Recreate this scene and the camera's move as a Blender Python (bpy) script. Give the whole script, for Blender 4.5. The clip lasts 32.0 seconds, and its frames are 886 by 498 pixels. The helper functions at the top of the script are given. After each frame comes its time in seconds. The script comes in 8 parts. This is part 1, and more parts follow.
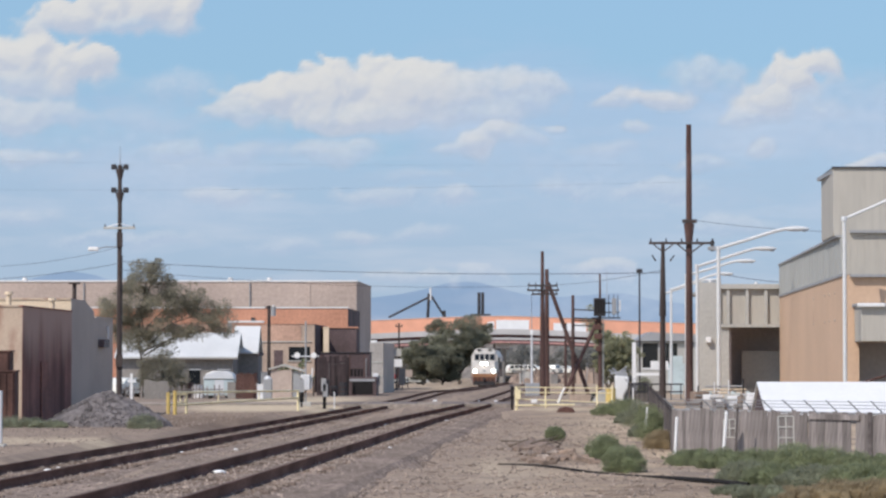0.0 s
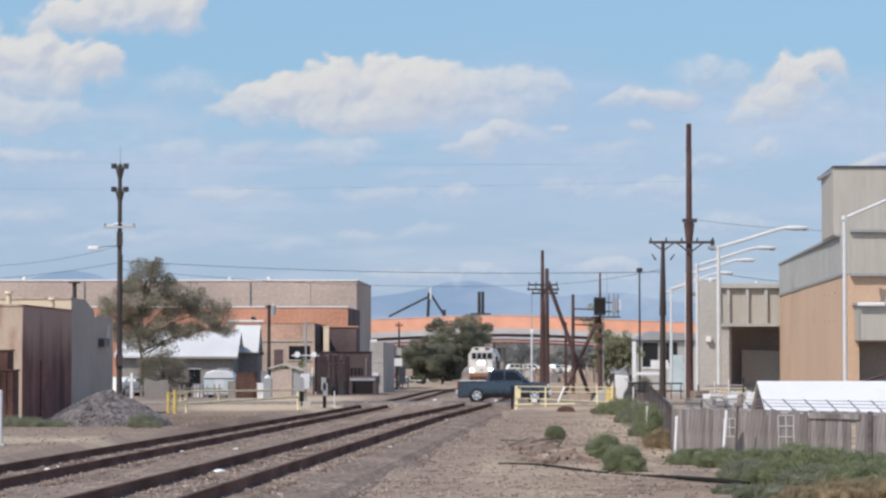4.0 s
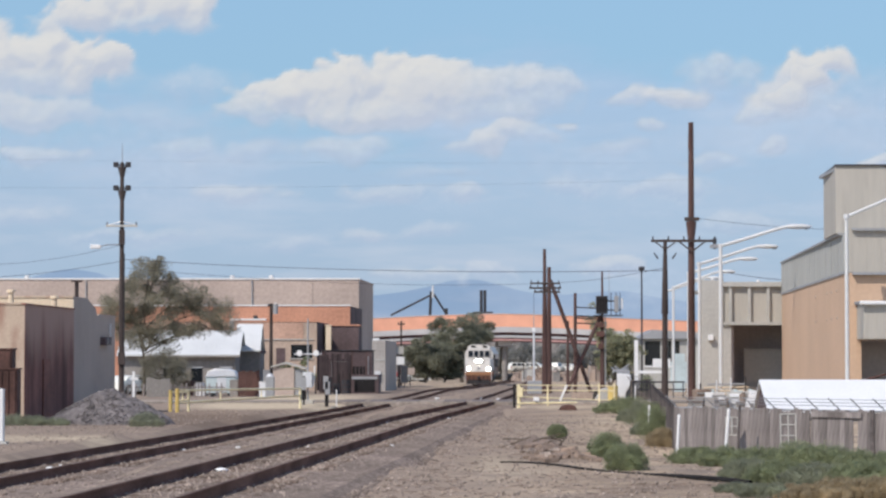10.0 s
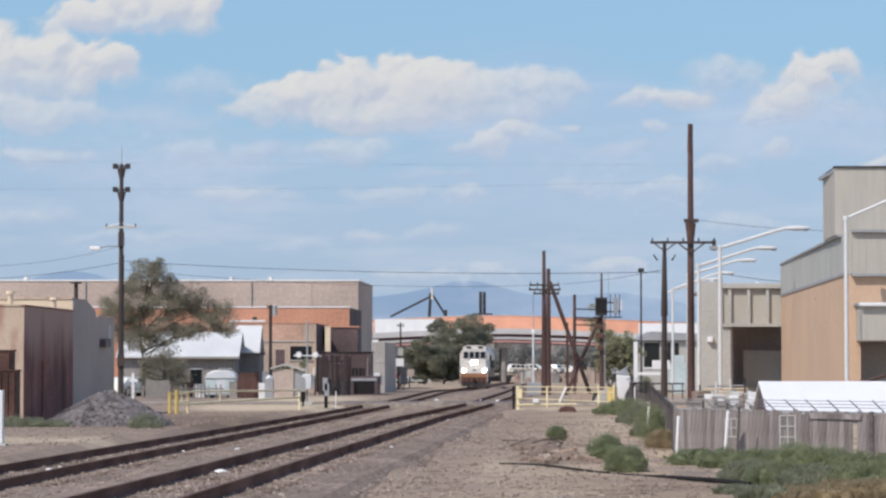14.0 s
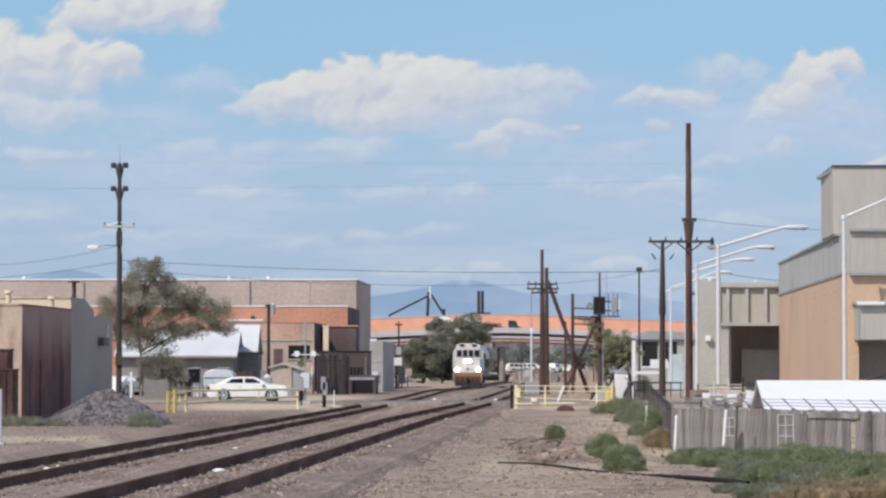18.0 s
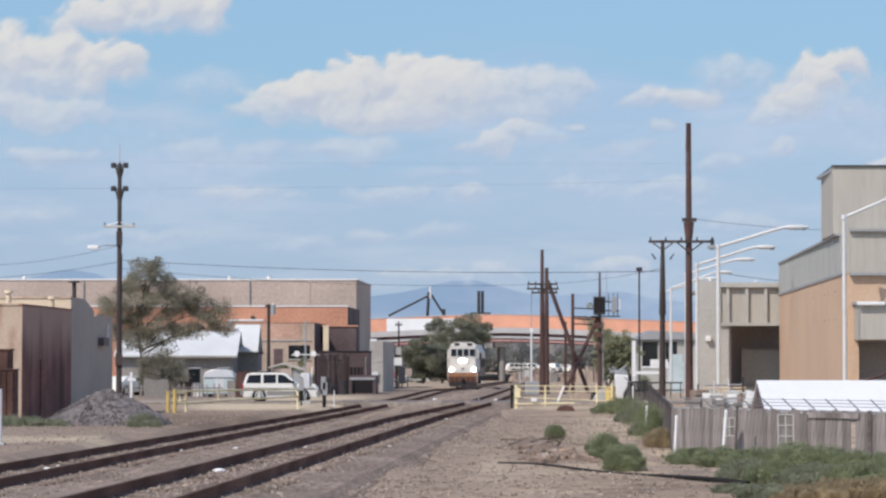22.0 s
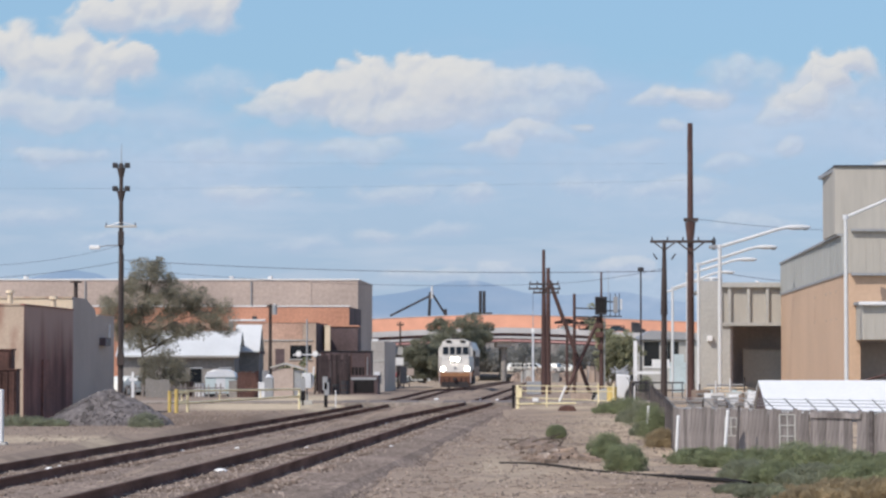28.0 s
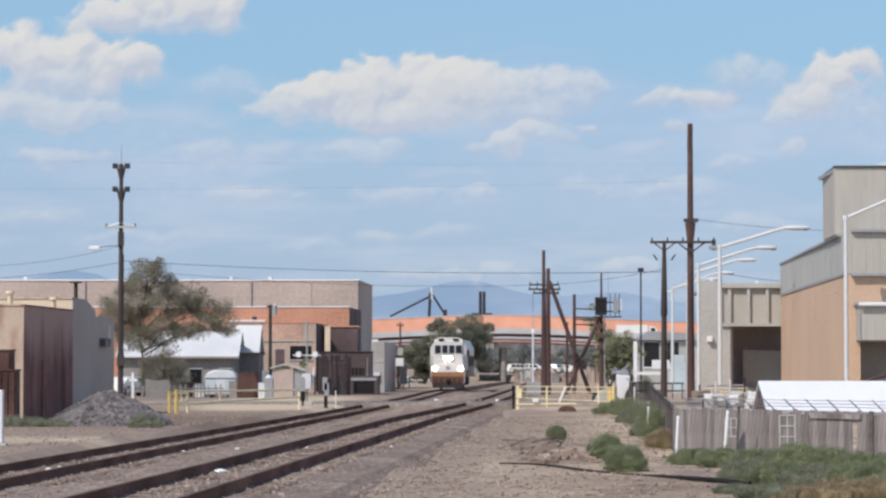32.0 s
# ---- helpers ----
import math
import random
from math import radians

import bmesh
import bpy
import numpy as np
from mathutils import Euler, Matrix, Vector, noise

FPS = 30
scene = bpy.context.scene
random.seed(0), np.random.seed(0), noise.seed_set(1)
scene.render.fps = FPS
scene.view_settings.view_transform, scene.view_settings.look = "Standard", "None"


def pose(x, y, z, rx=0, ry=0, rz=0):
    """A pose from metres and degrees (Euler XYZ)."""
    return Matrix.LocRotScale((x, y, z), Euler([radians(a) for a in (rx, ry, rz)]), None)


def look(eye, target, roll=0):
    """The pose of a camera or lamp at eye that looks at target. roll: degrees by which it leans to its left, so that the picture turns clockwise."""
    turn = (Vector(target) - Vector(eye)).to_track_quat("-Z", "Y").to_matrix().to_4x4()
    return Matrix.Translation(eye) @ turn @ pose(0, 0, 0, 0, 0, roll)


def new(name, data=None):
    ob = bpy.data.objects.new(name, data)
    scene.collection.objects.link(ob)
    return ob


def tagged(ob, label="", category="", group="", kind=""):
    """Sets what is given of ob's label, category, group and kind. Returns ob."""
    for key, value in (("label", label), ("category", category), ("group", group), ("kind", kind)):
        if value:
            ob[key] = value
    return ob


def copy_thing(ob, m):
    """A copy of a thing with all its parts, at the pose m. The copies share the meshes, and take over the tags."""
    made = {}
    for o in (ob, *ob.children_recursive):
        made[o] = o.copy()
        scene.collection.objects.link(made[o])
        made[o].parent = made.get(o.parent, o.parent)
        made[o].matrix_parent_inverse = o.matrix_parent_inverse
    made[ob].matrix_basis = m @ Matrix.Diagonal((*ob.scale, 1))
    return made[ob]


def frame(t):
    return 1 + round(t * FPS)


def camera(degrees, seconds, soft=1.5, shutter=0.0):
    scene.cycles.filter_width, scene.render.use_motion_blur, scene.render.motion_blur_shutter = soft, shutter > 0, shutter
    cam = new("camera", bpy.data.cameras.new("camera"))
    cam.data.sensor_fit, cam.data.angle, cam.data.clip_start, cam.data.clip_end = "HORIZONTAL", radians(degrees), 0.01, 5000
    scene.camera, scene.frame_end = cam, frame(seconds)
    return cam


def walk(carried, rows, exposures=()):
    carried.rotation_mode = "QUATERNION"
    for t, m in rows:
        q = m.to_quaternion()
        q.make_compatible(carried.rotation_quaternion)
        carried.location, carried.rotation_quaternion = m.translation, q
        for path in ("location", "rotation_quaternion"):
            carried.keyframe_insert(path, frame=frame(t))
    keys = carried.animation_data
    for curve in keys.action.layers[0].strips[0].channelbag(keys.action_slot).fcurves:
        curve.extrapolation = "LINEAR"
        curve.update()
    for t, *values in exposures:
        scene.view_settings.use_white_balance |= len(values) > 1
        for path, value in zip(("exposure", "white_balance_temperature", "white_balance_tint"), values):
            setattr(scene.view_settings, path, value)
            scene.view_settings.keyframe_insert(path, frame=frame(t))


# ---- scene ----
cam = camera(17.0, 32.0, soft=2.45)
EYE = (0.0, 0.0, 2.0)
walk(cam, [
    (0, pose(*EYE, 92.3360, 0, 0.0000)),
    (0.5, pose(*EYE, 92.3345, 0, -0.0031)),
    (1, pose(*EYE, 92.3271, 0, 0.0030)),
    (1.5, pose(*EYE, 92.3271, 0, 0.0046)),
    (2, pose(*EYE, 92.3271, 0, 0.0075)),
    (2.5, pose(*EYE, 92.3360, 0, 0.0045)),
    (3, pose(*EYE, 92.3316, 0, 0.0045)),
    (3.5, pose(*EYE, 92.3241, 0, 0.0014)),
    (5.5, pose(*EYE, 92.3179, 0, 0.0074)),
    (6, pose(*EYE, 92.3301, 0, 0.0136)),
    (6.5, pose(*EYE, 92.3209, 0, 0.0166)),
    (7, pose(*EYE, 92.3194, 0, 0.0137)),
    (7.5, pose(*EYE, 92.3147, 0, -0.0016)),
    (8, pose(*EYE, 92.3069, 0, 0.0273)),
    (8.5, pose(*EYE, 92.3084, 0, 0.0669)),
    (9, pose(*EYE, 92.2933, 0, 0.0456)),
    (9.5, pose(*EYE, 92.2918, 0, 0.0457)),
    (10, pose(*EYE, 92.2933, 0, 0.0426)),
    (10.5, pose(*EYE, 92.2948, 0, 0.0228)),
    (11, pose(*EYE, 92.2979, 0, 0.0228)),
    (11.5, pose(*EYE, 92.3024, 0, 0.0227)),
    (12, pose(*EYE, 92.3099, 0, 0.0198)),
    (12.5, pose(*EYE, 92.3241, 0, 0.0212)),
    (13, pose(*EYE, 92.3286, 0, 0.0198)),
    (13.5, pose(*EYE, 92.3241, 0, 0.0213)),
    (14, pose(*EYE, 92.3241, 0, 0.0304)),
    (14.5, pose(*EYE, 92.3271, 0, 0.0304)),
    (16.5, pose(*EYE, 92.3256, 0, 0.0061)),
    (17, pose(*EYE, 92.3225, 0, 0.0106)),
    (17.5, pose(*EYE, 92.3179, 0, -0.0031)),
    (18, pose(*EYE, 92.3069, 0, -0.0061)),
    (18.5, pose(*EYE, 92.3115, 0, 0.0182)),
    (19, pose(*EYE, 92.3241, 0, 0.0182)),
    (19.5, pose(*EYE, 92.3225, 0, 0.0061)),
    (20, pose(*EYE, 92.3163, 0, 0.0075)),
    (20.5, pose(*EYE, 92.3069, 0, 0.0090)),
    (21, pose(*EYE, 92.3085, 0, 0.0090)),
    (21.5, pose(*EYE, 92.3100, 0, 0.0074)),
    (22, pose(*EYE, 92.3069, 0, -0.0046)),
    (22.5, pose(*EYE, 92.3053, 0, -0.0075)),
    (23, pose(*EYE, 92.3069, 0, -0.0075)),
    (23.5, pose(*EYE, 92.3115, 0, -0.0046)),
    (24, pose(*EYE, 92.3100, 0, 0.0044)),
    (24.5, pose(*EYE, 92.3069, 0, 0.0258)),
    (25, pose(*EYE, 92.3069, 0, 0.0258)),
    (25.5, pose(*EYE, 92.3085, 0, 0.0305)),
    (27.5, pose(*EYE, 92.3085, 0, 0.0320)),
    (28, pose(*EYE, 92.3069, 0, 0.0258)),
    (28.5, pose(*EYE, 92.3069, 0, 0.0228)),
    (29, pose(*EYE, 92.3225, 0, 0.0212)),
    (29.5, pose(*EYE, 92.3271, 0, 0.0106)),
    (30, pose(*EYE, 92.3225, 0, 0.0152)),
    (30.5, pose(*EYE, 92.3100, 0, 0.0168)),
    (31, pose(*EYE, 92.3209, 0, 0.0106)),
    (31.5, pose(*EYE, 92.3084, 0, 0.0183)),
    (32, pose(*EYE, 92.3179, 0, 0.0258)),
], exposures=[(0, 0.26, 6550, 13), (32, 0.26, 6550, 13)])

# ---- light ----
SUN_DIR = Vector((-0.60, -0.75, 0.95)).normalized()
world = bpy.data.worlds.new("sky")
scene.world = world
world.use_nodes = True
wt = world.node_tree
sky = wt.nodes.new("ShaderNodeTexSky")
sky.sky_type = "NISHITA"
sky.sun_disc = False
sky.sun_elevation = math.asin(SUN_DIR.z)
sky.sun_rotation = math.atan2(SUN_DIR.x, SUN_DIR.y)
sky.altitude = 1500
sky.air_density, sky.dust_density, sky.ozone_density = 1.0, 1.2, 1.1
wt.nodes["Background"].inputs[1].default_value = 0.15
wt.links.new(sky.outputs[0], wt.nodes["Background"].inputs[0])
sun = new("sun", bpy.data.lights.new("sun", "SUN"))
sun.data.energy = 3.1
sun.data.angle = radians(0.6)
sun.data.color = (1.0, 0.95, 0.87)
sun.matrix_world = look(SUN_DIR * 100, (0, 0, 0))
scene.view_settings.exposure = 0.0


# ---- materials ----
def material(name, colour, rough=0.8, metal=0.0, big=(0.35, 0.25), fine=(6.0, 0.2), bump=0.2, stain=None, spread=0.0,
             stretch=(1, 1, 1), spec=0.3):
    """A painted or natural surface: colour varied by broad patches and fine grain; stain: (colour, scale, amount, stretch)."""
    m = bpy.data.materials.new(name)
    m.use_nodes = True
    nt = m.node_tree
    bsdf = nt.nodes["Principled BSDF"]
    coords = nt.nodes.new("ShaderNodeTexCoord")
    place = nt.nodes.new("ShaderNodeMapping")
    place.inputs["Scale"].default_value = stretch
    nt.links.new(coords.outputs["Object"], place.inputs["Vector"])

    def grain(scale, source=place, detail=5.0):
        n = nt.nodes.new("ShaderNodeTexNoise")
        n.inputs["Scale"].default_value = scale
        n.inputs["Detail"].default_value = detail
        nt.links.new(source.outputs[0], n.inputs["Vector"])
        return n

    def blend(kind, factor, a, b):
        x = nt.nodes.new("ShaderNodeMix")
        x.data_type, x.blend_type = "RGBA", kind
        for value, socket in ((factor, x.inputs[0]), (a, x.inputs[6]), (b, x.inputs[7])):
            if isinstance(value, (int, float)):
                socket.default_value = value
            elif isinstance(value, tuple):
                socket.default_value = (*value, 1) if len(value) == 3 else value
            else:
                nt.links.new(value, socket)
        return x.outputs[2]

    def levels(socket, lo, hi, a, b):
        r = nt.nodes.new("ShaderNodeMapRange")
        r.inputs[1].default_value, r.inputs[2].default_value = lo, hi
        r.inputs[3].default_value, r.inputs[4].default_value = a, b
        nt.links.new(socket, r.inputs[0])
        return r.outputs[0]

    wide, small = grain(big[0]), grain(fine[0])
    a = levels(wide.outputs["Fac"], 0.3, 0.7, 1 - big[1], 1 + big[1])
    b = levels(small.outputs["Fac"], 0.3, 0.7, 1 - fine[1], 1 + fine[1])
    both = nt.nodes.new("ShaderNodeMath")
    both.operation = "MULTIPLY"
    nt.links.new(a, both.inputs[0])
    nt.links.new(b, both.inputs[1])
    factor = both.outputs[0]
    if spread:
        info = nt.nodes.new("ShaderNodeObjectInfo")
        each = nt.nodes.new("ShaderNodeMath")
        each.operation = "MULTIPLY"
        nt.links.new(levels(info.outputs["Random"], 0, 1, 1 - spread, 1 + spread), each.inputs[0])
        nt.links.new(factor, each.inputs[1])
        factor = each.outputs[0]
    grey = nt.nodes.new("ShaderNodeCombineColor")
    for i in range(3):
        nt.links.new(factor, grey.inputs[i])
    colour_out = blend("MULTIPLY", 1.0, tuple(colour), grey.outputs[0])
    if stain:
        tone, scale, amount, pull = stain
        other = nt.nodes.new("ShaderNodeMapping")
        other.inputs["Scale"].default_value = pull
        nt.links.new(coords.outputs["Object"], other.inputs["Vector"])
        s = grain(scale, other, 6.0)
        colour_out = blend("MIX", levels(s.outputs["Fac"], 0.48, 0.66, 0.0, amount), colour_out, tuple(tone))
    nt.links.new(colour_out, bsdf.inputs["Base Color"])
    bsdf.inputs["Metallic"].default_value = metal
    bsdf.inputs["Specular IOR Level"].default_value = spec
    nt.links.new(levels(small.outputs["Fac"], 0.2, 0.8, max(rough - 0.1, 0.03), min(rough + 0.1, 1.0)), bsdf.inputs["Roughness"])
    if bump:
        bm_node = nt.nodes.new("ShaderNodeBump")
        bm_node.inputs["Strength"].default_value = bump
        bm_node.inputs["Distance"].default_value = 0.03
        nt.links.new(small.outputs["Fac"], bm_node.inputs["Height"])
        nt.links.new(bm_node.outputs[0], bsdf.inputs["Normal"])
    return m


def drip_wall(name, upper, lower, z0, z1):
    """Plaster above, rust below, meeting in long uneven drips between two heights."""
    m = material(name, lower, 0.9, big=(0.5, 0.3), fine=(8, 0.2), bump=0.25, stain=((0.085, 0.038, 0.032), 0.8, 0.9, (1.2, 1.2, 0.1)))
    nt = m.node_tree
    bsdf = nt.nodes["Principled BSDF"]
    last = bsdf.inputs["Base Color"].links[0].from_socket
    co = nt.nodes.new("ShaderNodeTexCoord")
    split = nt.nodes.new("ShaderNodeSeparateXYZ")
    nt.links.new(co.outputs["Object"], split.inputs[0])
    place = nt.nodes.new("ShaderNodeMapping")
    place.inputs["Scale"].default_value = (1, 1, 0.12)
    nt.links.new(co.outputs["Object"], place.inputs["Vector"])
    n = nt.nodes.new("ShaderNodeTexNoise")
    n.inputs["Scale"].default_value, n.inputs["Detail"].default_value = 0.55, 5.0
    nt.links.new(place.outputs[0], n.inputs["Vector"])
    reach = nt.nodes.new("ShaderNodeMath")
    reach.operation = "MULTIPLY_ADD"
    reach.inputs[1].default_value = 5.0
    nt.links.new(n.outputs["Fac"], reach.inputs[0])
    nt.links.new(split.outputs[2], reach.inputs[2])
    edge = nt.nodes.new("ShaderNodeMapRange")
    edge.interpolation_type = "SMOOTHSTEP"
    edge.inputs[1].default_value, edge.inputs[2].default_value, edge.inputs[4].default_value = z0 + 2.5, z1 + 2.5, 0.9
    nt.links.new(reach.outputs[0], edge.inputs[0])
    mix = nt.nodes.new("ShaderNodeMix")
    mix.data_type = "RGBA"
    mix.inputs[7].default_value = (*upper, 1)
    nt.links.new(edge.outputs[0], mix.inputs[0])
    nt.links.new(last, mix.inputs[6])
    nt.links.new(mix.outputs[2], bsdf.inputs["Base Color"])
    return m


def foliage(m, share=0.45):
    """Thin leaves let some light through."""
    nt = m.node_tree
    bsdf, out = nt.nodes["Principled BSDF"], nt.nodes["Material Output"]
    thin = nt.nodes.new("ShaderNodeBsdfTranslucent")
    nt.links.new(bsdf.inputs["Base Color"].links[0].from_socket, thin.inputs[0])
    mix = nt.nodes.new("ShaderNodeMixShader")
    mix.inputs[0].default_value = share
    nt.links.new(bsdf.outputs[0], mix.inputs[1])
    nt.links.new(thin.outputs[0], mix.inputs[2])
    nt.links.new(mix.outputs[0], out.inputs[0])


def glowing(name, colour, strength):
    m = bpy.data.materials.new(name)
    m.use_nodes = True
    b = m.node_tree.nodes["Principled BSDF"]
    b.inputs["Base Color"].default_value = (*colour, 1)
    b.inputs["Emission Color"].default_value = (*colour, 1)
    b.inputs["Emission Strength"].default_value = strength
    return m


def glass(name, tint):
    m = bpy.data.materials.new(name)
    m.use_nodes = True
    b = m.node_tree.nodes["Principled BSDF"]
    b.inputs["Base Color"].default_value = (*tint, 1)
    b.inputs["Roughness"].default_value = 0.12
    b.inputs["Specular IOR Level"].default_value = 0.25
    return m


M = {
    "dirt": material("packed_dirt", (0.42, 0.33, 0.24), 1.0, big=(0.45, 0.25), fine=(7.5, 0.35), bump=0.35,
                     stain=((0.20, 0.165, 0.145), 0.5, 0.75, (1, 0.5, 1)), spec=0.0),
    "ballast": material("ballast_gravel", (0.24, 0.19, 0.158), 0.95, big=(0.25, 0.25), fine=(9.0, 0.7), bump=1.0, spec=0.0,
                        stain=((0.28, 0.225, 0.18), 0.3, 0.5, (1, 0.3, 1))),
    "stone": material("ballast_stone", (0.285, 0.23, 0.19), 0.95, big=(1.5, 0.5), fine=(14.0, 0.3), bump=0.2, spec=0.05),
    "asphalt": material("worn_asphalt", (0.30, 0.255, 0.215), 1.0, big=(0.2, 0.25), fine=(4.0, 0.3), bump=0.3, spec=0.0),
    "panelroad": material("worn_crossing_panel", (0.20, 0.175, 0.165), 0.9, big=(0.5, 0.2), fine=(8, 0.2), bump=0.2, spec=0.0),
    "rail": material("rusted_rail_steel", (0.185, 0.105, 0.08), 1.0, 0.0, big=(0.4, 0.35), fine=(20, 0.3), bump=0.1, spec=0.02),
    "rail_top": material("worn_rail_head", (0.14, 0.098, 0.08), 0.85, 0.0, big=(0.4, 0.2), fine=(20, 0.2), bump=0.0, spec=0.1),
    "sleeper": material("creosoted_sleeper", (0.15, 0.112, 0.09), 1.0, big=(1.5, 0.3), fine=(12, 0.3), bump=0.4, spread=0.35, spec=0.0),
    "tan": material("tan_stucco", (0.50, 0.385, 0.29), 0.9, big=(0.3, 0.1), fine=(10, 0.08), bump=0.1,
                    stain=((0.25, 0.105, 0.075), 0.9, 0.85, (1, 1, 0.35))),
    "rust": material("rust_stained_wall", (0.245, 0.115, 0.09), 0.9, big=(0.5, 0.3), fine=(8, 0.2), bump=0.25,
                     stain=((0.085, 0.036, 0.03), 0.8, 0.95, (1.2, 1.2, 0.1))),
    "drips": drip_wall("rust_dripped_plaster", (0.44, 0.295, 0.235), (0.22, 0.105, 0.085), 1.9, 4.1),
    "darkred": material("dark_rusted_steel", (0.10, 0.052, 0.042), 0.85, 0.1, big=(0.8, 0.4), fine=(9, 0.3), bump=0.2),
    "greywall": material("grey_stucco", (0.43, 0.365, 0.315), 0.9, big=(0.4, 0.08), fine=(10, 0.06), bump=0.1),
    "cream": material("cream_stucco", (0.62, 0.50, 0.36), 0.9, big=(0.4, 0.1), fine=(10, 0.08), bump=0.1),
    "bigtan": material("pale_brick_wall", (0.42, 0.335, 0.285), 0.9, big=(0.15, 0.12), fine=(3, 0.12), bump=0.1),
    "orange": material("orange_brick_wall", (0.50, 0.245, 0.158), 0.9, big=(0.2, 0.15), fine=(4, 0.15), bump=0.1),
    "brown": material("brown_brick_wall", (0.42, 0.32, 0.25), 0.9, big=(0.25, 0.2), fine=(4, 0.15), bump=0.1,
                      stain=((0.42, 0.34, 0.27), 0.3, 0.5, (1, 1, 0.5))),
    "brownred": material("red_brown_brick_wall", (0.45, 0.285, 0.21), 0.9, big=(0.25, 0.2), fine=(4, 0.15), bump=0.1),
    # dark wall tone; on the building sides the colour itself carries their shade
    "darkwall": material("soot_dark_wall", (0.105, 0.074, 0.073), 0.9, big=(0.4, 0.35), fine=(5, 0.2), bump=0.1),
    # planks coloured very dark to stand for the shade between the shops
    "plank": material("dark_brown_planks", (0.042, 0.03, 0.03), 0.9, big=(0.6, 0.4), fine=(5, 0.3), bump=0.2, stretch=(3, 3, 0.5), spread=0.4),
    "block": material("grey_block_wall", (0.36, 0.33, 0.30), 0.9, big=(0.4, 0.15), fine=(4, 0.12), bump=0.1),
    "whitemetal": material("white_metal_roof", (0.60, 0.605, 0.59), 0.55, 0.0, big=(0.4, 0.06), fine=(6, 0.05), bump=0.05),
    "white": material("white_paint", (0.70, 0.69, 0.67), 0.5, big=(0.8, 0.05), fine=(8, 0.04), bump=0.03),
    "membrane": material("white_roof_membrane", (0.71, 0.71, 0.70), 0.6, big=(0.4, 0.03), fine=(6, 0.03), bump=0.02),
    "bay": material("bay_lining", (0.46, 0.42, 0.41), 0.9, big=(0.4, 0.1), fine=(5, 0.1), bump=0.1),
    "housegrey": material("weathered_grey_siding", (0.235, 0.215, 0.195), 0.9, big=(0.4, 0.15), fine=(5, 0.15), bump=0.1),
    "teal": material("pale_teal_paint", (0.45, 0.52, 0.52), 0.6, big=(0.6, 0.1), fine=(6, 0.08), bump=0.03),
    "wood": material("weathered_pole_wood", (0.06, 0.046, 0.042), 0.9, big=(0.5, 0.25), fine=(6, 0.25), bump=0.3, stretch=(4, 4, 0.5)),
    "redwood": material("reddish_pole_wood", (0.088, 0.05, 0.043), 0.9, big=(0.5, 0.25), fine=(6, 0.25), bump=0.3, stretch=(4, 4, 0.5)),
    "darkmetal": material("dark_weathered_metal", (0.05, 0.047, 0.05), 0.6, 0.4, big=(1, 0.2), fine=(8, 0.2), bump=0.05),
    "lamppaint": material("pale_lamp_paint", (0.57, 0.57, 0.555), 0.5, 0.0, big=(0.6, 0.05), fine=(8, 0.04), bump=0.0),
    "galv": material("galvanised_steel", (0.62, 0.62, 0.62), 0.5, 0.35, big=(0.6, 0.08), fine=(8, 0.06), bump=0.02),
    "dullgalv": material("dull_galvanised_steel", (0.33, 0.33, 0.33), 0.6, 0.4, big=(0.6, 0.1), fine=(8, 0.08), bump=0.02),
    "yellow": material("faded_yellow_paint", (0.60, 0.44, 0.15), 0.6, big=(1.5, 0.15), fine=(10, 0.1), bump=0.03),
    "paleyellow": material("sun_bleached_yellow_paint", (0.78, 0.68, 0.42), 0.6, big=(1.5, 0.15), fine=(10, 0.1), bump=0.03),
    "panel": material("beige_metal_panel", (0.40, 0.37, 0.32), 0.7, big=(0.25, 0.07), fine=(2.5, 0.06), bump=0.03, stretch=(2, 2, 0.3)),
    "panel2": material("pale_grey_metal_panel", (0.36, 0.36, 0.335), 0.7, big=(0.25, 0.07), fine=(2.5, 0.06), bump=0.03, stretch=(2, 2, 0.3)),
    "ochre": material("ochre_stucco_wall", (0.53, 0.365, 0.25), 0.85, big=(0.2, 0.06), fine=(5, 0.05), bump=0.05),
    "concrete": material("pale_concrete", (0.40, 0.385, 0.35), 0.85, big=(0.3, 0.1), fine=(5, 0.08), bump=0.1),
    "bridge": material("grey_bridge_concrete", (0.45, 0.435, 0.425), 0.85, big=(0.05, 0.08), fine=(0.8, 0.06), bump=0.1),
    "terracotta": material("terracotta_barrier_wall", (0.64, 0.31, 0.20), 0.85, big=(0.03, 0.1), fine=(0.6, 0.07), bump=0.1),
    "girder": material("maroon_girder_paint", (0.13, 0.06, 0.055), 0.7, big=(0.1, 0.15), fine=(1, 0.1), bump=0.05),
    "pink": material("faded_red_flange_paint", (0.45, 0.25, 0.23), 0.7, big=(0.1, 0.15), fine=(1, 0.1), bump=0.05),
    "fencedark": material("dark_fence_slats", (0.115, 0.10, 0.095), 1.0, big=(1.2, 0.3), fine=(9, 0.25), bump=0.2, spread=0.3, spec=0.0),
    "fence": material("weathered_fence_slats", (0.215, 0.19, 0.178), 1.0, big=(0.22, 0.35), fine=(7, 0.3), bump=0.3, spread=0.26, stretch=(3, 3, 0.4), spec=0.0,
                      stain=((0.105, 0.09, 0.083), 0.7, 0.7, (1.6, 1.6, 0.35))),
    "rubble": material("dark_gravel_heap", (0.148, 0.13, 0.124), 0.95, big=(0.8, 0.3), fine=(5, 0.5), bump=1.0),
    "bark": material("tree_bark", (0.115, 0.09, 0.07), 0.95, big=(1, 0.3), fine=(8, 0.3), bump=0.5, stretch=(3, 3, 0.6)),
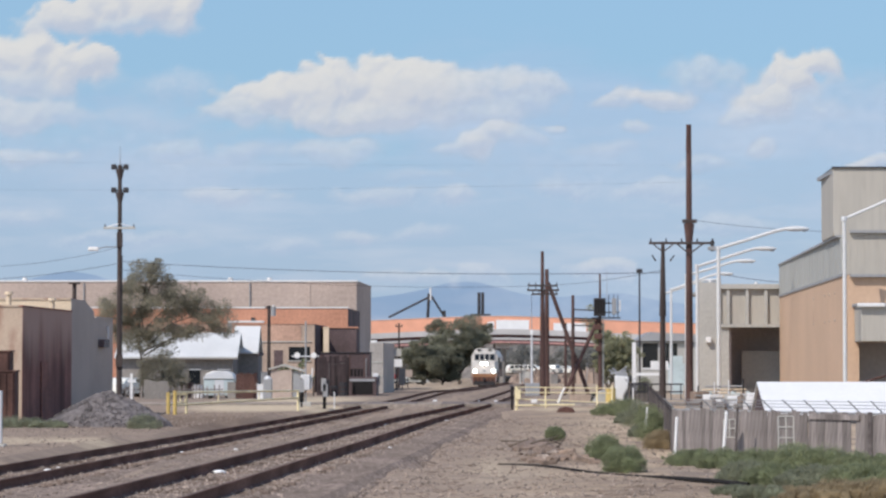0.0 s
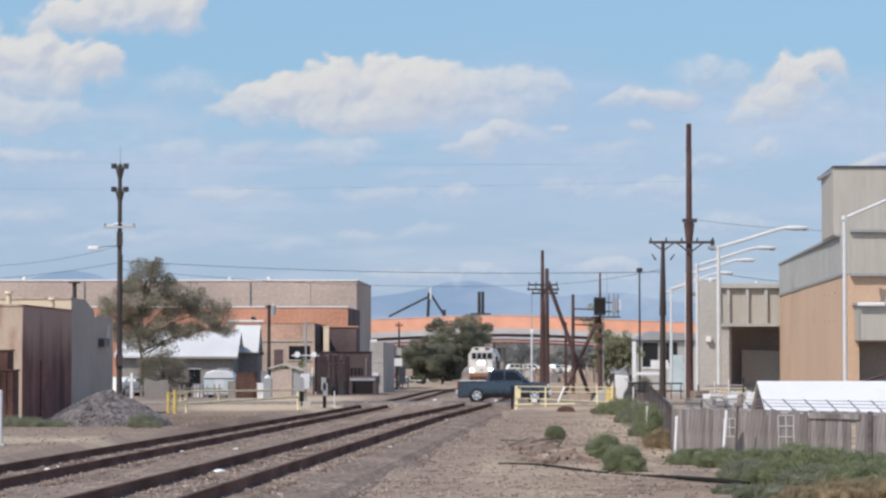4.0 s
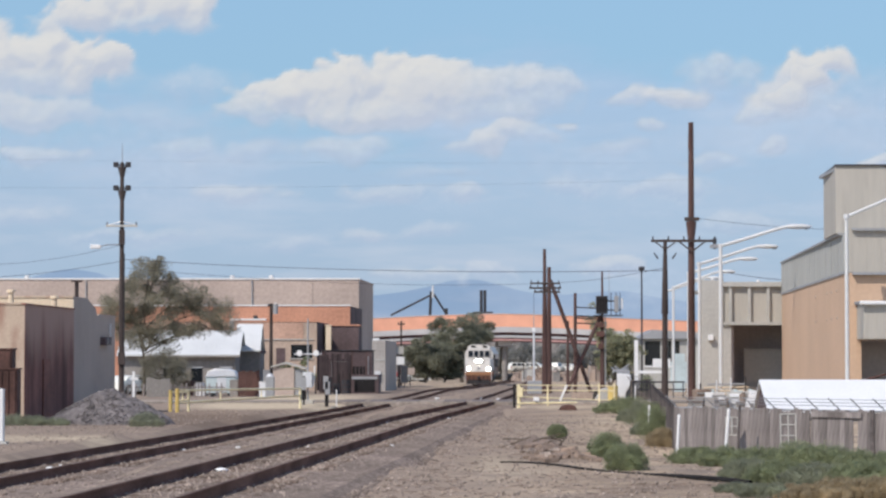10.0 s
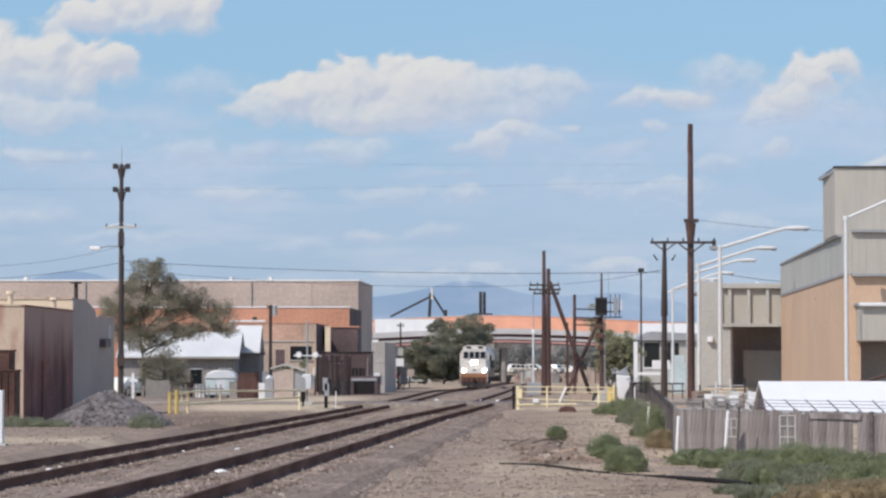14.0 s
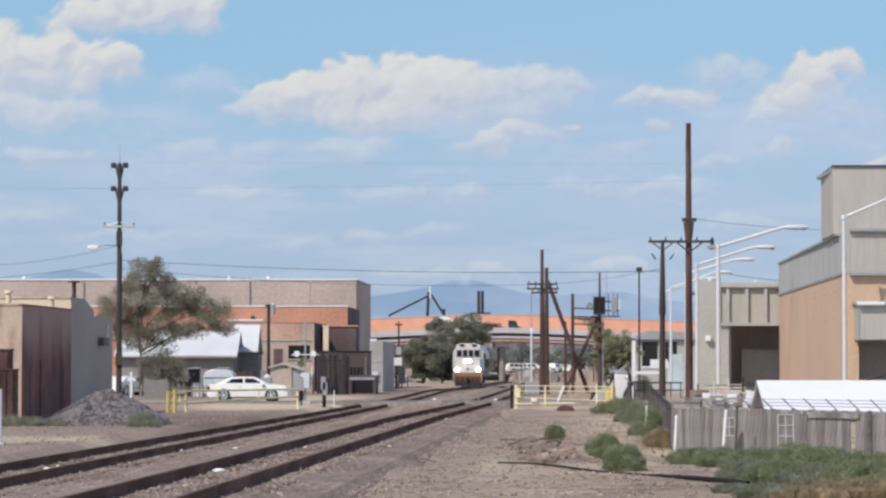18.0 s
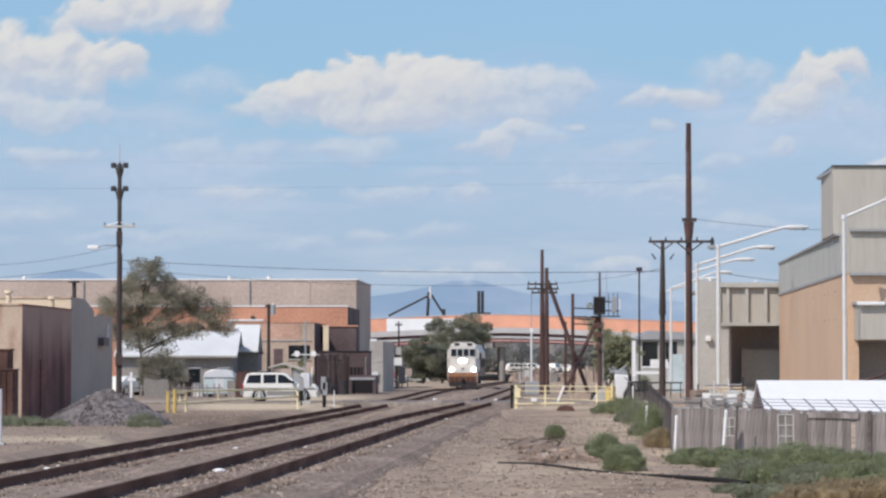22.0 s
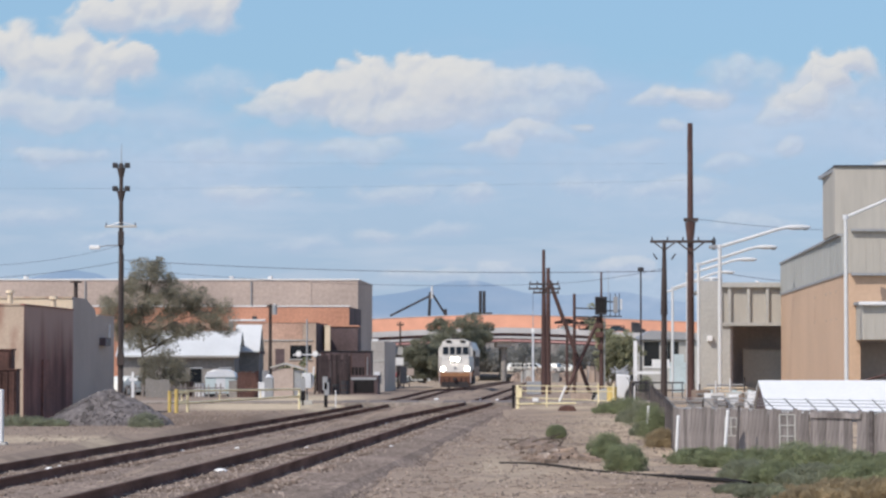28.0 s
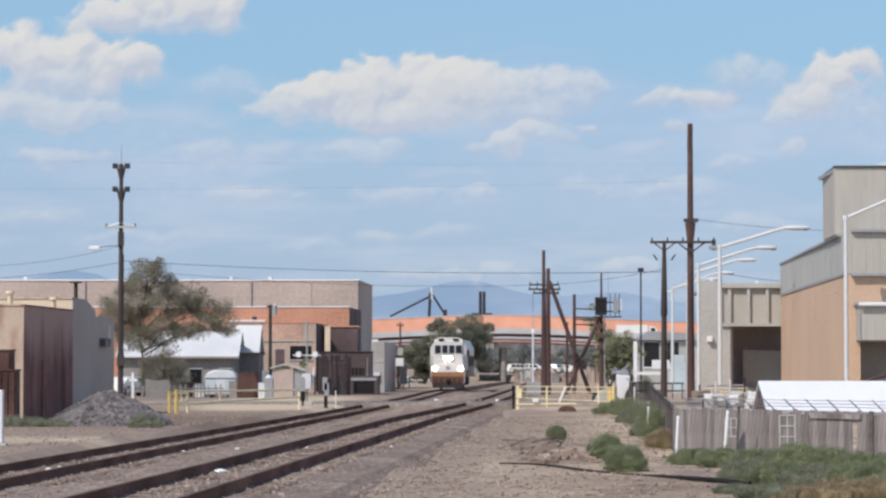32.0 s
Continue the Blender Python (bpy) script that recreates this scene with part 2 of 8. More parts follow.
    "leaf": material("dusty_green_leaf", (0.28, 0.257, 0.188), 0.8, big=(0.5, 0.35), fine=(3, 0.3), bump=0.0),
    "leafdark": material("dark_green_leaf", (0.235, 0.235, 0.168), 0.8, big=(0.4, 0.35), fine=(3, 0.3), bump=0.0),
    # leaf colour paled and greyed to imitate distance haze
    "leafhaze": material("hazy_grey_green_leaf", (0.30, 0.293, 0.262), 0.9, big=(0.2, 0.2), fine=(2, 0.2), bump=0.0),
    "leafmid": material("mid_green_leaf", (0.27, 0.285, 0.165), 0.8, big=(0.4, 0.35), fine=(3, 0.3), bump=0.0),
    "leafolive": material("olive_leaf", (0.36, 0.355, 0.22), 0.8, big=(0.4, 0.35), fine=(3, 0.3), bump=0.0),
    "weed": material("green_weed", (0.275, 0.30, 0.17), 0.85, big=(0.8, 0.3), fine=(4, 0.25), bump=0.0),
    "greyweed": material("grey_green_weed", (0.29, 0.30, 0.205), 0.85, big=(0.8, 0.3), fine=(4, 0.25), bump=0.0),
    "drygrass": material("dry_brown_grass", (0.41, 0.325, 0.2), 0.9, big=(0.8, 0.3), fine=(4, 0.25), bump=0.0),
    "rubber": material("black_rubber", (0.02, 0.02, 0.02), 0.8, big=(1, 0.2), fine=(8, 0.1), bump=0.02),
    "chrome": material("bright_wheel_metal", (0.7, 0.7, 0.7), 0.3, 0.8, big=(1, 0.05), fine=(8, 0.05), bump=0.0),
    "glass": glass("dark_window_glass", (0.012, 0.014, 0.017)),
    "black": material("black_paint", (0.022, 0.02, 0.02), 0.9, big=(1, 0.2), fine=(8, 0.1), bump=0.02, spec=0.1),
    "locowhite": material("locomotive_off_white", (0.52, 0.49, 0.445), 0.45, big=(0.5, 0.06), fine=(5, 0.05), bump=0.02),
    "locored": material("locomotive_red_orange", (0.13, 0.058, 0.036), 0.5, big=(0.5, 0.15), fine=(5, 0.1), bump=0.02),
    "locoorange": material("faded_orange_stripe", (0.30, 0.15, 0.075), 0.5, big=(0.5, 0.15), fine=(5, 0.1), bump=0.02),
    "locodark": material("locomotive_dark_underframe", (0.035, 0.03, 0.03), 0.7, big=(0.5, 0.2), fine=(5, 0.1), bump=0.05),
    "lit": glowing("headlight_glow", (1.0, 0.96, 0.86), 14.0),
    "redlamp": glass("red_lens", (0.35, 0.02, 0.02)),
    "carwhite": material("white_car_paint", (0.78, 0.77, 0.69), 0.3, big=(0.5, 0.02), fine=(5, 0.02), bump=0.0, spec=0.5),
    "carcream": material("cream_car_paint", (0.68, 0.66, 0.60), 0.35, big=(0.5, 0.03), fine=(5, 0.02), bump=0.0, spec=0.5),
    "carbeige": material("grey_beige_lower_paint", (0.22, 0.205, 0.185), 0.45, big=(0.5, 0.05), fine=(5, 0.03), bump=0.0),
    "carblue": material("steel_blue_car_paint", (0.05, 0.068, 0.088), 0.25, 0.45, big=(0.5, 0.05), fine=(5, 0.03), bump=0.0, spec=0.5),
    "carred": material("dull_red_car_paint", (0.30, 0.07, 0.06), 0.35, big=(0.5, 0.05), fine=(5, 0.03), bump=0.0),
    "wire": material("black_wire", (0.035, 0.035, 0.04), 0.7, big=(1, 0.1), fine=(8, 0.1), bump=0.0),
    # blue distance haze is mixed into the ridge's base colour
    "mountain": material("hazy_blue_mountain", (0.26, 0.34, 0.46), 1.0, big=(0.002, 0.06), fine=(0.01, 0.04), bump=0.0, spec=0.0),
    # haze over the far tree line is likewise part of its colour
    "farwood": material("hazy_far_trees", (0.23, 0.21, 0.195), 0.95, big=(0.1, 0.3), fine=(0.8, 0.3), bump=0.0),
    "paper": material("white_litter", (0.8, 0.8, 0.78), 0.8, big=(3, 0.05), fine=(20, 0.05), bump=0.05),
    "debris": material("brown_timber_debris", (0.23, 0.17, 0.13), 0.95, big=(2, 0.3), fine=(12, 0.3), bump=0.3, spread=0.3),
}


def blend_patches(m, layers):
    """Mixes further soils over a ground material where the mesh's own layers say so, broken up by noise."""
    nt = m.node_tree
    bsdf = nt.nodes["Principled BSDF"]
    last = bsdf.inputs["Base Color"].links[0].from_socket
    co = nt.nodes.new("ShaderNodeTexCoord")
    for name, tone, scale in layers:
        n = nt.nodes.new("ShaderNodeTexNoise")
        n.inputs["Scale"].default_value, n.inputs["Detail"].default_value = scale, 8.0
        nt.links.new(co.outputs["Object"], n.inputs["Vector"])
        layer = nt.nodes.new("ShaderNodeAttribute")
        layer.attribute_name = name
        total = nt.nodes.new("ShaderNodeMath")
        total.operation = "ADD"
        nt.links.new(layer.outputs["Fac"], total.inputs[0])
        nt.links.new(n.outputs["Fac"], total.inputs[1])
        edge = nt.nodes.new("ShaderNodeMapRange")
        edge.inputs[1].default_value, edge.inputs[2].default_value, edge.inputs[4].default_value = 0.72, 1.2, 0.88
        nt.links.new(total.outputs[0], edge.inputs[0])
        grit = nt.nodes.new("ShaderNodeTexNoise")
        grit.inputs["Scale"].default_value, grit.inputs["Detail"].default_value = 2.6, 9.0
        grit.inputs["Roughness"].default_value = 0.68
        nt.links.new(co.outputs["Object"], grit.inputs["Vector"])
        tint = nt.nodes.new("ShaderNodeMix")
        tint.data_type = "RGBA"
        tint.inputs[6].default_value = (*[c * 0.35 for c in tone], 1)
        tint.inputs[7].default_value = (*[c * 1.65 for c in tone], 1)
        nt.links.new(grit.outputs["Fac"], tint.inputs[0])
        mix = nt.nodes.new("ShaderNodeMix")
        mix.data_type = "RGBA"
        nt.links.new(edge.outputs[0], mix.inputs[0])
        nt.links.new(last, mix.inputs[6])
        nt.links.new(tint.outputs[2], mix.inputs[7])
        last = mix.outputs[2]
    nt.links.new(last, bsdf.inputs["Base Color"])


blend_patches(M["dirt"], (("gravel", (0.275, 0.217, 0.175), 0.9), ("sand", (0.54, 0.445, 0.32), 0.9), ("soil", (0.195, 0.148, 0.117), 0.9)))
for key in ("leaf", "leafhaze", "leafdark", "leafmid", "leafolive", "weed", "greyweed", "drygrass"):
    foliage(M[key])


# ---- building blocks ----
def part(name, bm, mat, parent=None, label="", m=None):
    mesh = bpy.data.meshes.new(name)
    bm.to_mesh(mesh)
    bm.free()
    mesh.materials.append(M[mat] if isinstance(mat, str) else mat)
    ob = new(name, mesh)
    if parent is not None:
        ob.parent = parent
    if m is not None:
        ob.matrix_basis = m
    if label:
        ob["label"] = label
    return ob


def again(ob, m, parent=None):
    """Another piece on the same mesh."""
    o = new(ob.name.split(".")[0], ob.data)
    o.parent = parent if parent is not None else ob.parent
    o.matrix_basis = m
    return o


def thing(name, m, label, category, group="", kind=""):
    ob = new(name)
    ob.matrix_basis = m
    ob.empty_display_size = 0.3
    return tagged(ob, label, category, group, kind)


def setting(ob, label, category=""):
    return tagged(ob, label, category, kind="structure")


def box(x0, x1, y0, y1, z0, z1, bm=None, bevel=0.0, m=None):
    bm = bm or bmesh.new()
    fresh = bmesh.new()
    vs = bmesh.ops.create_cube(fresh, size=1)["verts"]
    for v in vs:
        v.co = Vector((x0 + (v.co.x + 0.5) * (x1 - x0), y0 + (v.co.y + 0.5) * (y1 - y0), z0 + (v.co.z + 0.5) * (z1 - z0)))
    if bevel:
        bmesh.ops.bevel(fresh, geom=fresh.edges[:], offset=bevel, segments=2, affect="EDGES", profile=0.5)
    merge(bm, fresh, m)
    return bm


def merge(bm, other, m=None):
    if m is not None:
        other.transform(m)
    tmp = bpy.data.meshes.new("tmp")
    other.to_mesh(tmp)
    bm.from_mesh(tmp)
    bpy.data.meshes.remove(tmp)
    other.free()


def tube(a, b, r0, r1=None, seg=10, bm=None, caps=True):
    """A tapered round bar from a to b."""
    bm = bm or bmesh.new()
    a, b = Vector(a), Vector(b)
    r1 = r0 if r1 is None else r1
    fresh = bmesh.new()
    bmesh.ops.create_cone(fresh, cap_ends=caps, segments=seg, radius1=r0, radius2=r1, depth=(b - a).length)
    turn = (b - a).to_track_quat("Z", "Y").to_matrix().to_4x4()
    merge(bm, fresh, Matrix.Translation((a + b) / 2) @ turn)
    return bm


def prism(outline, x0, x1, bm=None, axis="x", bevel=0.0):
    """A side outline (pairs along the two other axes) pushed through from x0 to x1."""
    bm = bm or bmesh.new()
    fresh = bmesh.new()

    def at(u, v, w):
        return (w, u, v) if axis == "x" else (u, w, v) if axis == "y" else (u, v, w)
    one = [fresh.verts.new(at(u, v, x0)) for u, v in outline]
    two = [fresh.verts.new(at(u, v, x1)) for u, v in outline]
    n = len(outline)
    fresh.faces.new(one)
    fresh.faces.new(two[::-1])
    for i in range(n):
        fresh.faces.new((one[i], two[i], two[(i + 1) % n], one[(i + 1) % n])[::-1])
    bmesh.ops.recalc_face_normals(fresh, faces=fresh.faces)
    if bevel:
        bmesh.ops.bevel(fresh, geom=fresh.edges[:], offset=bevel, segments=2, affect="EDGES", profile=0.5)
    merge(bm, fresh)
    return bm


def pipe(points, r, seg=8, bm=None):
    bm = bm or bmesh.new()
    for a, b in zip(points, points[1:]):
        tube(a, b, r, r, seg, bm)
    return bm


# ---- ground, road, tracks ----
def hump(x, y):
    return 0.06 * noise.noise((x * 0.13, y * 0.05, 0.0)) + 0.03 * noise.noise((x * 0.7, y * 0.25, 3.0))


def left_track(y):
    """Centre line of the farther track: straight to the crossing, then a gentle bend."""
    return -3.46 + 0.0405 * (y - 177.8) + (0.000025 * (y - 178) ** 2 if y > 178 else 0.0)


def right_track(y):
    return -4.24 + 0.0488 * (y - 39.4) - (0.00002 * (y - 110) ** 2 if y > 110 else 0.0)


def left_top(y):
    return 0.07 * (1 - min(max((y - 70) / 70, 0), 1)) + 0.2 * math.exp(-((y - 252) / 36) ** 2)


def right_top(y):
    return 0.31 - 0.21 * min(max((y - 105) / 62, 0), 1)


ROAD_NEAR, ROAD_FAR, ROAD_Z = 166.6, 176.6, 0.11


def ground():
    xs = sorted({*np.linspace(-60, 60, 121).round(2), *np.linspace(-2500, 2500, 41).round(1)})
    ys = sorted({*np.linspace(20, 60, 81).round(2), *np.linspace(60, 220, 161).round(2), *np.linspace(220, 600, 77).round(1),
                 -300, -100, -20, 0, 10, 800, 1200, 2000, 3000, 4800})
    verts, faces = [], []
    for y in ys:
        for x in xs:
            z = hump(x, y) if -60 < x < 60 and y < 170 else -0.02
            z -= 0.3 if (abs(x - left_track(y)) < 2.0 or abs(x - right_track(y)) < 2.2) and 0 < y < 700 else 0.0
            verts.append((float(x), float(y), z))
    n = len(xs)
    for j in range(len(ys) - 1):
        for i in range(n - 1):
            faces.append((j * n + i, j * n + i + 1, (j + 1) * n + i + 1, (j + 1) * n + i))
    mesh = bpy.data.meshes.new("ground")
    mesh.from_pydata(verts, [], faces)

    def spot(x, y, cx, cy, rx, ry):
        return math.exp(-((x - cx) / rx) ** 2 - ((y - cy) / ry) ** 2)
    gravel, sand, soil = [], [], []
    for x, y, _ in verts:
        near = min(max(0.0, x - right_track(y)), abs(x - left_track(y)) + 1.5)
        gravel.append(1.0 if left_track(y) < x < right_track(y) else max(0.0, 1.0 - near / 9.5) if 0 < y < 300 else 0.0)
        sand.append(1.0 * spot(x, y, -10.06, 200, 5.0, 24) + 1.3 * spot(x, y, -9.15, 158, 4.0, 14) + 0.6 * spot(x, y, -11.0, 84, 5.0, 5) + 0.5 * spot(x, y, 1.2, 60, 1.2, 12) + 0.45 * spot(x, y, 6.5, 110, 2.2, 22) + 0.6 * spot(x, y, 5.60, 150, 3.0, 9))
        soil.append(0.5 * spot(x, y, -9.53, 118, 5.0, 7) + 0.5 * spot(x, y, -9.5, 112, 8.0, 24) + 0.7 * spot(x, y, 2.8, 67, 1.4, 6) + 0.55 * spot(x, y, -15, 107, 6, 5) + 0.62 * spot(x, y, 4.2, 50, 3.0, 6))
    for name, values in (("gravel", gravel), ("sand", sand), ("soil", soil)):
        mesh.attributes.new(name, "FLOAT", "POINT").data.foreach_set("value", values)
    mesh.materials.append(M["dirt"])
    return setting(new("ground", mesh), "dry tan dirt and gravel ground of the rail yard", "ground")


ground()


def bed_level(x, y):
    """Height of the dirt or of the ballast at a place."""
    z = hump(x, y)
    for line, top in ((left_track, left_top), (right_track, right_top)):
        o = abs(x - line(y))
        if o < 2.4:
            z = top(y) - 0.18 - max(0, o - 1.2) * 0.14
    return z


def strip(name, line, top, half, crown, mat, y0, y1, step, label):
    """A long raised bed that follows a line."""
    verts, faces = [], []
    ys = np.arange(y0, y1 + step, step)
    offs = (-half, -half * 0.72, -half * 0.4, 0.0, half * 0.4, half * 0.72, half)
    lift = (-0.35, -0.06, 0.0, 0.0, 0.0, -0.06, -0.35)
    for y in ys:
        for o, l in zip(offs, lift):
            wob = 0.05 * noise.noise((o * 2.0, y * 0.6, 7.0))
            verts.append((line(y) + o + wob * 2, float(y), top(y) - crown + l * 1.1 + wob))
    n = len(offs)
    for j in range(len(ys) - 1):
        for i in range(n - 1):
            faces.append((j * n + i, j * n + i + 1, (j + 1) * n + i + 1, (j + 1) * n + i))
    mesh = bpy.data.meshes.new(name)
    mesh.from_pydata(verts, [], faces)
    mesh.materials.append(M[mat])
    return setting(new(name, mesh), label, "track bed")


strip("track_bed", left_track, left_top, 2.9, 0.18, "ballast", 20, 640, 1.0, "grey crushed-stone ballast bed under a railway track")
strip("track_bed", right_track, right_top, 2.9, 0.18, "ballast", 20, 640, 1.0, "grey crushed-stone ballast bed under a railway track")

RAIL = ((-0.075, -0.2), (0.075, -0.2), (0.075, -0.18), (0.016, -0.15), (0.016, -0.05), (0.037, -0.038), (0.037, -0.002),
        (-0.037, -0.002), (-0.037, -0.038), (-0.016, -0.05), (-0.016, -0.15), (-0.075, -0.18))


def rail_mesh(line, top, off, y0, y1, step, outline):
    bm = bmesh.new()
    rings = []
    y = y0
    while y < y1 + step * 0.5:
        rings.append([bm.verts.new((line(y) + off + u, y, top(y) + v)) for u, v in outline])
        y += step
    n = len(outline)
    for a, b in zip(rings, rings[1:]):
        for i in range(n):
            bm.faces.new((a[i], a[(i + 1) % n], b[(i + 1) % n], b[i]))
    bm.faces.new(rings[0][::-1])
    bm.faces.new(rings[-1])
    bmesh.ops.recalc_face_normals(bm, faces=bm.faces)
    return bm


def track(line, top, label):
    t = thing("railway_track", pose(0, 0, 0), label, "railway track", "railway tracks")
    for off in (-0.7525, 0.7525):
        r = part("rail", rail_mesh(line, top, off, 20, 620, 4.0, RAIL), "rail", t, "rusty steel rail")
        part("rail_head", rail_mesh(line, top, off, 20, 620, 4.0, ((-0.03, -0.002), (0.03, -0.002), (0.028, 0.001), (-0.028, 0.001))), "rail_top", r, "worn rail head")
    first = None
    y = 36.0
    while y < ROAD_NEAR - 0.5:
        m = pose(line(y) + random.uniform(-0.05, 0.05), y, top(y) - 0.265, 0, 0, random.uniform(-1.5, 1.5))
        if first is None:
            first = part("sleeper", box(-1.3, 1.3, -0.115, 0.115, -0.09, 0.09, bevel=0.012), "sleeper", t, m=m)
        else:
            again(first, m)
        y += 0.54
    far = bmesh.new()
    y = ROAD_FAR + 0.5
    while y < 420:
        far_box = (line(y) - 1.3, line(y) + 1.3, y - 0.115, y + 0.115, top(y) - 0.35, top(y) - 0.185)
        box(*far_box, bm=far)
        y += 0.54
    part("far_sleepers", far, "sleeper", t)["kind"] = "stuff"
    return t


track(left_track, left_top, "rusty railway track on timber sleepers, curving past the crossing")
track(right_track, right_top, "rusty railway track on weathered timber sleepers in raised ballast")


def road():
    bm = bmesh.new()
    box(-400, 400, ROAD_NEAR, ROAD_FAR, -0.2, ROAD_Z - 0.02, bm)
    r = setting(part("road", bm, "asphalt"), "worn grey asphalt street crossing the tracks", "road")
    for line in (left_track, right_track):
        for off, w in ((-1.55, 1.3), (0, 1.2), (1.55, 1.3)):
            c = line(171.6) + off
            part("crossing_panel", box(c - w / 2, c + w / 2, ROAD_NEAR + 0.3, ROAD_FAR - 0.3, -0.1, ROAD_Z + 0.004), "panelroad", r, "worn crossing panel")
    return r


road()


# ---- buildings ----
def wall_prism(x0, y0, x1, y1, z0, z1, thick, inward):
    """A straight upright wall from (x0, y0) to (x1, y1), thickened inward."""
    d = Vector((x1 - x0, y1 - y0, 0)).normalized()
    nrm = Vector((-d.y, d.x, 0)) * thick * inward
    return prism([(x0, y0), (x1, y1), (x1 + nrm.x, y1 + nrm.y), (x0 + nrm.x, y0 + nrm.y)], z0, z1, axis="z")


def rust_building():
    b = thing("stucco_building", pose(-16.45, 116, 0), "single-storey tan stucco building with a rust-stained side wall", "building")
    h = 4.47
    part("front_wall", box(-30, -0.02, 0, 0.3, -0.3, h), "tan", b, "sunlit tan stucco front wall")
    part("side_wall", wall_prism(0, 0, 0.62, 10.4, -0.3, h, 0.3, 1), "drips", b, "side wall of tan plaster running into dark rust")
    part("roof", prism([(-30, 0.32), (-0.34, 0.32), (0.26, 10.3), (-30, 10.3)], h - 0.5, h - 0.3, axis="z"), "greywall", b)
    part("coping", box(-30, 0.02, -0.04, 0.34, h, h + 0.07), "tan", b, "thin wall coping")
    part("side_coping", wall_prism(0.03, -0.05, 0.65, 10.4, h, h + 0.06, 0.36, 1), "rust", b)
    d = part("side_door", wall_prism(0.24, 3.6, 0.32, 4.9, -0.3, 2.35, -0.04, 1), "rust", b, "rusted steel door")
    return b


rust_building()


def grey_building():
    b = thing("parapet_building", pose(-15.92, 127, 0), "grey and cream stucco building with a stepped parapet", "building")
    h = 5.05
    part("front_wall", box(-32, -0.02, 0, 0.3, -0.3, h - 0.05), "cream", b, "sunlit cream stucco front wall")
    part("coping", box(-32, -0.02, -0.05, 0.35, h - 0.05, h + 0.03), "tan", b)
    # greyer than the cream front: this side's shade sits in its colour
    part("side_wall", wall_prism(0, 0, 0.62, 10.4, -0.3, 4.33, 0.3, 1), "greywall", b, "smooth side wall with its shade put into a grey colour")
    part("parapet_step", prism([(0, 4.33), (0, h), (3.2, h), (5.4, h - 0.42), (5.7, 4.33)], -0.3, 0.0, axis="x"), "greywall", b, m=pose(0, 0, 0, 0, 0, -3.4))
    part("roof", prism([(-32, 0.32), (-0.34, 0.32), (0.26, 10.3), (-32, 10.3)], 3.7, 3.9, axis="z"), "greywall", b)
    part("roof_coping", wall_prism(0.38, 5.9, 0.66, 10.4, 4.33, 4.40, 0.36, 1), "greywall", b)
    ac = part("window_cooler", box(0, 0.4, -0.75, 0.75, -0.18, 0.18, bevel=0.03), "darkwall", b, "dark grey window air cooler", m=pose(0.3, 7.3, 3.2, 0, 0, -3.4))
    for k in range(4):
        part("slat", box(0.4, 0.415, -0.65, 0.65, -0.15 + k * 0.08, -0.12 + k * 0.08), "dullgalv", ac)
    part("downpipe", tube((0.62, 8.4, 3.4), (0.62, 8.4, 4.0), 0.05), "white", b)
    part("conduit", tube((0.0, 1.0, h), (0.0, 1.0, h + 0.65), 0.09), "wood", b, "brown roof vent pipe")
    part("conduit_cap", tube((0.0, 1.0, h + 0.65), (0.0, 1.0, h + 0.72), 0.25), "wood", b)
    return b


grey_building()


def roof_vent(x, y, z, top):
    v = thing("roof_vent", pose(x, y, z), "cream metal roof vent pipe with a round cap", "vent", "roof vents")
    part("pipe", tube((0, 0, 0), (0, 0, top), 0.11), "cream", v)
    part("cap", tube((0, 0, top), (0, 0, top + 0.12), 0.19, 0.16), "cream", v)


roof_vent(-17.73, 121, 4.17, 0.90)
roof_vent(-16.22, 123, 4.17, 0.70)


def long_building():
    y = 300
    b = thing("brick_warehouse", pose(-8.75, y, 0), "long tall pale-brick warehouse with a white parapet cap", "warehouse")
    h = 10.92
    part("front_wall", box(-60, -0.02, 0, 0.4, -0.2, h), "bigtan", b, "sunlit pale brick wall")
    part("side_wall", wall_prism(0, 0, 0.97, 20, -0.2, h, 0.4, 1), "bigtan", b, "shaded side wall")
    part("rear_wall", box(-60, 0.9, 20, 20.4, -0.2, h), "bigtan", b)
    part("roof", prism([(-60, 0.42), (-0.45, 0.42), (0.5, 19.9), (-60, 19.9)], h - 0.6, h - 0.4, axis="z"), "greywall", b)
    part("parapet_cap", box(-60, 0.1, -0.1, 0.5, h, h + 0.14), "white", b, "white metal parapet cap")
    part("side_cap", wall_prism(0.05, -0.1, 1.02, 20, h, h + 0.1, 0.5, 1), "bigtan", b)
    for x, z in ((-10.8, 7.9), (-27.6, 8.2)):
        part("downpipe", tube((x, -0.12, h - 0.1), (x, -0.12, z), 0.07), "dullgalv", b, "galvanised downpipe")
        part("outlet", box(x - 0.2, x + 0.2, -0.3, 0, z - 0.35, z, bevel=0.02), "white", b)
    for x in (-34, -22, -13, -9):
        part("roof_fan", tube((x, 3, h - 0.4), (x, 3, h + 0.5), 0.3, 0.25), "white", b, "white roof fan")
    part("pilaster", box(-5.0, -4.7, -0.06, 0, 0, h), "bigtan", b)
    return b


long_building()


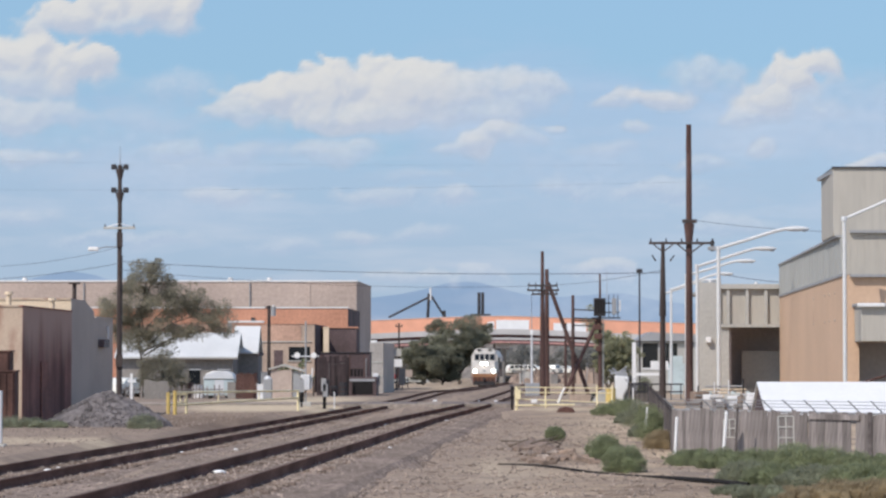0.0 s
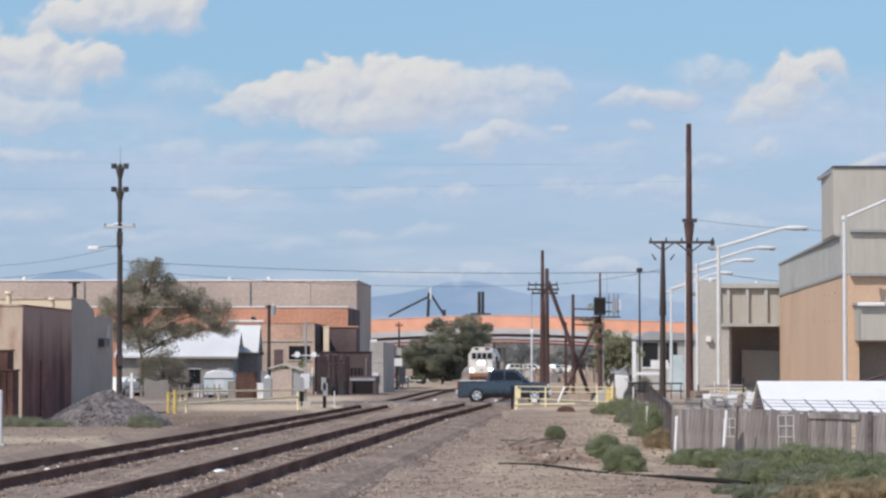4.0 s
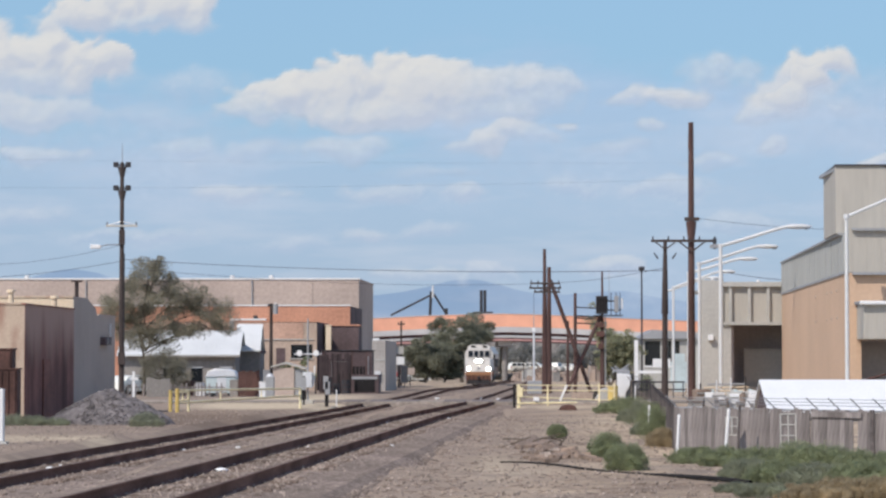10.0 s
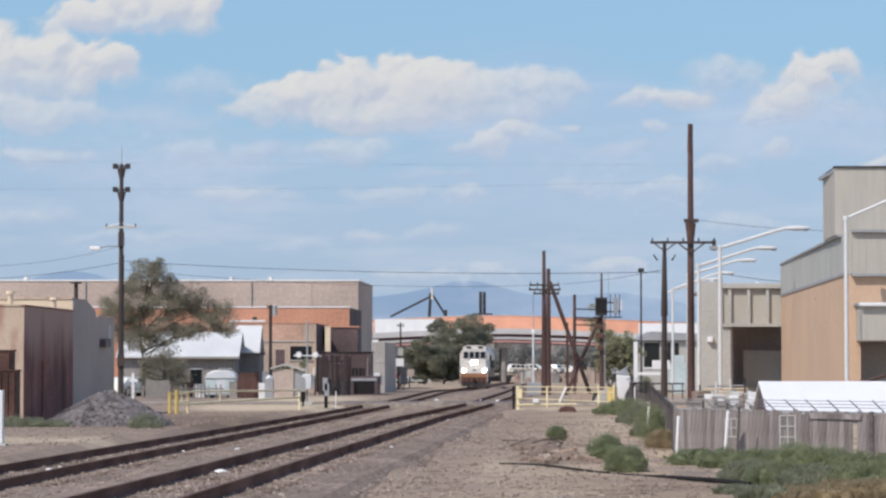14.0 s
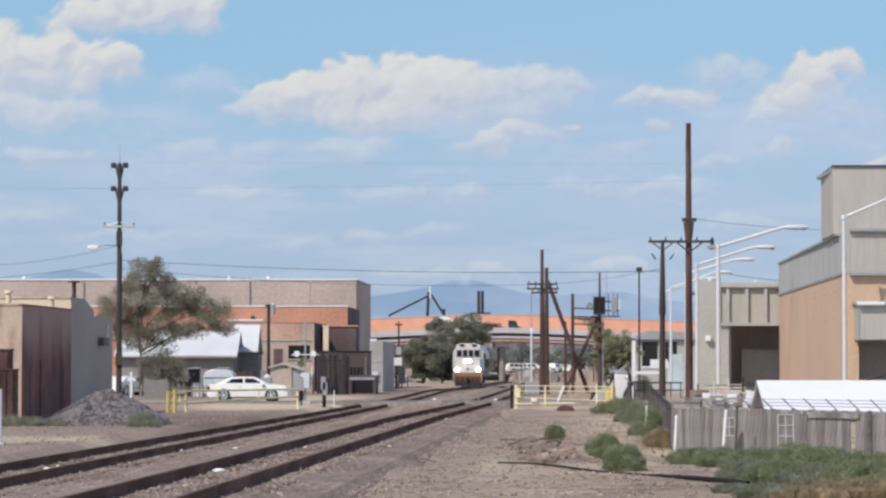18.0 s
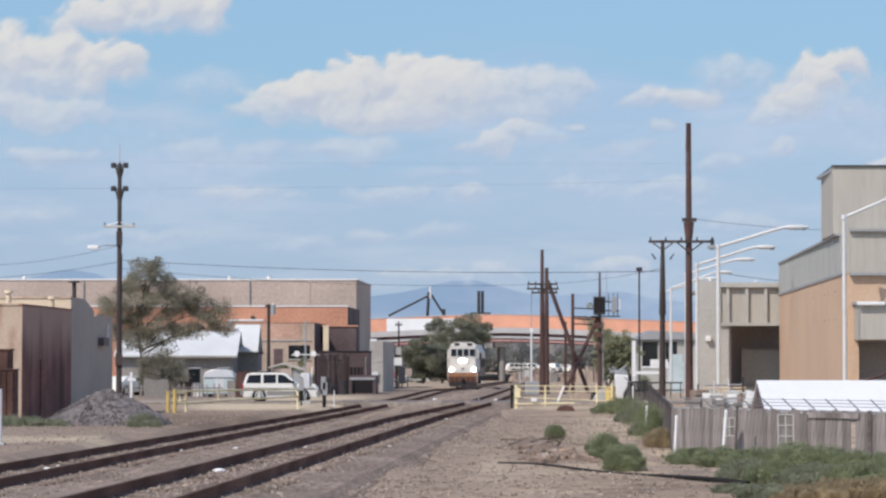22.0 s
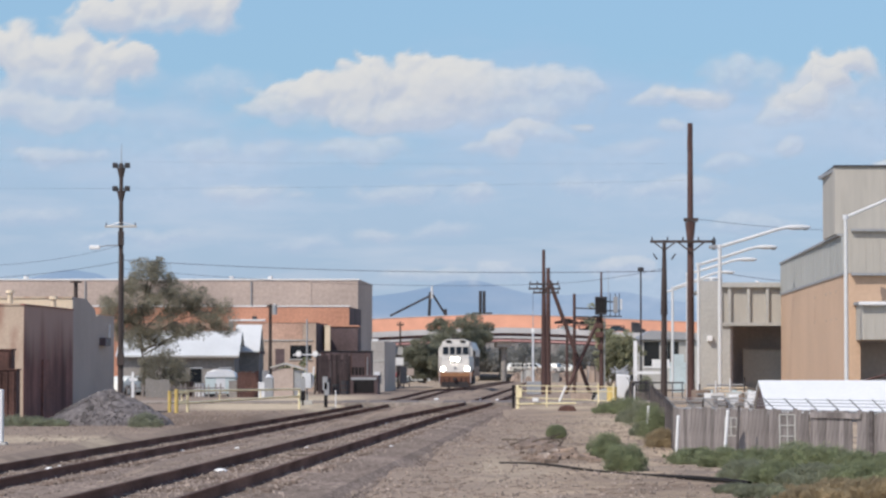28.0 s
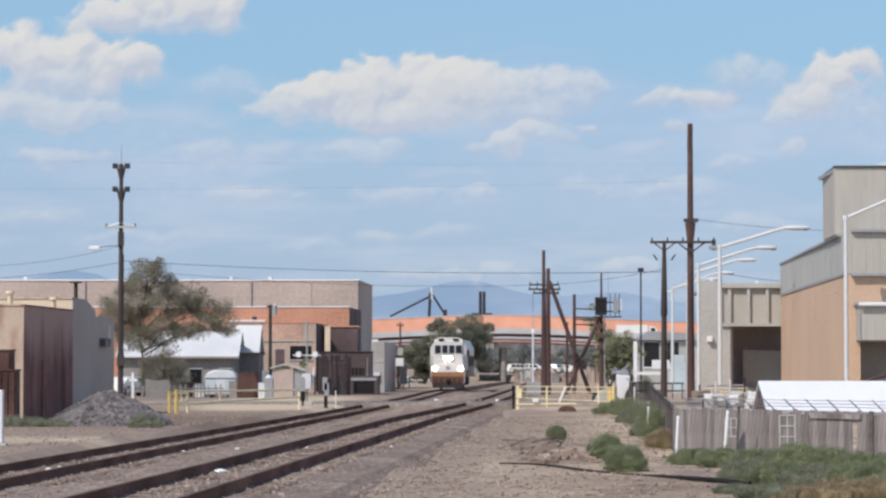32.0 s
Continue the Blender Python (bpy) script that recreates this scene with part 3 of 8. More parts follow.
def orange_building():
    b = thing("brick_shop", pose(-9.09, 284, 0), "two-storey orange brick building with a white parapet edge", "building")
    h = 7.90
    part("front_wall", box(-30, -0.02, 0, 0.4, -0.2, h), "orange", b, "sunlit orange brick wall")
    # shade of this side is painted by a darker colour than the orange front
    part("side_wall", wall_prism(0, 0, 0.7, 14.5, -0.2, h, 0.4, 1), "darkwall", b, "side wall with its shade put into a dark colour")
    part("roof", prism([(-30, 0.42), (-0.45, 0.42), (0.2, 14.4), (-30, 14.4)], h - 0.5, h - 0.35, axis="z"), "greywall", b)
    part("parapet_edge", box(-30, 0.02, -0.08, 0.45, h, h + 0.12), "white", b, "white parapet edge")
    part("canopy", box(-11.4, -8.0, -1.4, 0, 6.5, 6.68, bevel=0.02), "white", b, "pale flat canopy")
    part("wall_light", box(-9.3, -8.9, -0.25, 0, h - 1.2, h - 0.9, bevel=0.02), "darkmetal", b)
    return b


orange_building()


def brown_building():
    b = thing("low_brick_building", pose(-11.33, 262, 0), "low brown brick building with a stained wall and dark side", "building")
    h = 6.04
    part("front_wall", box(-16, -0.02, 0, 0.4, -0.2, h), "brown", b, "patchy brown brick wall")
    # same brick as the front, painted dark in place of shade
    part("side_wall", wall_prism(0, 0, 0.6, 12, -0.2, h, 0.4, 1), "darkwall", b, "side wall with its shade put into a dark colour")
    part("roof", prism([(-16, 0.42), (-0.45, 0.42), (0.1, 11.9), (-16, 11.9)], h - 0.5, h - 0.35, axis="z"), "greywall", b)
    part("coping", box(-16, 0.02, -0.06, 0.45, h, h + 0.1), "orange", b, "orange brick coping")
    part("upper_band", box(-16, -1.2, -0.05, 0, h - 1.5, h - 0.08), "brownred", b, "raised red-brown brick upper band")
    part("ledge", box(-16, -0.3, -0.1, 0, h - 1.6, h - 1.5), "concrete", b, "thin stone ledge")
    w = part("window_opening", box(-2.3, -0.4, -0.03, 0.0, h - 3.2, h - 2.0), "glass", b, "dark window")
    part("sill", box(-2.4, -0.3, -0.12, 0.0, h - 3.3, h - 3.2), "concrete", w)
    # dark panel on the wall paints the shade inside a doorway
    part("doorway", box(-3.6, -2.8, -0.03, 0.0, h - 4.6, h - 2.3), "darkwall", b, "flat dark panel for the shade in a doorway")
    for x in (-6.2, -9.1, -12.2):
        w = part("window_opening", box(x, x + 1.1, -0.03, 0.0, h - 3.4, h - 1.9), "glass", b, "dark window")
        part("sill", box(x - 0.1, x + 1.2, -0.12, 0.0, h - 3.5, h - 3.4), "concrete", w)
    return b


brown_building()


def dark_blocks():
    """Sheds and walls between the shops and the track, their shade put into dark colours."""
    b = thing("storage_shed", pose(-9.70, 268, 0), "dark brown storage shed with an orange roof edge", "shed")
    h = 5.78
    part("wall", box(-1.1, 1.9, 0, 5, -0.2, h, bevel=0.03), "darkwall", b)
    part("roof_edge", box(-1.2, 2.0, -0.12, 5.1, h, h + 0.12), "orange", b, "orange tile roof edge")
    part("door", box(0.2, 1.6, -0.05, 0, -0.1, 2.6), "darkred", b, "dark door")
    b = thing("storage_shed", pose(-6.92, 238, 0), "tall shed of boards darkened for shade beside the track", "shed")
    h = 3.36
    part("wall", box(-2.95, 1.05, 0, 6, -0.2, h, bevel=0.03), "darkwall", b)
    for k in range(14):
        part("batten", box(-2.9 + k * 0.29, -2.84 + k * 0.29, -0.04, 0, -0.1, h - 0.1 - 0.25 * (k % 3 == 1)), "darkwall" if k % 4 else "darkred", b)
    part("roof_edge", box(-3.05, 1.15, -0.1, 6.1, h, h + 0.06), "darkmetal", b)
    # no hole in the wall: a black panel stands for the dark inside
    part("doorway", box(-0.6, 0.5, -0.03, 0.0, -0.05, 2.1), "black", b, "flat black panel for the darkness of a doorway")
    part("pipe", pipe([(-2.2, -0.12, -0.05), (-2.2, -0.12, 2.5), (-0.9, -0.12, 2.5)], 0.05), "dullgalv", b, "grey pipe")
    part("pipe", pipe([(0.75, -0.1, -0.05), (0.75, -0.1, 2.9)], 0.04), "dullgalv", b, "grey pipe")
    b = thing("loading_platform", pose(-6.20, 232, 0), "loading platform darkened for shade, with a dark opening panel", "platform")
    part("wall", box(-1.2, 1.0, 0, 8, -0.2, 1.45), "darkwall", b)
    # black panel painted as the shaded inside of the platform
    part("opening", box(-0.9, 0.7, -0.03, 0.02, 0.1, 1.1), "black", b, "flat black panel for the darkness of an opening")
    part("lintel", box(-1.1, 0.9, -0.08, 0, 1.1, 1.3), "dullgalv", b)
    for k in range(4):
        part("post", tube((-1.2 - 0.9 * k, -0.6, -0.1), (-1.2 - 0.9 * k, -0.6, 1.5), 0.06), "black", b)
    c = thing("wall_pillar", pose(-10.29, 261, 0), "pale cream square pillar beside the brick building", "pillar")
    part("shaft", box(-0.24, 0.24, 0, 0.4, -0.2, 5.68), "cream", c)
    part("cap", box(-0.27, 0.27, -0.04, 0.44, 5.68, 5.78), "cream", c)
    f = thing("board_fence", pose(-10.02, 235.5, 0), "tall board fence beside the shops, darkened for shade", "fence")
    n = 13
    for k in range(n):
        top = 3.1 + 0.25 * noise.noise((k * 0.7, 0, 9)) - (0.5 if k in (4, 9) else 0)
        part("board", box(k * 0.2, k * 0.2 + 0.185, -0.02 * (k % 2), 0.03, -0.1, top), "plank", f)
    for z in (0.6, 2.6):
        part("rail", box(0, n * 0.2, 0.03, 0.09, z, z + 0.1), "plank", f)
    for k, (px, y, w, h) in enumerate(((608, 230, 0.33, 1.05), (592, 228, 0.3, 0.8), (578, 227, 0.22, 1.25))):
        t = thing("oil_drum", pose((px - 784) * y / 5246, y, 0), "dark rusty steel drum by the sheds", "drum", "drums by the sheds")
        part("body", tube((0, 0, -0.05), (0, 0, h), w, w, 14), "darkmetal", t)
        for z in (0.3, 0.62):
            part("hoop", tube((0, 0, h * z), (0, 0, h * z + 0.04), w + 0.02, w + 0.02, 14), "darkred", t)
    b = thing("block_shed", pose(-5.21, 258, 0), "grey concrete-block shed with a flat top", "shed")
    h = 4.36
    part("front_wall", box(-1.15, -0.02, 0, 0.3, -0.2, h), "block", b, "sunlit block wall")
    # warmer and paler than the front: bounced light painted into the colour
    part("side_wall", wall_prism(0, 0, 0.75, 13, -0.2, h, 0.3, 1), "greywall", b, "block side wall with bounced light put into its warm colour")
    part("roof", prism([(-1.15, 0.32), (-0.3, 0.32), (0.4, 13), (-1.15, 13)], h - 0.3, h - 0.15, axis="z"), "concrete", b)
    for z in (1.4, 2.6):
        part("course", box(-1.17, 0.0, -0.04, 0, z, z + 0.12), "concrete", b)
    part("meter_box", box(-0.9, -0.4, -0.2, 0, 0.9, 1.7, bevel=0.02), "galv", b)
    part("roof_box", box(-1.1, -0.55, 0.4, 0.9, h, h + 0.22, bevel=0.02), "white", b, "white roof box")
    for px, y, z0, z1, w, mat in ((703, 300, 2.3, 3.1, 0.5, "white"), (701, 305, 3.4, 4.2, 0.55, "concrete"), (712, 310, 0.4, 2.2, 0.35, "housegrey"), (722, 330, 1.2, 2.0, 0.5, "bigtan")):
        c = thing("notice_board", pose((px - 784) * y / 5246, y, 0), "weathered pale board on a thin post beyond the block shed", "board", "boards by the trees")
        part("post", tube((0, 0.05, -0.2), (0, 0.05, z1), 0.06), "darkmetal", c)
        part("panel", box(-w, w, -0.03, 0.0, z0, z1, bevel=0.01), mat, c)


dark_blocks()


def house():
    y = 232
    b = thing("cottage", pose(-18.52, y, 0), "small grey cottage with a white metal roof", "house")
    e, r = 3.02, 4.83
    w = 4.51
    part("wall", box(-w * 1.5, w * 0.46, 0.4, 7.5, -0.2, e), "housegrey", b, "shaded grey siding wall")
    part("roof", prism([(-0.25, e - 0.12), (4.0, r), (8.2, e - 0.12), (8.2, e + 0.02), (4.0, r + 0.14), (-0.25, e + 0.02)], -w * 1.5 - 0.4, w * 0.46 + 0.4), "whitemetal", b, "white metal roof")
    for k in range(26):
        x = -w * 1.5 - 0.3 + k * (1.96 * w + 0.6) / 25
        part("roof_seam", prism([(-0.25, e + 0.02), (4.0, r + 0.14), (4.0, r + 0.16), (-0.25, e + 0.04)], x, x + 0.04), "whitemetal", b)
    for x in (-3.6, -1.4, 0.9):
        f = part("window", box(x, x + 0.9, 0.36, 0.4, 0.9, 2.0), "glass", b, "dark window")
        part("frame", box(x - 0.06, x + 0.96, 0.34, 0.37, 2.0, 2.08), "white", f)
    part("fascia", box(-w - 0.4, w * 0.46 + 0.4, -0.28, -0.24, e - 0.2, e - 0.06), "housegrey", b)
    g = thing("cottage", pose(-15.92, 238, 0), "narrow gabled cottage with a bright white metal roof slope", "house")
    e, r = 3.40, 5.44
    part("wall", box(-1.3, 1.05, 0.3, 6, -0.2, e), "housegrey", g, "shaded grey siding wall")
    part("roof", prism([(-0.2, e - 0.1), (3.0, r), (6.2, e - 0.1), (6.2, e), (3.0, r + 0.12), (-0.2, e)], -1.0, 1.1), "whitemetal", g, "bright white metal roof")
    part("chimney", box(-1.5, -1.15, 1.4, 1.9, e - 0.4, r + 0.35), "housegrey", g)
    part("bargeboard", box(1.1, 1.16, -0.2, 6.2, e - 0.25, e), "darkwall", g)


house()


def concrete_bay():
    """Concrete dock building on this side of the street, with a deep truck bay."""
    y = 199
    b = thing("loading_dock_building", pose(18.69, y, 0), "pale concrete building with a dark open truck bay", "building")
    # drawn in a larger unit, then set nearer
    near = 160 / 199
    b.matrix_basis = Matrix.Translation((0, 0, 2 * (1 - near))) @ Matrix.Diagonal((near, near, near, 1)) @ b.matrix_basis
    top, lint = 7.76, 4.96
    w = 4.02
    part("side_wall", box(-1.59, -0.02, 0.0, 0.35, -0.95, 7.88), "concrete", b, "pale concrete wall")
    part("pier", box(-0.02, 0.5, -0.05, 0.35, -0.95, lint), "concrete", b)
    part("lintel", box(-0.1, w + 0.05, -0.25, 0.1, lint - 0.1, lint + 0.12), "concrete", b, "concrete lintel")
    part("upper_wall", box(0, w + 0.05, 0.16, 0.5, lint, top - 0.3), "panel", b, "beige upper wall")
    part("cornice", box(-0.1, w + 0.05, -0.2, 0.7, top - 0.32, top), "concrete", b, "concrete cornice")
    for k in range(4):
        x = 0.35 + k * 1.27
        part("fin", box(x, x + 0.2, -0.1, 0.16, lint, top - 0.32), "concrete", b, "upright concrete fin")
    part("bay_left", box(0.5, 0.7, 0.35, 5, -0.95, lint), "bay", b)
    part("bay_right", box(w + 1.6, w + 1.8, 0.5, 5, -0.95, lint), "bay", b)
    part("end_pier", box(w + 0.06, w + 1.8, 0.2, 0.5, -0.95, top - 0.32), "bay", b)
    part("bay_ceiling", box(0.5, w + 1.6, 0.62, 5, lint, lint + 0.2), "bay", b)
    part("bay_back", box(0.5, w + 1.6, 5, 5.3, -0.95, lint), "bay", b)
    part("shutter", box(1.7, w + 0.6, 3.4, 3.6, -0.9, 3.3), "concrete", b, "grey roller shutter")
    for k in range(8):
        part("shutter_rib", box(1.7, w + 0.6, 3.37, 3.4, 0.2 + k * 0.36, 0.26 + k * 0.36), "concrete", b)
    part("dock", box(0.7, w + 1.5, 2.6, 5, -0.9, 0.7), "concrete", b, "concrete dock")
    part("roof", box(-1.59, w + 1.8, 0.52, 6.4, top - 0.7, top - 0.5), "concrete", b)
    for x, s in ((-0.5, 0.35), (0.1, 0.45), (2.6, 0.2), (4.3, 0.3)):
        part("roof_vent", tube((x, 2.5, top - 0.5), (x, 2.5, top + s), 0.16, 0.12), "white", b, "white roof vent")
    lamp = part("wall_lamp", box(-1.06, -0.71, -0.4, 0, 3.82, 4.20, bevel=0.04), "white", b, "white wall lamp")


concrete_bay()


def metal_warehouse():
    """Ochre-walled warehouse with metal cladding above and a tall cladded tower."""
    yn, yf = 129.5, 169.0
    xn, xf = 17.67, 19.19
    b = thing("clad_warehouse", pose(xn, yn, 0), "ochre stucco warehouse with beige metal cladding and a tower", "warehouse")
    # drawn in a larger unit, then set nearer, its far end against the dock building
    near = 159.7 / yf
    b.matrix_basis = Matrix.Translation((0, 0, 2 * (1 - near))) @ Matrix.Diagonal((near, near, near, 1)) @ b.matrix_basis
    dx, dy = xf - xn, yf - yn
    z1, z2 = 6.15, 7.93
    part("ochre_wall", wall_prism(0, 0, dx, dy, -0.3, z1, -0.3, 1), "ochre", b, "sunlit ochre stucco wall")
    part("drip_edge", wall_prism(-0.06, 0, dx - 0.06, dy, z1, z1 + 0.12, -0.4, 1), "dullgalv", b, "metal drip edge")
    part("cladding", wall_prism(-0.02, 0, dx - 0.02, dy, z1 + 0.12, z2, -0.3, 1), "panel2", b, "pale grey metal cladding")
    part("roof_edge", wall_prism(-0.08, 3, dx - 0.08, dy, z2, z2 + 0.1, -0.45, 1), "dullgalv", b, "metal roof edge")
    for k in range(26):
        u = 0.02 + k * 0.038
        part("seam", wall_prism(dx * u - 0.05, dy * u, dx * (u + 0.0016) - 0.05, dy * (u + 0.0016), z1 + 0.14, z2 - 0.02, -0.04, 1), "panel2", b)
    part("end_wall", box(dx, dx + 10, dy - 0.3, dy, -0.3, z2), "ochre", b)
    part("roof", prism([(0.35, 0.3), (12, 0.3), (12, dy - 0.4), (dx + 0.35, dy - 0.4)], z2 - 0.3, z2 - 0.1, axis="z"), "dullgalv", b)
    # bolt plates and old sign marks on the ochre wall
    for yy in (17.06, 10.9, 8.55, 5.74):
        for zz in (5.5, 4.26):
            part("wall_plate", box(-0.03, 0.02, -0.2, 0.2, -0.06, 0.06, bevel=0.02), "brown", b, "worn bolt plate", m=pose(dx * yy / dy, yy, zz, 0, 0, -3))
    part("rust_run", box(-0.012, 0.01, -0.06, 0.06, -0.5, 0.5), "tan", b, "thin rust run below a plate", m=pose(dx * 17.06 / dy, 17.06, 4.75, 0, 0, -3))
    # tower
    t = 11.06
    tx, tw = -0.11, 9.0
    part("tower_front", box(tx, tx + tw, 3.5, 3.8, z2 + 0.1, t), "panel", b, "beige ribbed tower wall")
    part("tower_side", wall_prism(tx - 0.02, 3.5, tx + 0.21, 9.5, z2 + 0.1, t, -0.3, 1), "panel", b, "beige ribbed tower side")
    part("tower_roof", prism([(tx, 3.8), (tx + tw, 3.8), (tx + tw, 9.5), (tx, 9.5)], t - 0.2, t - 0.05, axis="z"), "dullgalv", b)
    part("tower_cap", box(tx - 0.05, tx + tw, 3.4, 3.9, t, t + 0.07), "darkmetal", b, "dark metal cap")
    part("tower_side_cap", wall_prism(tx - 0.03, 3.4, tx + 0.2, 9.5, t, t + 0.06, -0.4, 1), "darkmetal", b, "dark metal cap")
    for k in range(30):
        x = tx + 0.15 + k * 0.3
        part("tower_rib", box(x, x + 0.04, 3.494, 3.5, z2 + 0.1, t - 0.02), "panel", b)
    # near gable: cladding in two bands over an ochre wall and a canopy
    part("front_band", box(-0.02, 9, -0.02, 0.3, z1 + 0.02, 8.10), "panel", b, "beige metal cladding band")
    for k in range(28):
        part("band_rib", box(0.1 + k * 0.31, 0.15 + k * 0.31, -0.035, -0.02, z1 + 0.04, 8.00), "panel", b)
    part("band_ledge", box(0.1, 9, -0.25, -0.06, 7.98, 8.10), "dullgalv", b, "metal ledge")
    part("lower_ledge", box(0.1, 9, -0.3, -0.03, z1 - 0.1, z1 + 0.02), "dullgalv", b, "metal ledge")
    part("front_wall", box(0.0, 9, 0.0, 0.3, 3.2, z1), "ochre", b, "ochre stucco front wall")
    part("pier", box(0.0, 0.5, 0.0, 0.3, -0.3, 3.2), "ochre", b)
    part("canopy", box(0.3, 9, -2.2, 0.0, 3.22, 4.75, bevel=0.03), "panel", b, "ribbed metal canopy")
    part("canopy_top", box(0.2, 9, -2.3, 0.0, 4.75, 4.87), "dullgalv", b)
    for k in range(26):
        part("canopy_rib", box(0.45 + k * 0.33, 0.5 + k * 0.33, -2.215, -2.2, 3.26, 4.72), "panel", b)
    part("canopy_lamp", box(0.1, 1.3, -2.5, -2.3, 4.7, 4.86, bevel=0.04), "white", b, "white strip lamp")
    part("dark_bay", box(0.5, 9, 4.0, 4.3, -0.3, 3.2), "bay", b, "shaded bay wall")
    part("bay_side", box(0.45, 0.5, 0.3, 4, -0.3, 3.2), "housegrey", b)
    part("bay_ceiling", box(0.5, 9, 0.32, 4, 3.2, 3.3), "bay", b)
    part("stair_rail", pipe([(0.2, -2.6, 1.45), (3.6, -2.6, 2.4), (9, -2.6, 2.4)], 0.05), "darkred", b, "rusty stair rail")
    part("stair_stringer", prism([(0.2, 0.95), (3.6, 1.9), (9, 1.9), (9, 1.65), (3.6, 1.65), (0.2, 0.7)], -2.7, -2.5, axis="y"), "darkred", b, "rusty stair stringer")
    for x in (1.4, 2.6, 3.6, 5.0, 6.4):
        part("stair_post", box(x, x + 0.08, -2.66, -2.58, -0.2, 2.4), "darkred", b)


metal_warehouse()


def white_shed():
    b = thing("low_shed", pose(11.99, 112, 0), "low shed with a bright white membrane roof", "shed")
    part("wall", box(0.1, 14, -2.4, 2.4, -0.3, 0.4), "housegrey", b)
    part("end_wall", prism([(-2.4, 0.4), (2.4, 0.4), (0.4, 1.45)], 0.0, 0.12), "darkwall", b, "dark gable end")
    part("roof", prism([(-2.7, 0.32), (0.4, 1.47), (2.7, 0.32), (2.7, 0.4), (0.4, 1.55), (-2.7, 0.4)], -0.1, 14), "membrane", b, "bright white membrane roof")


white_shed()


# ---- overpass and distance ----
OVER_Y = 480


def crest(x):
    """The freeway's gentle vertical curve, highest over the tracks."""
    return -1.0 * (1 - math.exp(-((x - 9.0) / 24) ** 2)) - 0.012 * min(abs(x - 9.0), 60)


def ribbon(x0, x1, y0, y1, z0, z1):
    """A long bar that follows the freeway's curve."""
    bm = bmesh.new()
    rings = []
    for k in range(281):
        x = x0 + (x1 - x0) * k / 280
        c = crest(x)
        rings.append([bm.verts.new(p) for p in ((x, y0, z0 + c), (x, y1, z0 + c), (x, y1, z1 + c), (x, y0, z1 + c))])
    for p, q in zip(rings, rings[1:]):
        for i in range(4):
            bm.faces.new((p[i], q[i], q[(i + 1) % 4], p[(i + 1) % 4]))
    bm.faces.new(rings[0])
    bm.faces.new(rings[-1][::-1])
    bmesh.ops.recalc_face_normals(bm, faces=bm.faces)
    return bm


DECK_Z = 7.30


def overpass():
    y = OVER_Y
    o = thing("freeway_overpass", pose(0, y, 0), "freeway overpass with terracotta barrier wall and maroon girder", "bridge")
    u, d, p = 6.39, 7.76, 8.63
    x0, x1 = -700, 700
    part("deck", ribbon(x0, x1, 0.02, 26, DECK_Z - 0.4, DECK_Z), "bridge", o, "grey concrete deck")
    part("parapet", ribbon(x0, x1, -0.4, 0.0, d, p), "bridge", o, "pale concrete parapet")
    part("girder", ribbon(x0, x1, 0.4, 0.9, u + 0.3, d), "girder", o, "maroon steel girder")
    part("flange", ribbon(x0, x1, 0.1, 1.1, u, u + 0.3), "pink", o, "faded red bottom flange")
    for k in range(3):
        part("girder", ribbon(x0, x1, 6 + 7 * k, 6.5 + 7 * k, u, DECK_Z - 0.4), "girder", o)
    w = part("barrier_wall", ribbon(x0, x1, 26.2, 26.7, DECK_Z - 0.6, 11.20), "terracotta", o, "terracotta coloured wall")
    part("barrier_cap", ribbon(x0, x1, 26.1, 26.8, 11.20, 11.30), "bridge", w)
    for x in (-62, -34, -8, 9.7, 34, 60, 86):
        c = u + crest(x)
        part("pier", tube((x, 3, -0.3), (x, 3, c - 0.9), 0.5, 0.5, 14), "housegrey", o, "round concrete pier")
        part("pier_cap", box(x - 1.2, x + 1.2, 1.8, 24, c - 0.9, c), "bridge", o)
        part("pier", tube((x, 20, -0.3), (x, 20, c - 0.9), 0.5, 0.5, 14), "housegrey", o)
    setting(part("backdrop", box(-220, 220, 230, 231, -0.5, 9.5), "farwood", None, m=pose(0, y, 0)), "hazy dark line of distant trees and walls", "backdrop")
    setting(part("raised_lot", prism([(-18, -0.2), (-4, 0.5), (14, 1.25), (60, 1.25), (60, -0.2)], 6.0, 46.0), "dirt", None, m=pose(0, 505, 0)), "raised dirt lot beyond the overpass", "ground")

    # scrub and rubble seen below the deck
    def mound(cx, cy, w, d, h, seed):
        bm = bmesh.new()
        n, m = 60, 8
        grid = []
        for j in range(m + 1):
            row = []
            for i in range(n + 1):
                u, v = i / n, j / m
                z = math.sin(math.pi * u) ** 0.4 * math.sin(math.pi * v) * (1.0 + 0.9 * noise.noise((u * 14, v * 2, seed)) + 0.5 * noise.noise((u * 40, v * 6, seed + 4)))
                row.append(bm.verts.new((u * w - w / 2, v * d - d / 2, h * max(z, 0) - 0.12)))
            grid.append(row)
        for j in range(m):
            for i in range(n):
                bm.faces.new((grid[j][i], grid[j][i + 1], grid[j + 1][i + 1], grid[j + 1][i]))
        tagged(part("dirt_bank", bm, "debris", m=pose(cx, cy, 0)), "low uneven bank of brown dirt and rubble before the overpass", "dirt bank", "dirt banks")
    mound(20.24, 450, 11, 7, 1.25, 4)
    mound(15.2, 436, 7.5, 6, 1.35, 14)
    mound(14.2, 462, 8, 6, 1.7, 24)
    # odds and ends stored along the bank
    rng = random.Random(44)
    for k in range(16):
        x, yy = rng.uniform(11.8, 24), rng.uniform(428, 446)
        w, h = rng.uniform(0.4, 1.1), rng.uniform(0.8, 2.3)
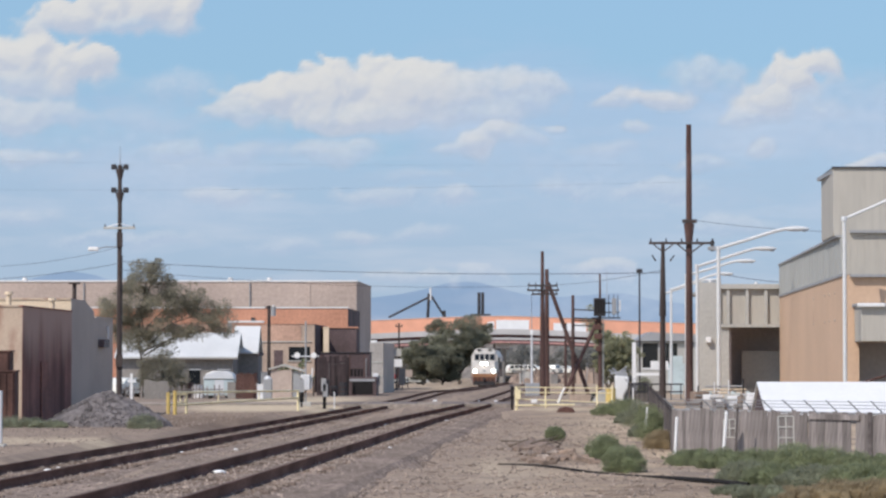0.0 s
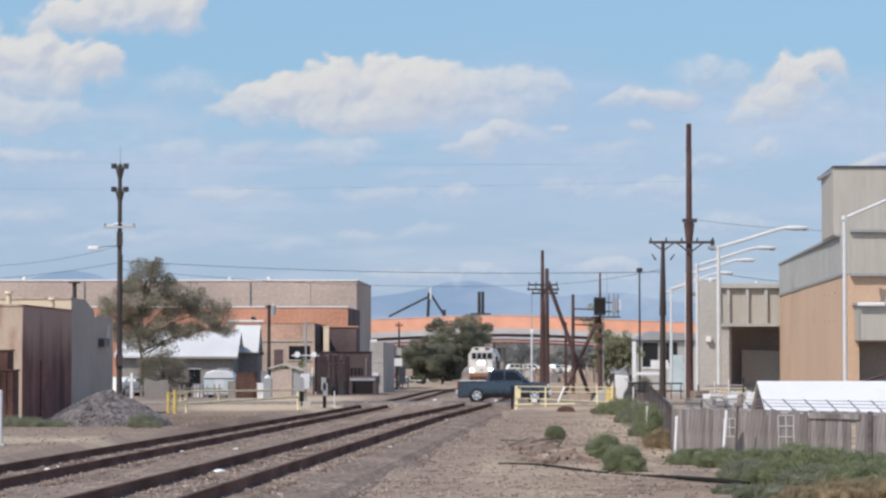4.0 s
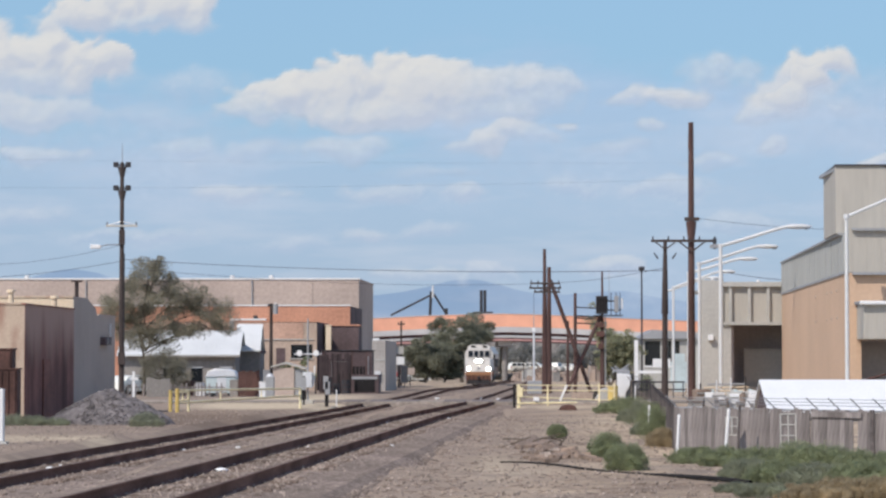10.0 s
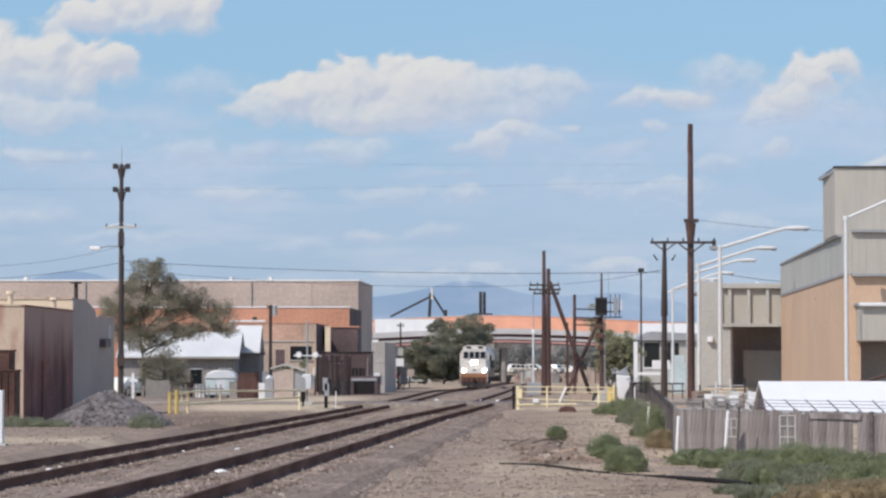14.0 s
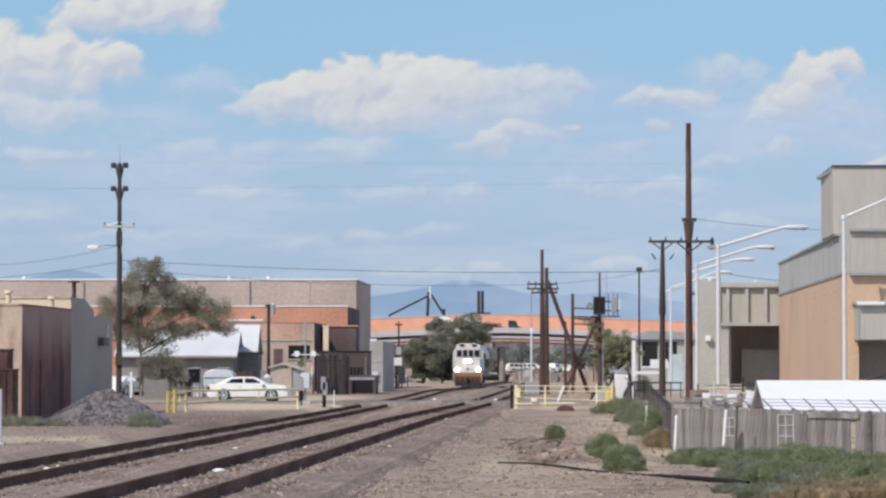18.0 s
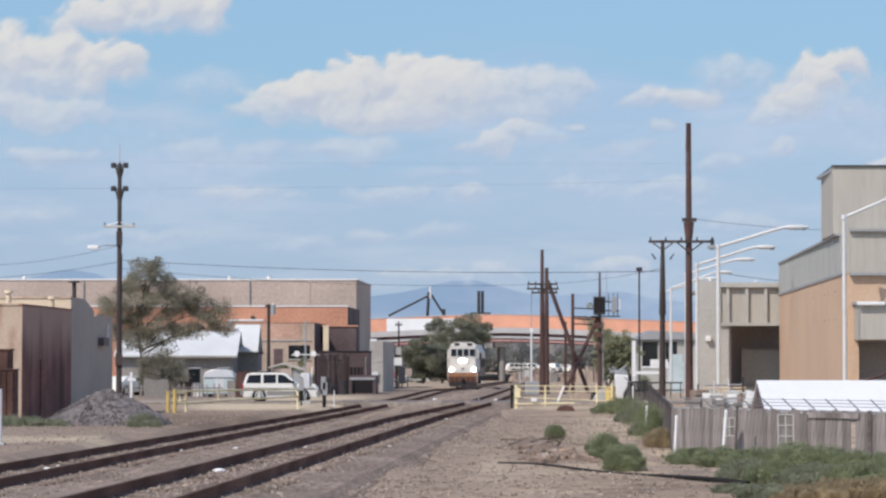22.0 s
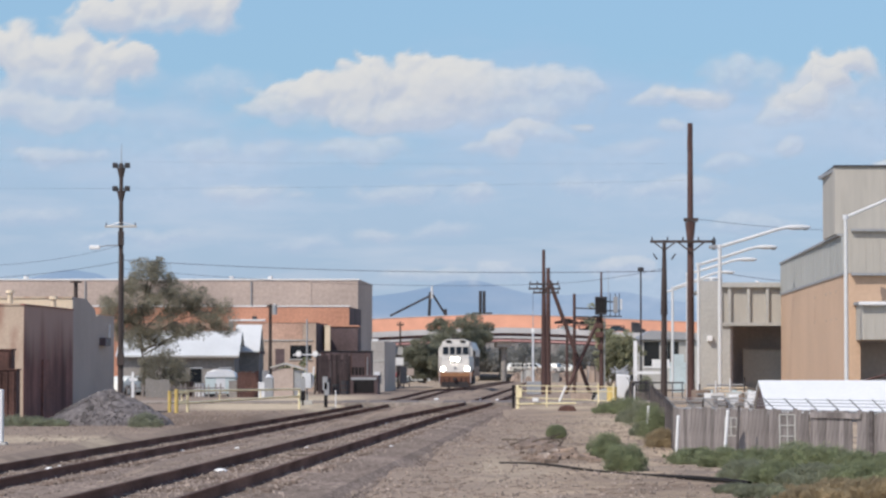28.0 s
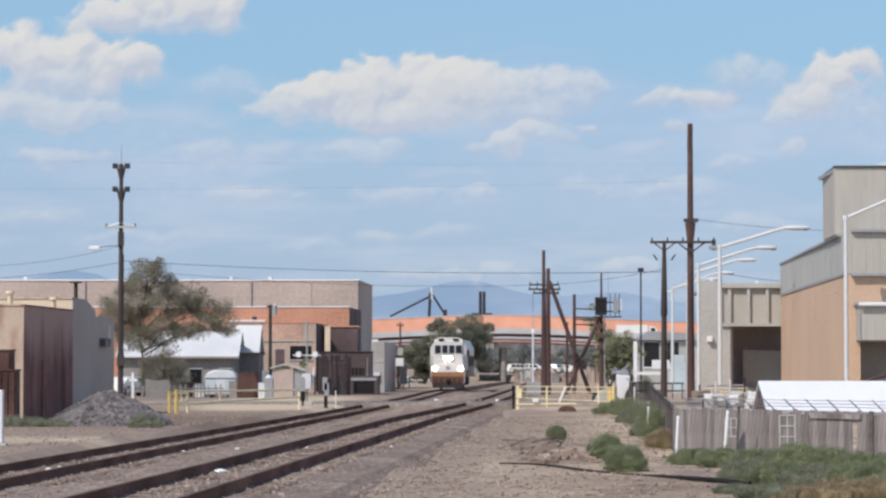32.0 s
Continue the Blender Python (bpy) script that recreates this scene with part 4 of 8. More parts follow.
        mat = rng.choice(("concrete", "housegrey", "brown", "darkwall", "bigtan", "debris"))
        c = thing("storage_box", pose(x, yy, 0, 0, 0, rng.uniform(-30, 30)), "weathered box stored on the lot before the overpass", "box", "boxes on the lot")
        part("body", box(-w, w, -0.5, 0.5, -0.1, h, bevel=0.04), mat, c)
        part("lid", box(-w - 0.05, w + 0.05, -0.55, 0.55, h, h + 0.08, bevel=0.02), mat, c)
    for k in range(7):
        x, yy = rng.uniform(10.8, 23), rng.uniform(424, 450)
        c = thing("steel_post", pose(x, yy, 0, 0, rng.uniform(-5, 5), 0), "thin weathered post on the lot before the overpass", "post", "posts on the lot")
        part("post", tube((0, 0, -0.2), (0, 0, rng.uniform(2.2, 4.2)), 0.07, 0.05, 8), rng.choice(("dullgalv", "wood")), c)


overpass()


def mountains():
    bm = bmesh.new()
    y = 4700
    n = 160
    low, high = [], []
    for i in range(n + 1):
        x = -1100 + 2200 * i / n
        px = 784 + x / y * 5246
        z = 106 + 34 * math.exp(-((px - 820) / 130) ** 2) + 16 * math.exp(-((px - 1080) / 90) ** 2) + 52 * math.exp(-((px - 120) / 130) ** 2) \
            + 8 * math.exp(-((px - 480) / 160) ** 2) + 4 * noise.noise((x * 0.012, 0, 0)) + 2 * noise.noise((x * 0.05, 1, 0))
        low.append(bm.verts.new((x, y - 250, -5)))
        high.append(bm.verts.new((x, y, z)))
    for i in range(n):
        bm.faces.new((low[i], low[i + 1], high[i + 1], high[i]))
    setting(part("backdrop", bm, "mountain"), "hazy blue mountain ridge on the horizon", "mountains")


mountains()


# ---- poles, lamps, wires ----
def wooden_pole(x, y, h, r0, r1, mat, label, name="utility_pole", category="utility pole", lean=0.0, group="utility poles"):
    p = thing(name, pose(x, y, 0, 0, lean, 0), label, category, group)
    part("shaft", tube((0, 0, -0.4), (0, 0, h), r0, r1, 12), mat, p)
    return p


def crossarm(p, z, x0, x1, mat="wood", pins=4, y=-0.18):
    a = part("crossarm", box(x0, x1, y - 0.06, y + 0.06, z - 0.07, z + 0.07, bevel=0.01), mat, p, "wooden crossarm")
    for k in range(pins):
        x = x0 + 0.1 + (x1 - x0 - 0.2) * k / max(pins - 1, 1)
        part("insulator", tube((x, y, z + 0.07), (x, y, z + 0.26), 0.05, 0.03, 8), "darkmetal", a)
    return a


# tall camera-and-light pole by the gravel heap
def tall_pole():
    y = 195
    p = wooden_pole(-21.29, y, 15.51, 0.19, 0.13, "wood", "tall weathered pole with floodlights and a whip aerial", "floodlight_pole", "light pole", group="")
    for z in (15.32, 13.79):
        f = part("bracket", tube((-0.42, 0, z + 0.02), (0.42, 0, z + 0.02), 0.05), "darkmetal", p)
        part("collar", tube((0, 0, z - 0.75), (0, 0, z - 0.1), 0.15, 0.3, 10), "wood", p)
        for s in (-0.4, 0.4):
            part("floodlight", box(s - 0.17, s + 0.17, -0.2, 0.2, z - 0.12, z + 0.22, bevel=0.05), "darkmetal", f, "dark floodlight")
    part("aerial", tube((0, 0, 15.51), (0, 0, 16.78), 0.035, 0.015), "dullgalv", p, "thin whip aerial")
    a = crossarm(p, 11.33, -1.05, 1.05, "concrete", 3)
    part("arm_brace", pipe([(-0.9, -0.1, 11.38), (0, -0.1, 11.63), (1.0, -0.1, 11.38)], 0.03), "galv", p)
    part("cable_box", box(-0.17, 0.2, -0.3, 0.0, 10.07, 11.03, bevel=0.03), "wood", p)
    la = part("lamp_arm", pipe([(0, 0, 10.10), (-0.9, -0.4, 10.07), (-1.4, -0.6, 9.95)], 0.035), "dullgalv", p)
    part("lamp_head", box(-2.0, -1.3, -0.8, -0.45, 9.81, 10.07, bevel=0.06), "white", la, "white street lamp head")
    part("conduit", tube((0.17, -0.1, 0), (0.17, -0.1, 9.5), 0.04), "darkmetal", p)
    part("meter_box", box(-0.2, 0.25, -0.35, -0.1, 2.2, 3.0, bevel=0.02), "wood", p)


tall_pole()

# pole with a transformer by the shops
p = wooden_pole(-12.68, 216, 6.69, 0.14, 0.11, "wood", "brown wooden utility pole with a small transformer")
t = part("transformer", tube((0.32, -0.1, 5.91), (0.32, -0.1, 6.61), 0.19, 0.19, 12), "dullgalv", p, "grey transformer can")
part("bushing", tube((0.32, -0.1, 6.61), (0.32, -0.1, 6.73), 0.06), "white", t)
part("bracket", box(-0.25, 0.35, -0.14, 0.02, 6.48, 6.61), "darkmetal", p)

# line of poles and braces beyond the crossing
p = wooden_pole(7.78, 232, 11.29, 0.24, 0.12, "redwood", "tall reddish wooden utility pole with crossarms")
for z, a, b in ((8.59, -1.15, 1.2), (8.23, -1.2, 1.3), (7.92, -0.85, 1.2)):
    crossarm(p, z, a, b, "wood", 5)
p = wooden_pole(8.27, 236, 10.01, 0.22, 0.15, "redwood", "reddish wooden pole with a long leaning brace")
part("brace", tube((0.1, 0, 8.97), (3.42, 0.5, -0.2), 0.16, 0.16), "redwood", p, "long leaning timber brace")
p = wooden_pole(10.52, 240, 8.04, 0.15, 0.12, "redwood", "plain reddish wooden pole with a wire")
p = wooden_pole(10.17, 246, 5.89, 0.12, 0.1, "redwood", "short wooden pole stub")
p = wooden_pole(6.82, 228, 6.43, 0.05, 0.03, "dullgalv", "thin grey metal mast with a white lamp", "signal_mast", "mast", group="")
part("lamp", box(-0.12, 0.12, -0.1, 0.1, 4.73, 5.08, bevel=0.04), "white", p)
part("base", tube((0, 0, 0), (0, 0, 4.91), 0.09, 0.08), "galv", p)
part("cabinet", box(-0.5, 0.6, -0.4, 0.3, 0, 1.0, bevel=0.04), "dullgalv", p, "grey equipment cabinet")


def signal_structure():
    y = 236
    p = wooden_pole(12.50, y, 9.65, 0.2, 0.07, "redwood", "reddish pole carrying dark equipment boxes and a leaning brace")
    part("brace", tube((-0.1, 0, 6.18), (-2.97, -0.5, -0.2), 0.15, 0.15), "redwood", p, "leaning timber brace")
    bx = part("equipment_box", box(-0.5, 0.42, -0.5, 0.3, 6.27, 7.71, bevel=0.04), "darkmetal", p, "dark equipment box")
    for k in range(4):
        part("panel", box(-0.46 + k * 0.22, -0.28 + k * 0.22, -0.53, -0.5, 6.45, 7.57), "black", bx)
    part("arm", pipe([(0.3, -0.1, 7.30), (1.25, -0.1, 7.30)], 0.05), "darkmetal", p)
    part("arm", pipe([(0.3, -0.1, 6.58), (1.5, -0.1, 6.58)], 0.05), "darkmetal", p)
    part("panel_antenna", box(0.95, 1.3, -0.3, 0.0, 6.40, 7.71, bevel=0.04), "dullgalv", p, "grey panel antenna")
    part("panel_antenna", box(1.5, 1.65, -0.2, 0.0, 6.67, 7.53, bevel=0.03), "galv", p, "pale panel antenna")
    part("whip", tube((0.55, 0, 7.30), (0.55, 0, 9.87), 0.025, 0.015), "dullgalv", p)
    for z, w in ((4.47, 0.5), (5.19, 0.4), (3.48, 0.35)):
        part("junction_box", box(-w, w * 0.3, -0.4, -0.18, z, z + 0.42, bevel=0.03), "darkred", p, "rusty junction box")
    for dx in (0.7, 1.1, 1.42):
        part("lamp_arm", tube((dx, -0.1, 6.18), (dx, -0.1, 7.98), 0.035, 0.03), "darkmetal", p)
    part("platform", box(-0.7, 1.6, -0.6, 0.3, 6.09, 6.18), "darkmetal", p, "steel platform")
    part("conduit", tube((0.24, -0.1, 0), (0.24, -0.1, 6.18), 0.05), "dullgalv", p)
    for z in (5.96, 6.13, 5.55, 6.81):
        part("rail", pipe([(-2.1, 0, z), (0.1, 0, z - 0.1)], 0.05), "darkmetal", p)


signal_structure()

p = wooden_pole(-4.90, 330, 7.22, 0.12, 0.09, "wood", "plain dark wooden pole beside the block shed")
crossarm(p, 6.84, -0.4, 0.4, "wood", 2)
p = wooden_pole(17.37, 262, 10.64, 0.1, 0.07, "darkmetal", "slim dark lamp post with a round head", "lamp_post", "lamp post", group="")
part("head", box(-0.26, 0.26, -0.26, 0.26, 10.54, 10.94, bevel=0.1), "darkmetal", p, "dark round lamp head")


def h_frame():
    y = 162
    b = 0.03
    p = wooden_pole(13.46, y, 15.43, 0.22, 0.14, "redwood", "very tall reddish wooden pole with a joint and old fittings")
    part("splice", tube((-0.08, -0.1, 13.97), (-0.06, -0.1, 15.30), 0.1, 0.08), "redwood", p)
    part("collar", box(-0.36, 0.42, -0.22, 0.1, 10.03, 10.22), "wood", p, "wooden collar")
    part("gain", tube((0, 0, 9.01), (0, 0, 10.00), 0.19, 0.3, 10), "redwood", p)
    arm = crossarm(p, 8.92, -2.22, 1.36, "wood", 5, -0.3)
    part("brace", tube((0, -0.3, 8.33), (-0.7, -0.3, 8.89), 0.04), "wood", p)
    part("brace", tube((0, -0.3, 8.33), (0.75, -0.3, 8.89), 0.04), "wood", p)
    part("lamp_bracket", tube((1.25, -0.3, 8.48), (1.25, -0.3, 9.07), 0.1, 0.1), "darkmetal", p)
    part("cable_box", box(1.0, 1.5, -0.45, -0.15, 8.52, 8.73, bevel=0.03), "dullgalv", p)
    q = wooden_pole(12.13, 164, 9.10, 0.2, 0.1, "wood", "dark wooden pole holding one end of a long crossarm", lean=0.3)
    for s in (-1, 1):
        part("brace", tube((0, -0.2, 8.53), (s * 0.55, -0.2, 8.94), 0.035), "wood", q)
        part("hanger", tube((s * 0.4, -0.1, 8.03), (s * 0.62, -0.1, 8.35), 0.05, 0.03), "darkmetal", q)
    part("guy_plate", tube((0, 0, 4.97), (0, 0, 8.25), 0.2, 0.12, 10), "wood", q)


h_frame()


def street_lamp(x, y, top, reach, rise, thick=1.0):
    p = thing("street_lamp", pose(x, y, 0), "pale grey street lamp with a long rising arm", "street lamp", "row of street lamps")
    part("post", tube((0, 0, -0.2), (0, 0, top), 0.12 * thick, 0.1 * thick, 12), "lamppaint", p)
    part("collar", tube((0, 0, top - 0.12), (0, 0, top + 0.06), 0.12, 0.12, 12), "galv", p)
    arm = [(0, 0, top - 0.05), (reach * 0.35, 0, top + rise * 0.45), (reach * 0.62, 0, top + rise * 0.86), (reach * 0.74, 0, top + rise), (reach * 0.85, 0, top + rise * 1.02)]
    a = part("arm", pipe(arm, 0.095 * thick), "lamppaint", p, "curved tapering arm")
    h = bmesh.new()
    bmesh.ops.create_uvsphere(h, u_segments=14, v_segments=8, radius=1.0)
    h.transform(Matrix.Translation((reach * 0.86, 0, top + rise * 1.0)) @ Matrix.Diagonal((0.78 * thick, 0.25 * thick, 0.15 * thick, 1)))
    head = part("lamp_head", h, "lamppaint", a, "flattened pale lamp head")
    part("lens", tube((reach * 0.95, 0, top + rise - 0.14), (reach * 0.95, 0, top + rise - 0.06), 0.1, 0.15), "dullgalv", head)
    return p


street_lamp(13.76, 148, 8.12, 4.51, 0.93, 0.9)
street_lamp(12.82, 149.5, 7.27, 3.99, 0.85, 0.76)
street_lamp(17.90, 218, 8.98, 5.07, 1.04)
street_lamp(19.09, 248, 8.76, 5.20, 1.28)
street_lamp(20.62, 276, 9.15, 5.05, 1.21)
street_lamp(16.26, 120, 8.16, 3.66, 1.10, 0.7)


def wire(points, r=0.03, label="thin black overhead wire"):
    w = bpy.data.curves.new("overhead_wire", "CURVE")
    w.dimensions, w.bevel_depth, w.bevel_resolution = "3D", r, 1
    for a, b, sag in points:
        s = w.splines.new("POLY")
        s.points.add(24)
        for i in range(25):
            u = i / 24
            q = Vector(a).lerp(Vector(b), u)
            q.z -= sag * 4 * u * (1 - u)
            s.points[i].co = (*q, 1)
    w.materials.append(M["wire"])
    tagged(new("overhead_wire", w), label, "wire", "overhead wires")


wire([((-31.36, 195, 8.76), (-21.29, 195, 10.10), 0.35)], 0.012)
wire([((-31.36, 195, 7.87), (-21.29, 195, 9.02), 0.2)], 0.016)
wire([((-21.29, 195, 9.14), (12.19, 164, 7.38), 0.35)], 0.018)
wire([((-21.29, 195, 8.58), (7.78, 232, 8.59), 0.5)], 0.013)
wire([((7.78, 232, 8.63), (12.13, 164, 7.53), 0.2)], 0.013)
wire([((-48.25, 300, 20.26), (24.92, 300, 21.06), 0.3)], 0.006)
wire([((-48.25, 300, 23.19), (25.21, 300, 22.78), 0.2)], 0.005)
wire([((13.46, 162, 10.22), (20.87, 162, 9.57), 0.1)], 0.012)
wire([((18.90, 198, 8.34), (22.67, 198, 7.85), 0.05)], 0.02)
wire([((6.82, 228, 6.43), (6.82, 228, 7.86), 0.0)], 0.015)


# ---- trees and weeds ----
def leaf_mesh(name, spots, size, flat=0.5, rise=0.0):
    """Many small leaf blades, one mesh; spots: (centre, radius, count); rise: how far blades point up and out."""
    n = sum(c for _, _, c in spots)
    centre = np.repeat(np.array([list(c) for c, _, _ in spots]), [c for _, _, c in spots], axis=0)
    rad = np.repeat(np.array([r for _, r, _ in spots]), [c for _, _, c in spots])
    d = np.random.normal(size=(n, 3))
    d /= np.linalg.norm(d, axis=1)[:, None]
    pos = centre + d * (rad * np.random.uniform(0.25, 1.0, n) ** 0.6)[:, None] * np.array([1, 1, 0.75])
    a = np.random.normal(size=(n, 3)) + np.array([0, 0, rise]) + d * (rise * 0.8)
    a /= np.linalg.norm(a, axis=1)[:, None]
    b = np.cross(a, np.random.normal(size=(n, 3)))
    b /= np.linalg.norm(b, axis=1)[:, None]
    s = size * np.random.uniform(0.6, 1.4, n)[:, None]
    verts = np.empty((n * 4, 3))
    verts[0::4] = pos - a * s
    verts[1::4] = pos + b * s * flat
    verts[2::4] = pos + a * s
    verts[3::4] = pos - b * s * flat
    mesh = bpy.data.meshes.new(name)
    mesh.from_pydata(verts.tolist(), [], np.arange(n * 4).reshape(-1, 4).tolist())
    return mesh


def tree(x, y, h, wide, leaf, label, seed, trunk=0.17, clumps=70, per=150, size=0.13, bare=0.25, dense=1.0, z=0.0, puff=(0.06, 0.14)):
    rng = random.Random(seed)
    t = thing("tree", pose(x, y, z), label, "tree")
    wood = bmesh.new()
    fork = Vector((rng.uniform(-0.2, 0.2), 0, h * bare))
    tube((0, 0, -0.3), fork, trunk, trunk * 0.75, 9, wood)
    spots, tips = [], []
    for k in range(7):
        ang = k * 0.9 + rng.uniform(-0.3, 0.3)
        reach = rng.uniform(0.25, 0.42) * wide
        mid = fork + Vector((math.cos(ang) * reach * 0.5, math.sin(ang) * reach * 0.5, h * rng.uniform(0.14, 0.26)))
        end = mid + Vector((math.cos(ang) * reach * 0.6, math.sin(ang) * reach * 0.6, h * rng.uniform(0.08, 0.34)))
        tube(fork, mid, trunk * 0.55, trunk * 0.35, 7, wood)
        tube(mid, end, trunk * 0.35, trunk * 0.12, 6, wood)
        tips += [mid, end]
        for j in range(3):
            side = mid.lerp(end, rng.uniform(0.2, 0.9))
            twig = side + Vector((rng.uniform(-1, 1), rng.uniform(-1, 1), rng.uniform(-0.2, 0.7))) * wide * 0.13
            tube(side, twig, trunk * 0.16, trunk * 0.05, 5, wood)
            tips.append(twig)
    for k in range(clumps):
        base = rng.choice(tips)
        c = base + Vector((rng.gauss(0, wide * 0.09), rng.gauss(0, wide * 0.09), rng.gauss(h * 0.02, h * 0.075)))
        c.z = min(max(c.z, h * bare * 0.9), h * 0.95)
        spots.append((c, rng.uniform(*puff) * wide, int(per * rng.uniform(0.6, 1.3) * dense)))
    tall = max(c.z + r * 0.45 for c, r, _ in spots)
    spots = [(Vector((c.x, c.y, h * bare + (c.z - h * bare) * (h - h * bare) / (tall - h * bare) if c.z > h * bare else c.z)), r, k) for c, r, k in spots]
    part("trunk", wood, "bark", t, "grey-brown trunk and limbs")
    mesh = leaf_mesh("crown", spots, size)
    mesh.materials.append(M[leaf])
    c = new("crown", mesh)
    c.parent = t
    return t


def lobed_tree(x, y, label, fork, trunk, lobes, leaf, seed, size, flat=0.4, per=95, hang=0.0, puffs=(0.2, 0.5)):
    """A tree whose limbs reach into open lobes of leaf clumps; lobes: (dx, z, half width, half height, clumps)."""
    rng = random.Random(seed)
    np.random.seed(seed)
    t = thing("tree", pose(x, y, 0), label, "tree")
    wood = bmesh.new()
    top = Vector(fork)
    crest = max(l[1] for l in lobes)
    stem = [Vector((0, 0, -0.3)), top * 0.55 + Vector((0.08, 0, 0)), top, Vector((top.x - 0.3, 0.1, top.z + (crest - top.z) * 0.4)), Vector((top.x + 0.3, 0, top.z + (crest - top.z) * 0.85))]
    for k, (p, q) in enumerate(zip(stem, stem[1:])):
        tube(p, q, trunk * (1 - 0.2 * k), trunk * (0.85 - 0.2 * k), 9, wood)
    spots = []
    for dx, z, rx, rz, n in lobes:
        c = Vector((dx, rng.uniform(-0.6, 0.6), z))
        u = min(max((z - 1.6 - top.z) / (crest - top.z), 0.0), 0.8)
        start = top.lerp(stem[-1], u)
        knee = start.lerp(c, 0.5) + Vector((rng.uniform(-0.2, 0.2), rng.uniform(-0.3, 0.3), 0.3))
        tube(start, knee, trunk * 0.42, trunk * 0.26, 7, wood)
        tube(knee, c, trunk * 0.26, trunk * 0.1, 6, wood)
        for k in range(8):
            tip = c + Vector((rng.uniform(-0.8, 0.8) * rx, rng.uniform(-0.7, 0.7) * rx, rng.uniform(-0.7, 0.8) * rz))
            tube(knee.lerp(c, rng.uniform(0.3, 1.0)), tip, trunk * 0.1, trunk * 0.04, 5, wood)
        for k in range(int(n * 1.7)):
            a, b = rng.uniform(0, math.tau), rng.uniform(-1, 1)
            r = rng.uniform(0.1, 1.0) ** 0.5
            p = c + Vector((math.cos(a) * math.sqrt(1 - b * b) * r * rx, math.sin(a) * math.sqrt(1 - b * b) * r * max(rx, 1.0), b * r * rz))
            puff = rng.uniform(*puffs)
            spots.append((p, puff, int(per * rng.uniform(0.5, 1.4))))
            for q in range(int(hang * 4)):
                spots.append((p - Vector((0, 0, puff * (0.8 + 0.7 * q))), puff * 0.5, int(per * 0.25)))
    part("trunk", wood, "bark", t, "grey-brown trunk and limbs")
    mesh = leaf_mesh("crown", spots, size, flat)
    mesh.materials.append(M[leaf])
    c = new("crown", mesh)
    c.parent = t
    return t


def cottonwood():
    lobed_tree(-21.6, 212, "large dusty olive-green tree with an open ragged crown", (0.1, 0, 2.3), 0.14, (
        (0.25, 8.3, 2.15, 1.4, 26),
        (0.9, 9.4, 0.9, 0.6, 4),
        (-0.4, 6.7, 2.7, 1.5, 36),
        (2.6, 6.9, 2.1, 1.4, 28),
        (4.7, 6.1, 1.7, 1.2, 20),
        (5.7, 5.1, 0.9, 0.9, 7),
        (-2.5, 6.5, 1.1, 1.3, 7),
        (-0.95, 5.1, 1.3, 1.2, 19),
        (-0.3, 4.1, 1.5, 0.9, 14),
        (1.8, 4.9, 1.6, 0.9, 15),
        (3.6, 4.7, 1.4, 0.7, 10),
        (1.3, 3.7, 1.0, 0.5, 4),
    ), "leaf", 5, 0.062, 0.42, 210, 0.0, (0.35, 0.85))
    lobed_tree(-19.9, 208, "low drooping dusty olive shrub in front of the cottage", (0.05, 0, 1.0), 0.06, (
        (-0.2, 2.6, 1.3, 0.75, 20),
        (0.9, 2.1, 1.0, 0.8, 15),
        (-0.9, 1.7, 0.8, 0.8, 9),
        (1.0, 1.1, 1.2, 0.8, 15),
        (-0.4, 0.9, 1.1, 0.7, 9),
    ), "leaf", 3, 0.055, 0.28, 120, 0.5, (0.3, 0.6))


def cottage_yard():
    """Pale pickets, bins and odds and ends along the cottage."""
    rng = random.Random(77)
    f = thing("picket_fence", pose(-22.30, 206, 0), "low weathered picket fence in front of the cottage", "fence")
    n = 26
    first = None
    for k in range(n):
        if rng.random() < 0.15:
            continue
        m = pose(k * 0.27, 0, rng.uniform(-0.05, 0.05), 0, rng.uniform(-4, 4), 0)
        if first is None:
            first = part("picket", prism([(-0.05, -0.1), (0.05, -0.1), (0.05, 0.85), (0, 0.95), (-0.05, 0.85)], -0.012, 0.012, axis="y"), "fence", f, m=m)
        else:
            again(first, m)
    part("rail", box(0, n * 0.27, 0.015, 0.05, 0.6, 0.68), "fence", f)
    for px, y, w, h, mat, nm, lab in ((330, 215, 0.4, 1.0, "darkred", "waste_bin", "dull red bin beside the cottage"), (352, 214, 0.3, 0.85, "white", "waste_bin", "white bin beside the cottage"),
                                      (372, 216, 0.45, 0.7, "housegrey", "storage_box", "grey storage box beside the cottage"), (412, 207, 0.3, 1.1, "housegrey", "waste_bin", "grey bin beside the camper"),
                                      (444, 214, 0.35, 1.6, "darkred", "storage_box", "dull red steel locker beside the camper"), (463, 201, 0.25, 1.0, "galv", "storage_box", "grey utility box by the hut"),
                                      (468, 207, 0.22, 1.8, "dullgalv", "storage_box", "tall grey utility box by the hut")):
        t = thing(nm, pose((px - 784) * y / 5246, y, 0, 0, 0, rng.uniform(-12, 12)), lab, nm.split("_")[1])
        part("body", box(-w, w, -w, w, -0.05, h, bevel=0.03), mat, t)
        part("lid", box(-w - 0.03, w + 0.03, -w - 0.03, w + 0.03, h, h + 0.06, bevel=0.02), mat, t)


cottonwood()
cottage_yard()
tree(2.35, 412, 9.69, 6.9, "leafdark", "dense dark olive tree beside the track", 21, 0.3, 110, 900, 0.095, 0.12, puff=(0.1, 0.2))
tree(-2.75, 400, 6.3, 5.9, "leafdark", "low dense dark olive tree by the tracks", 22, 0.25, 110, 900, 0.095, 0.08, puff=(0.1, 0.2))
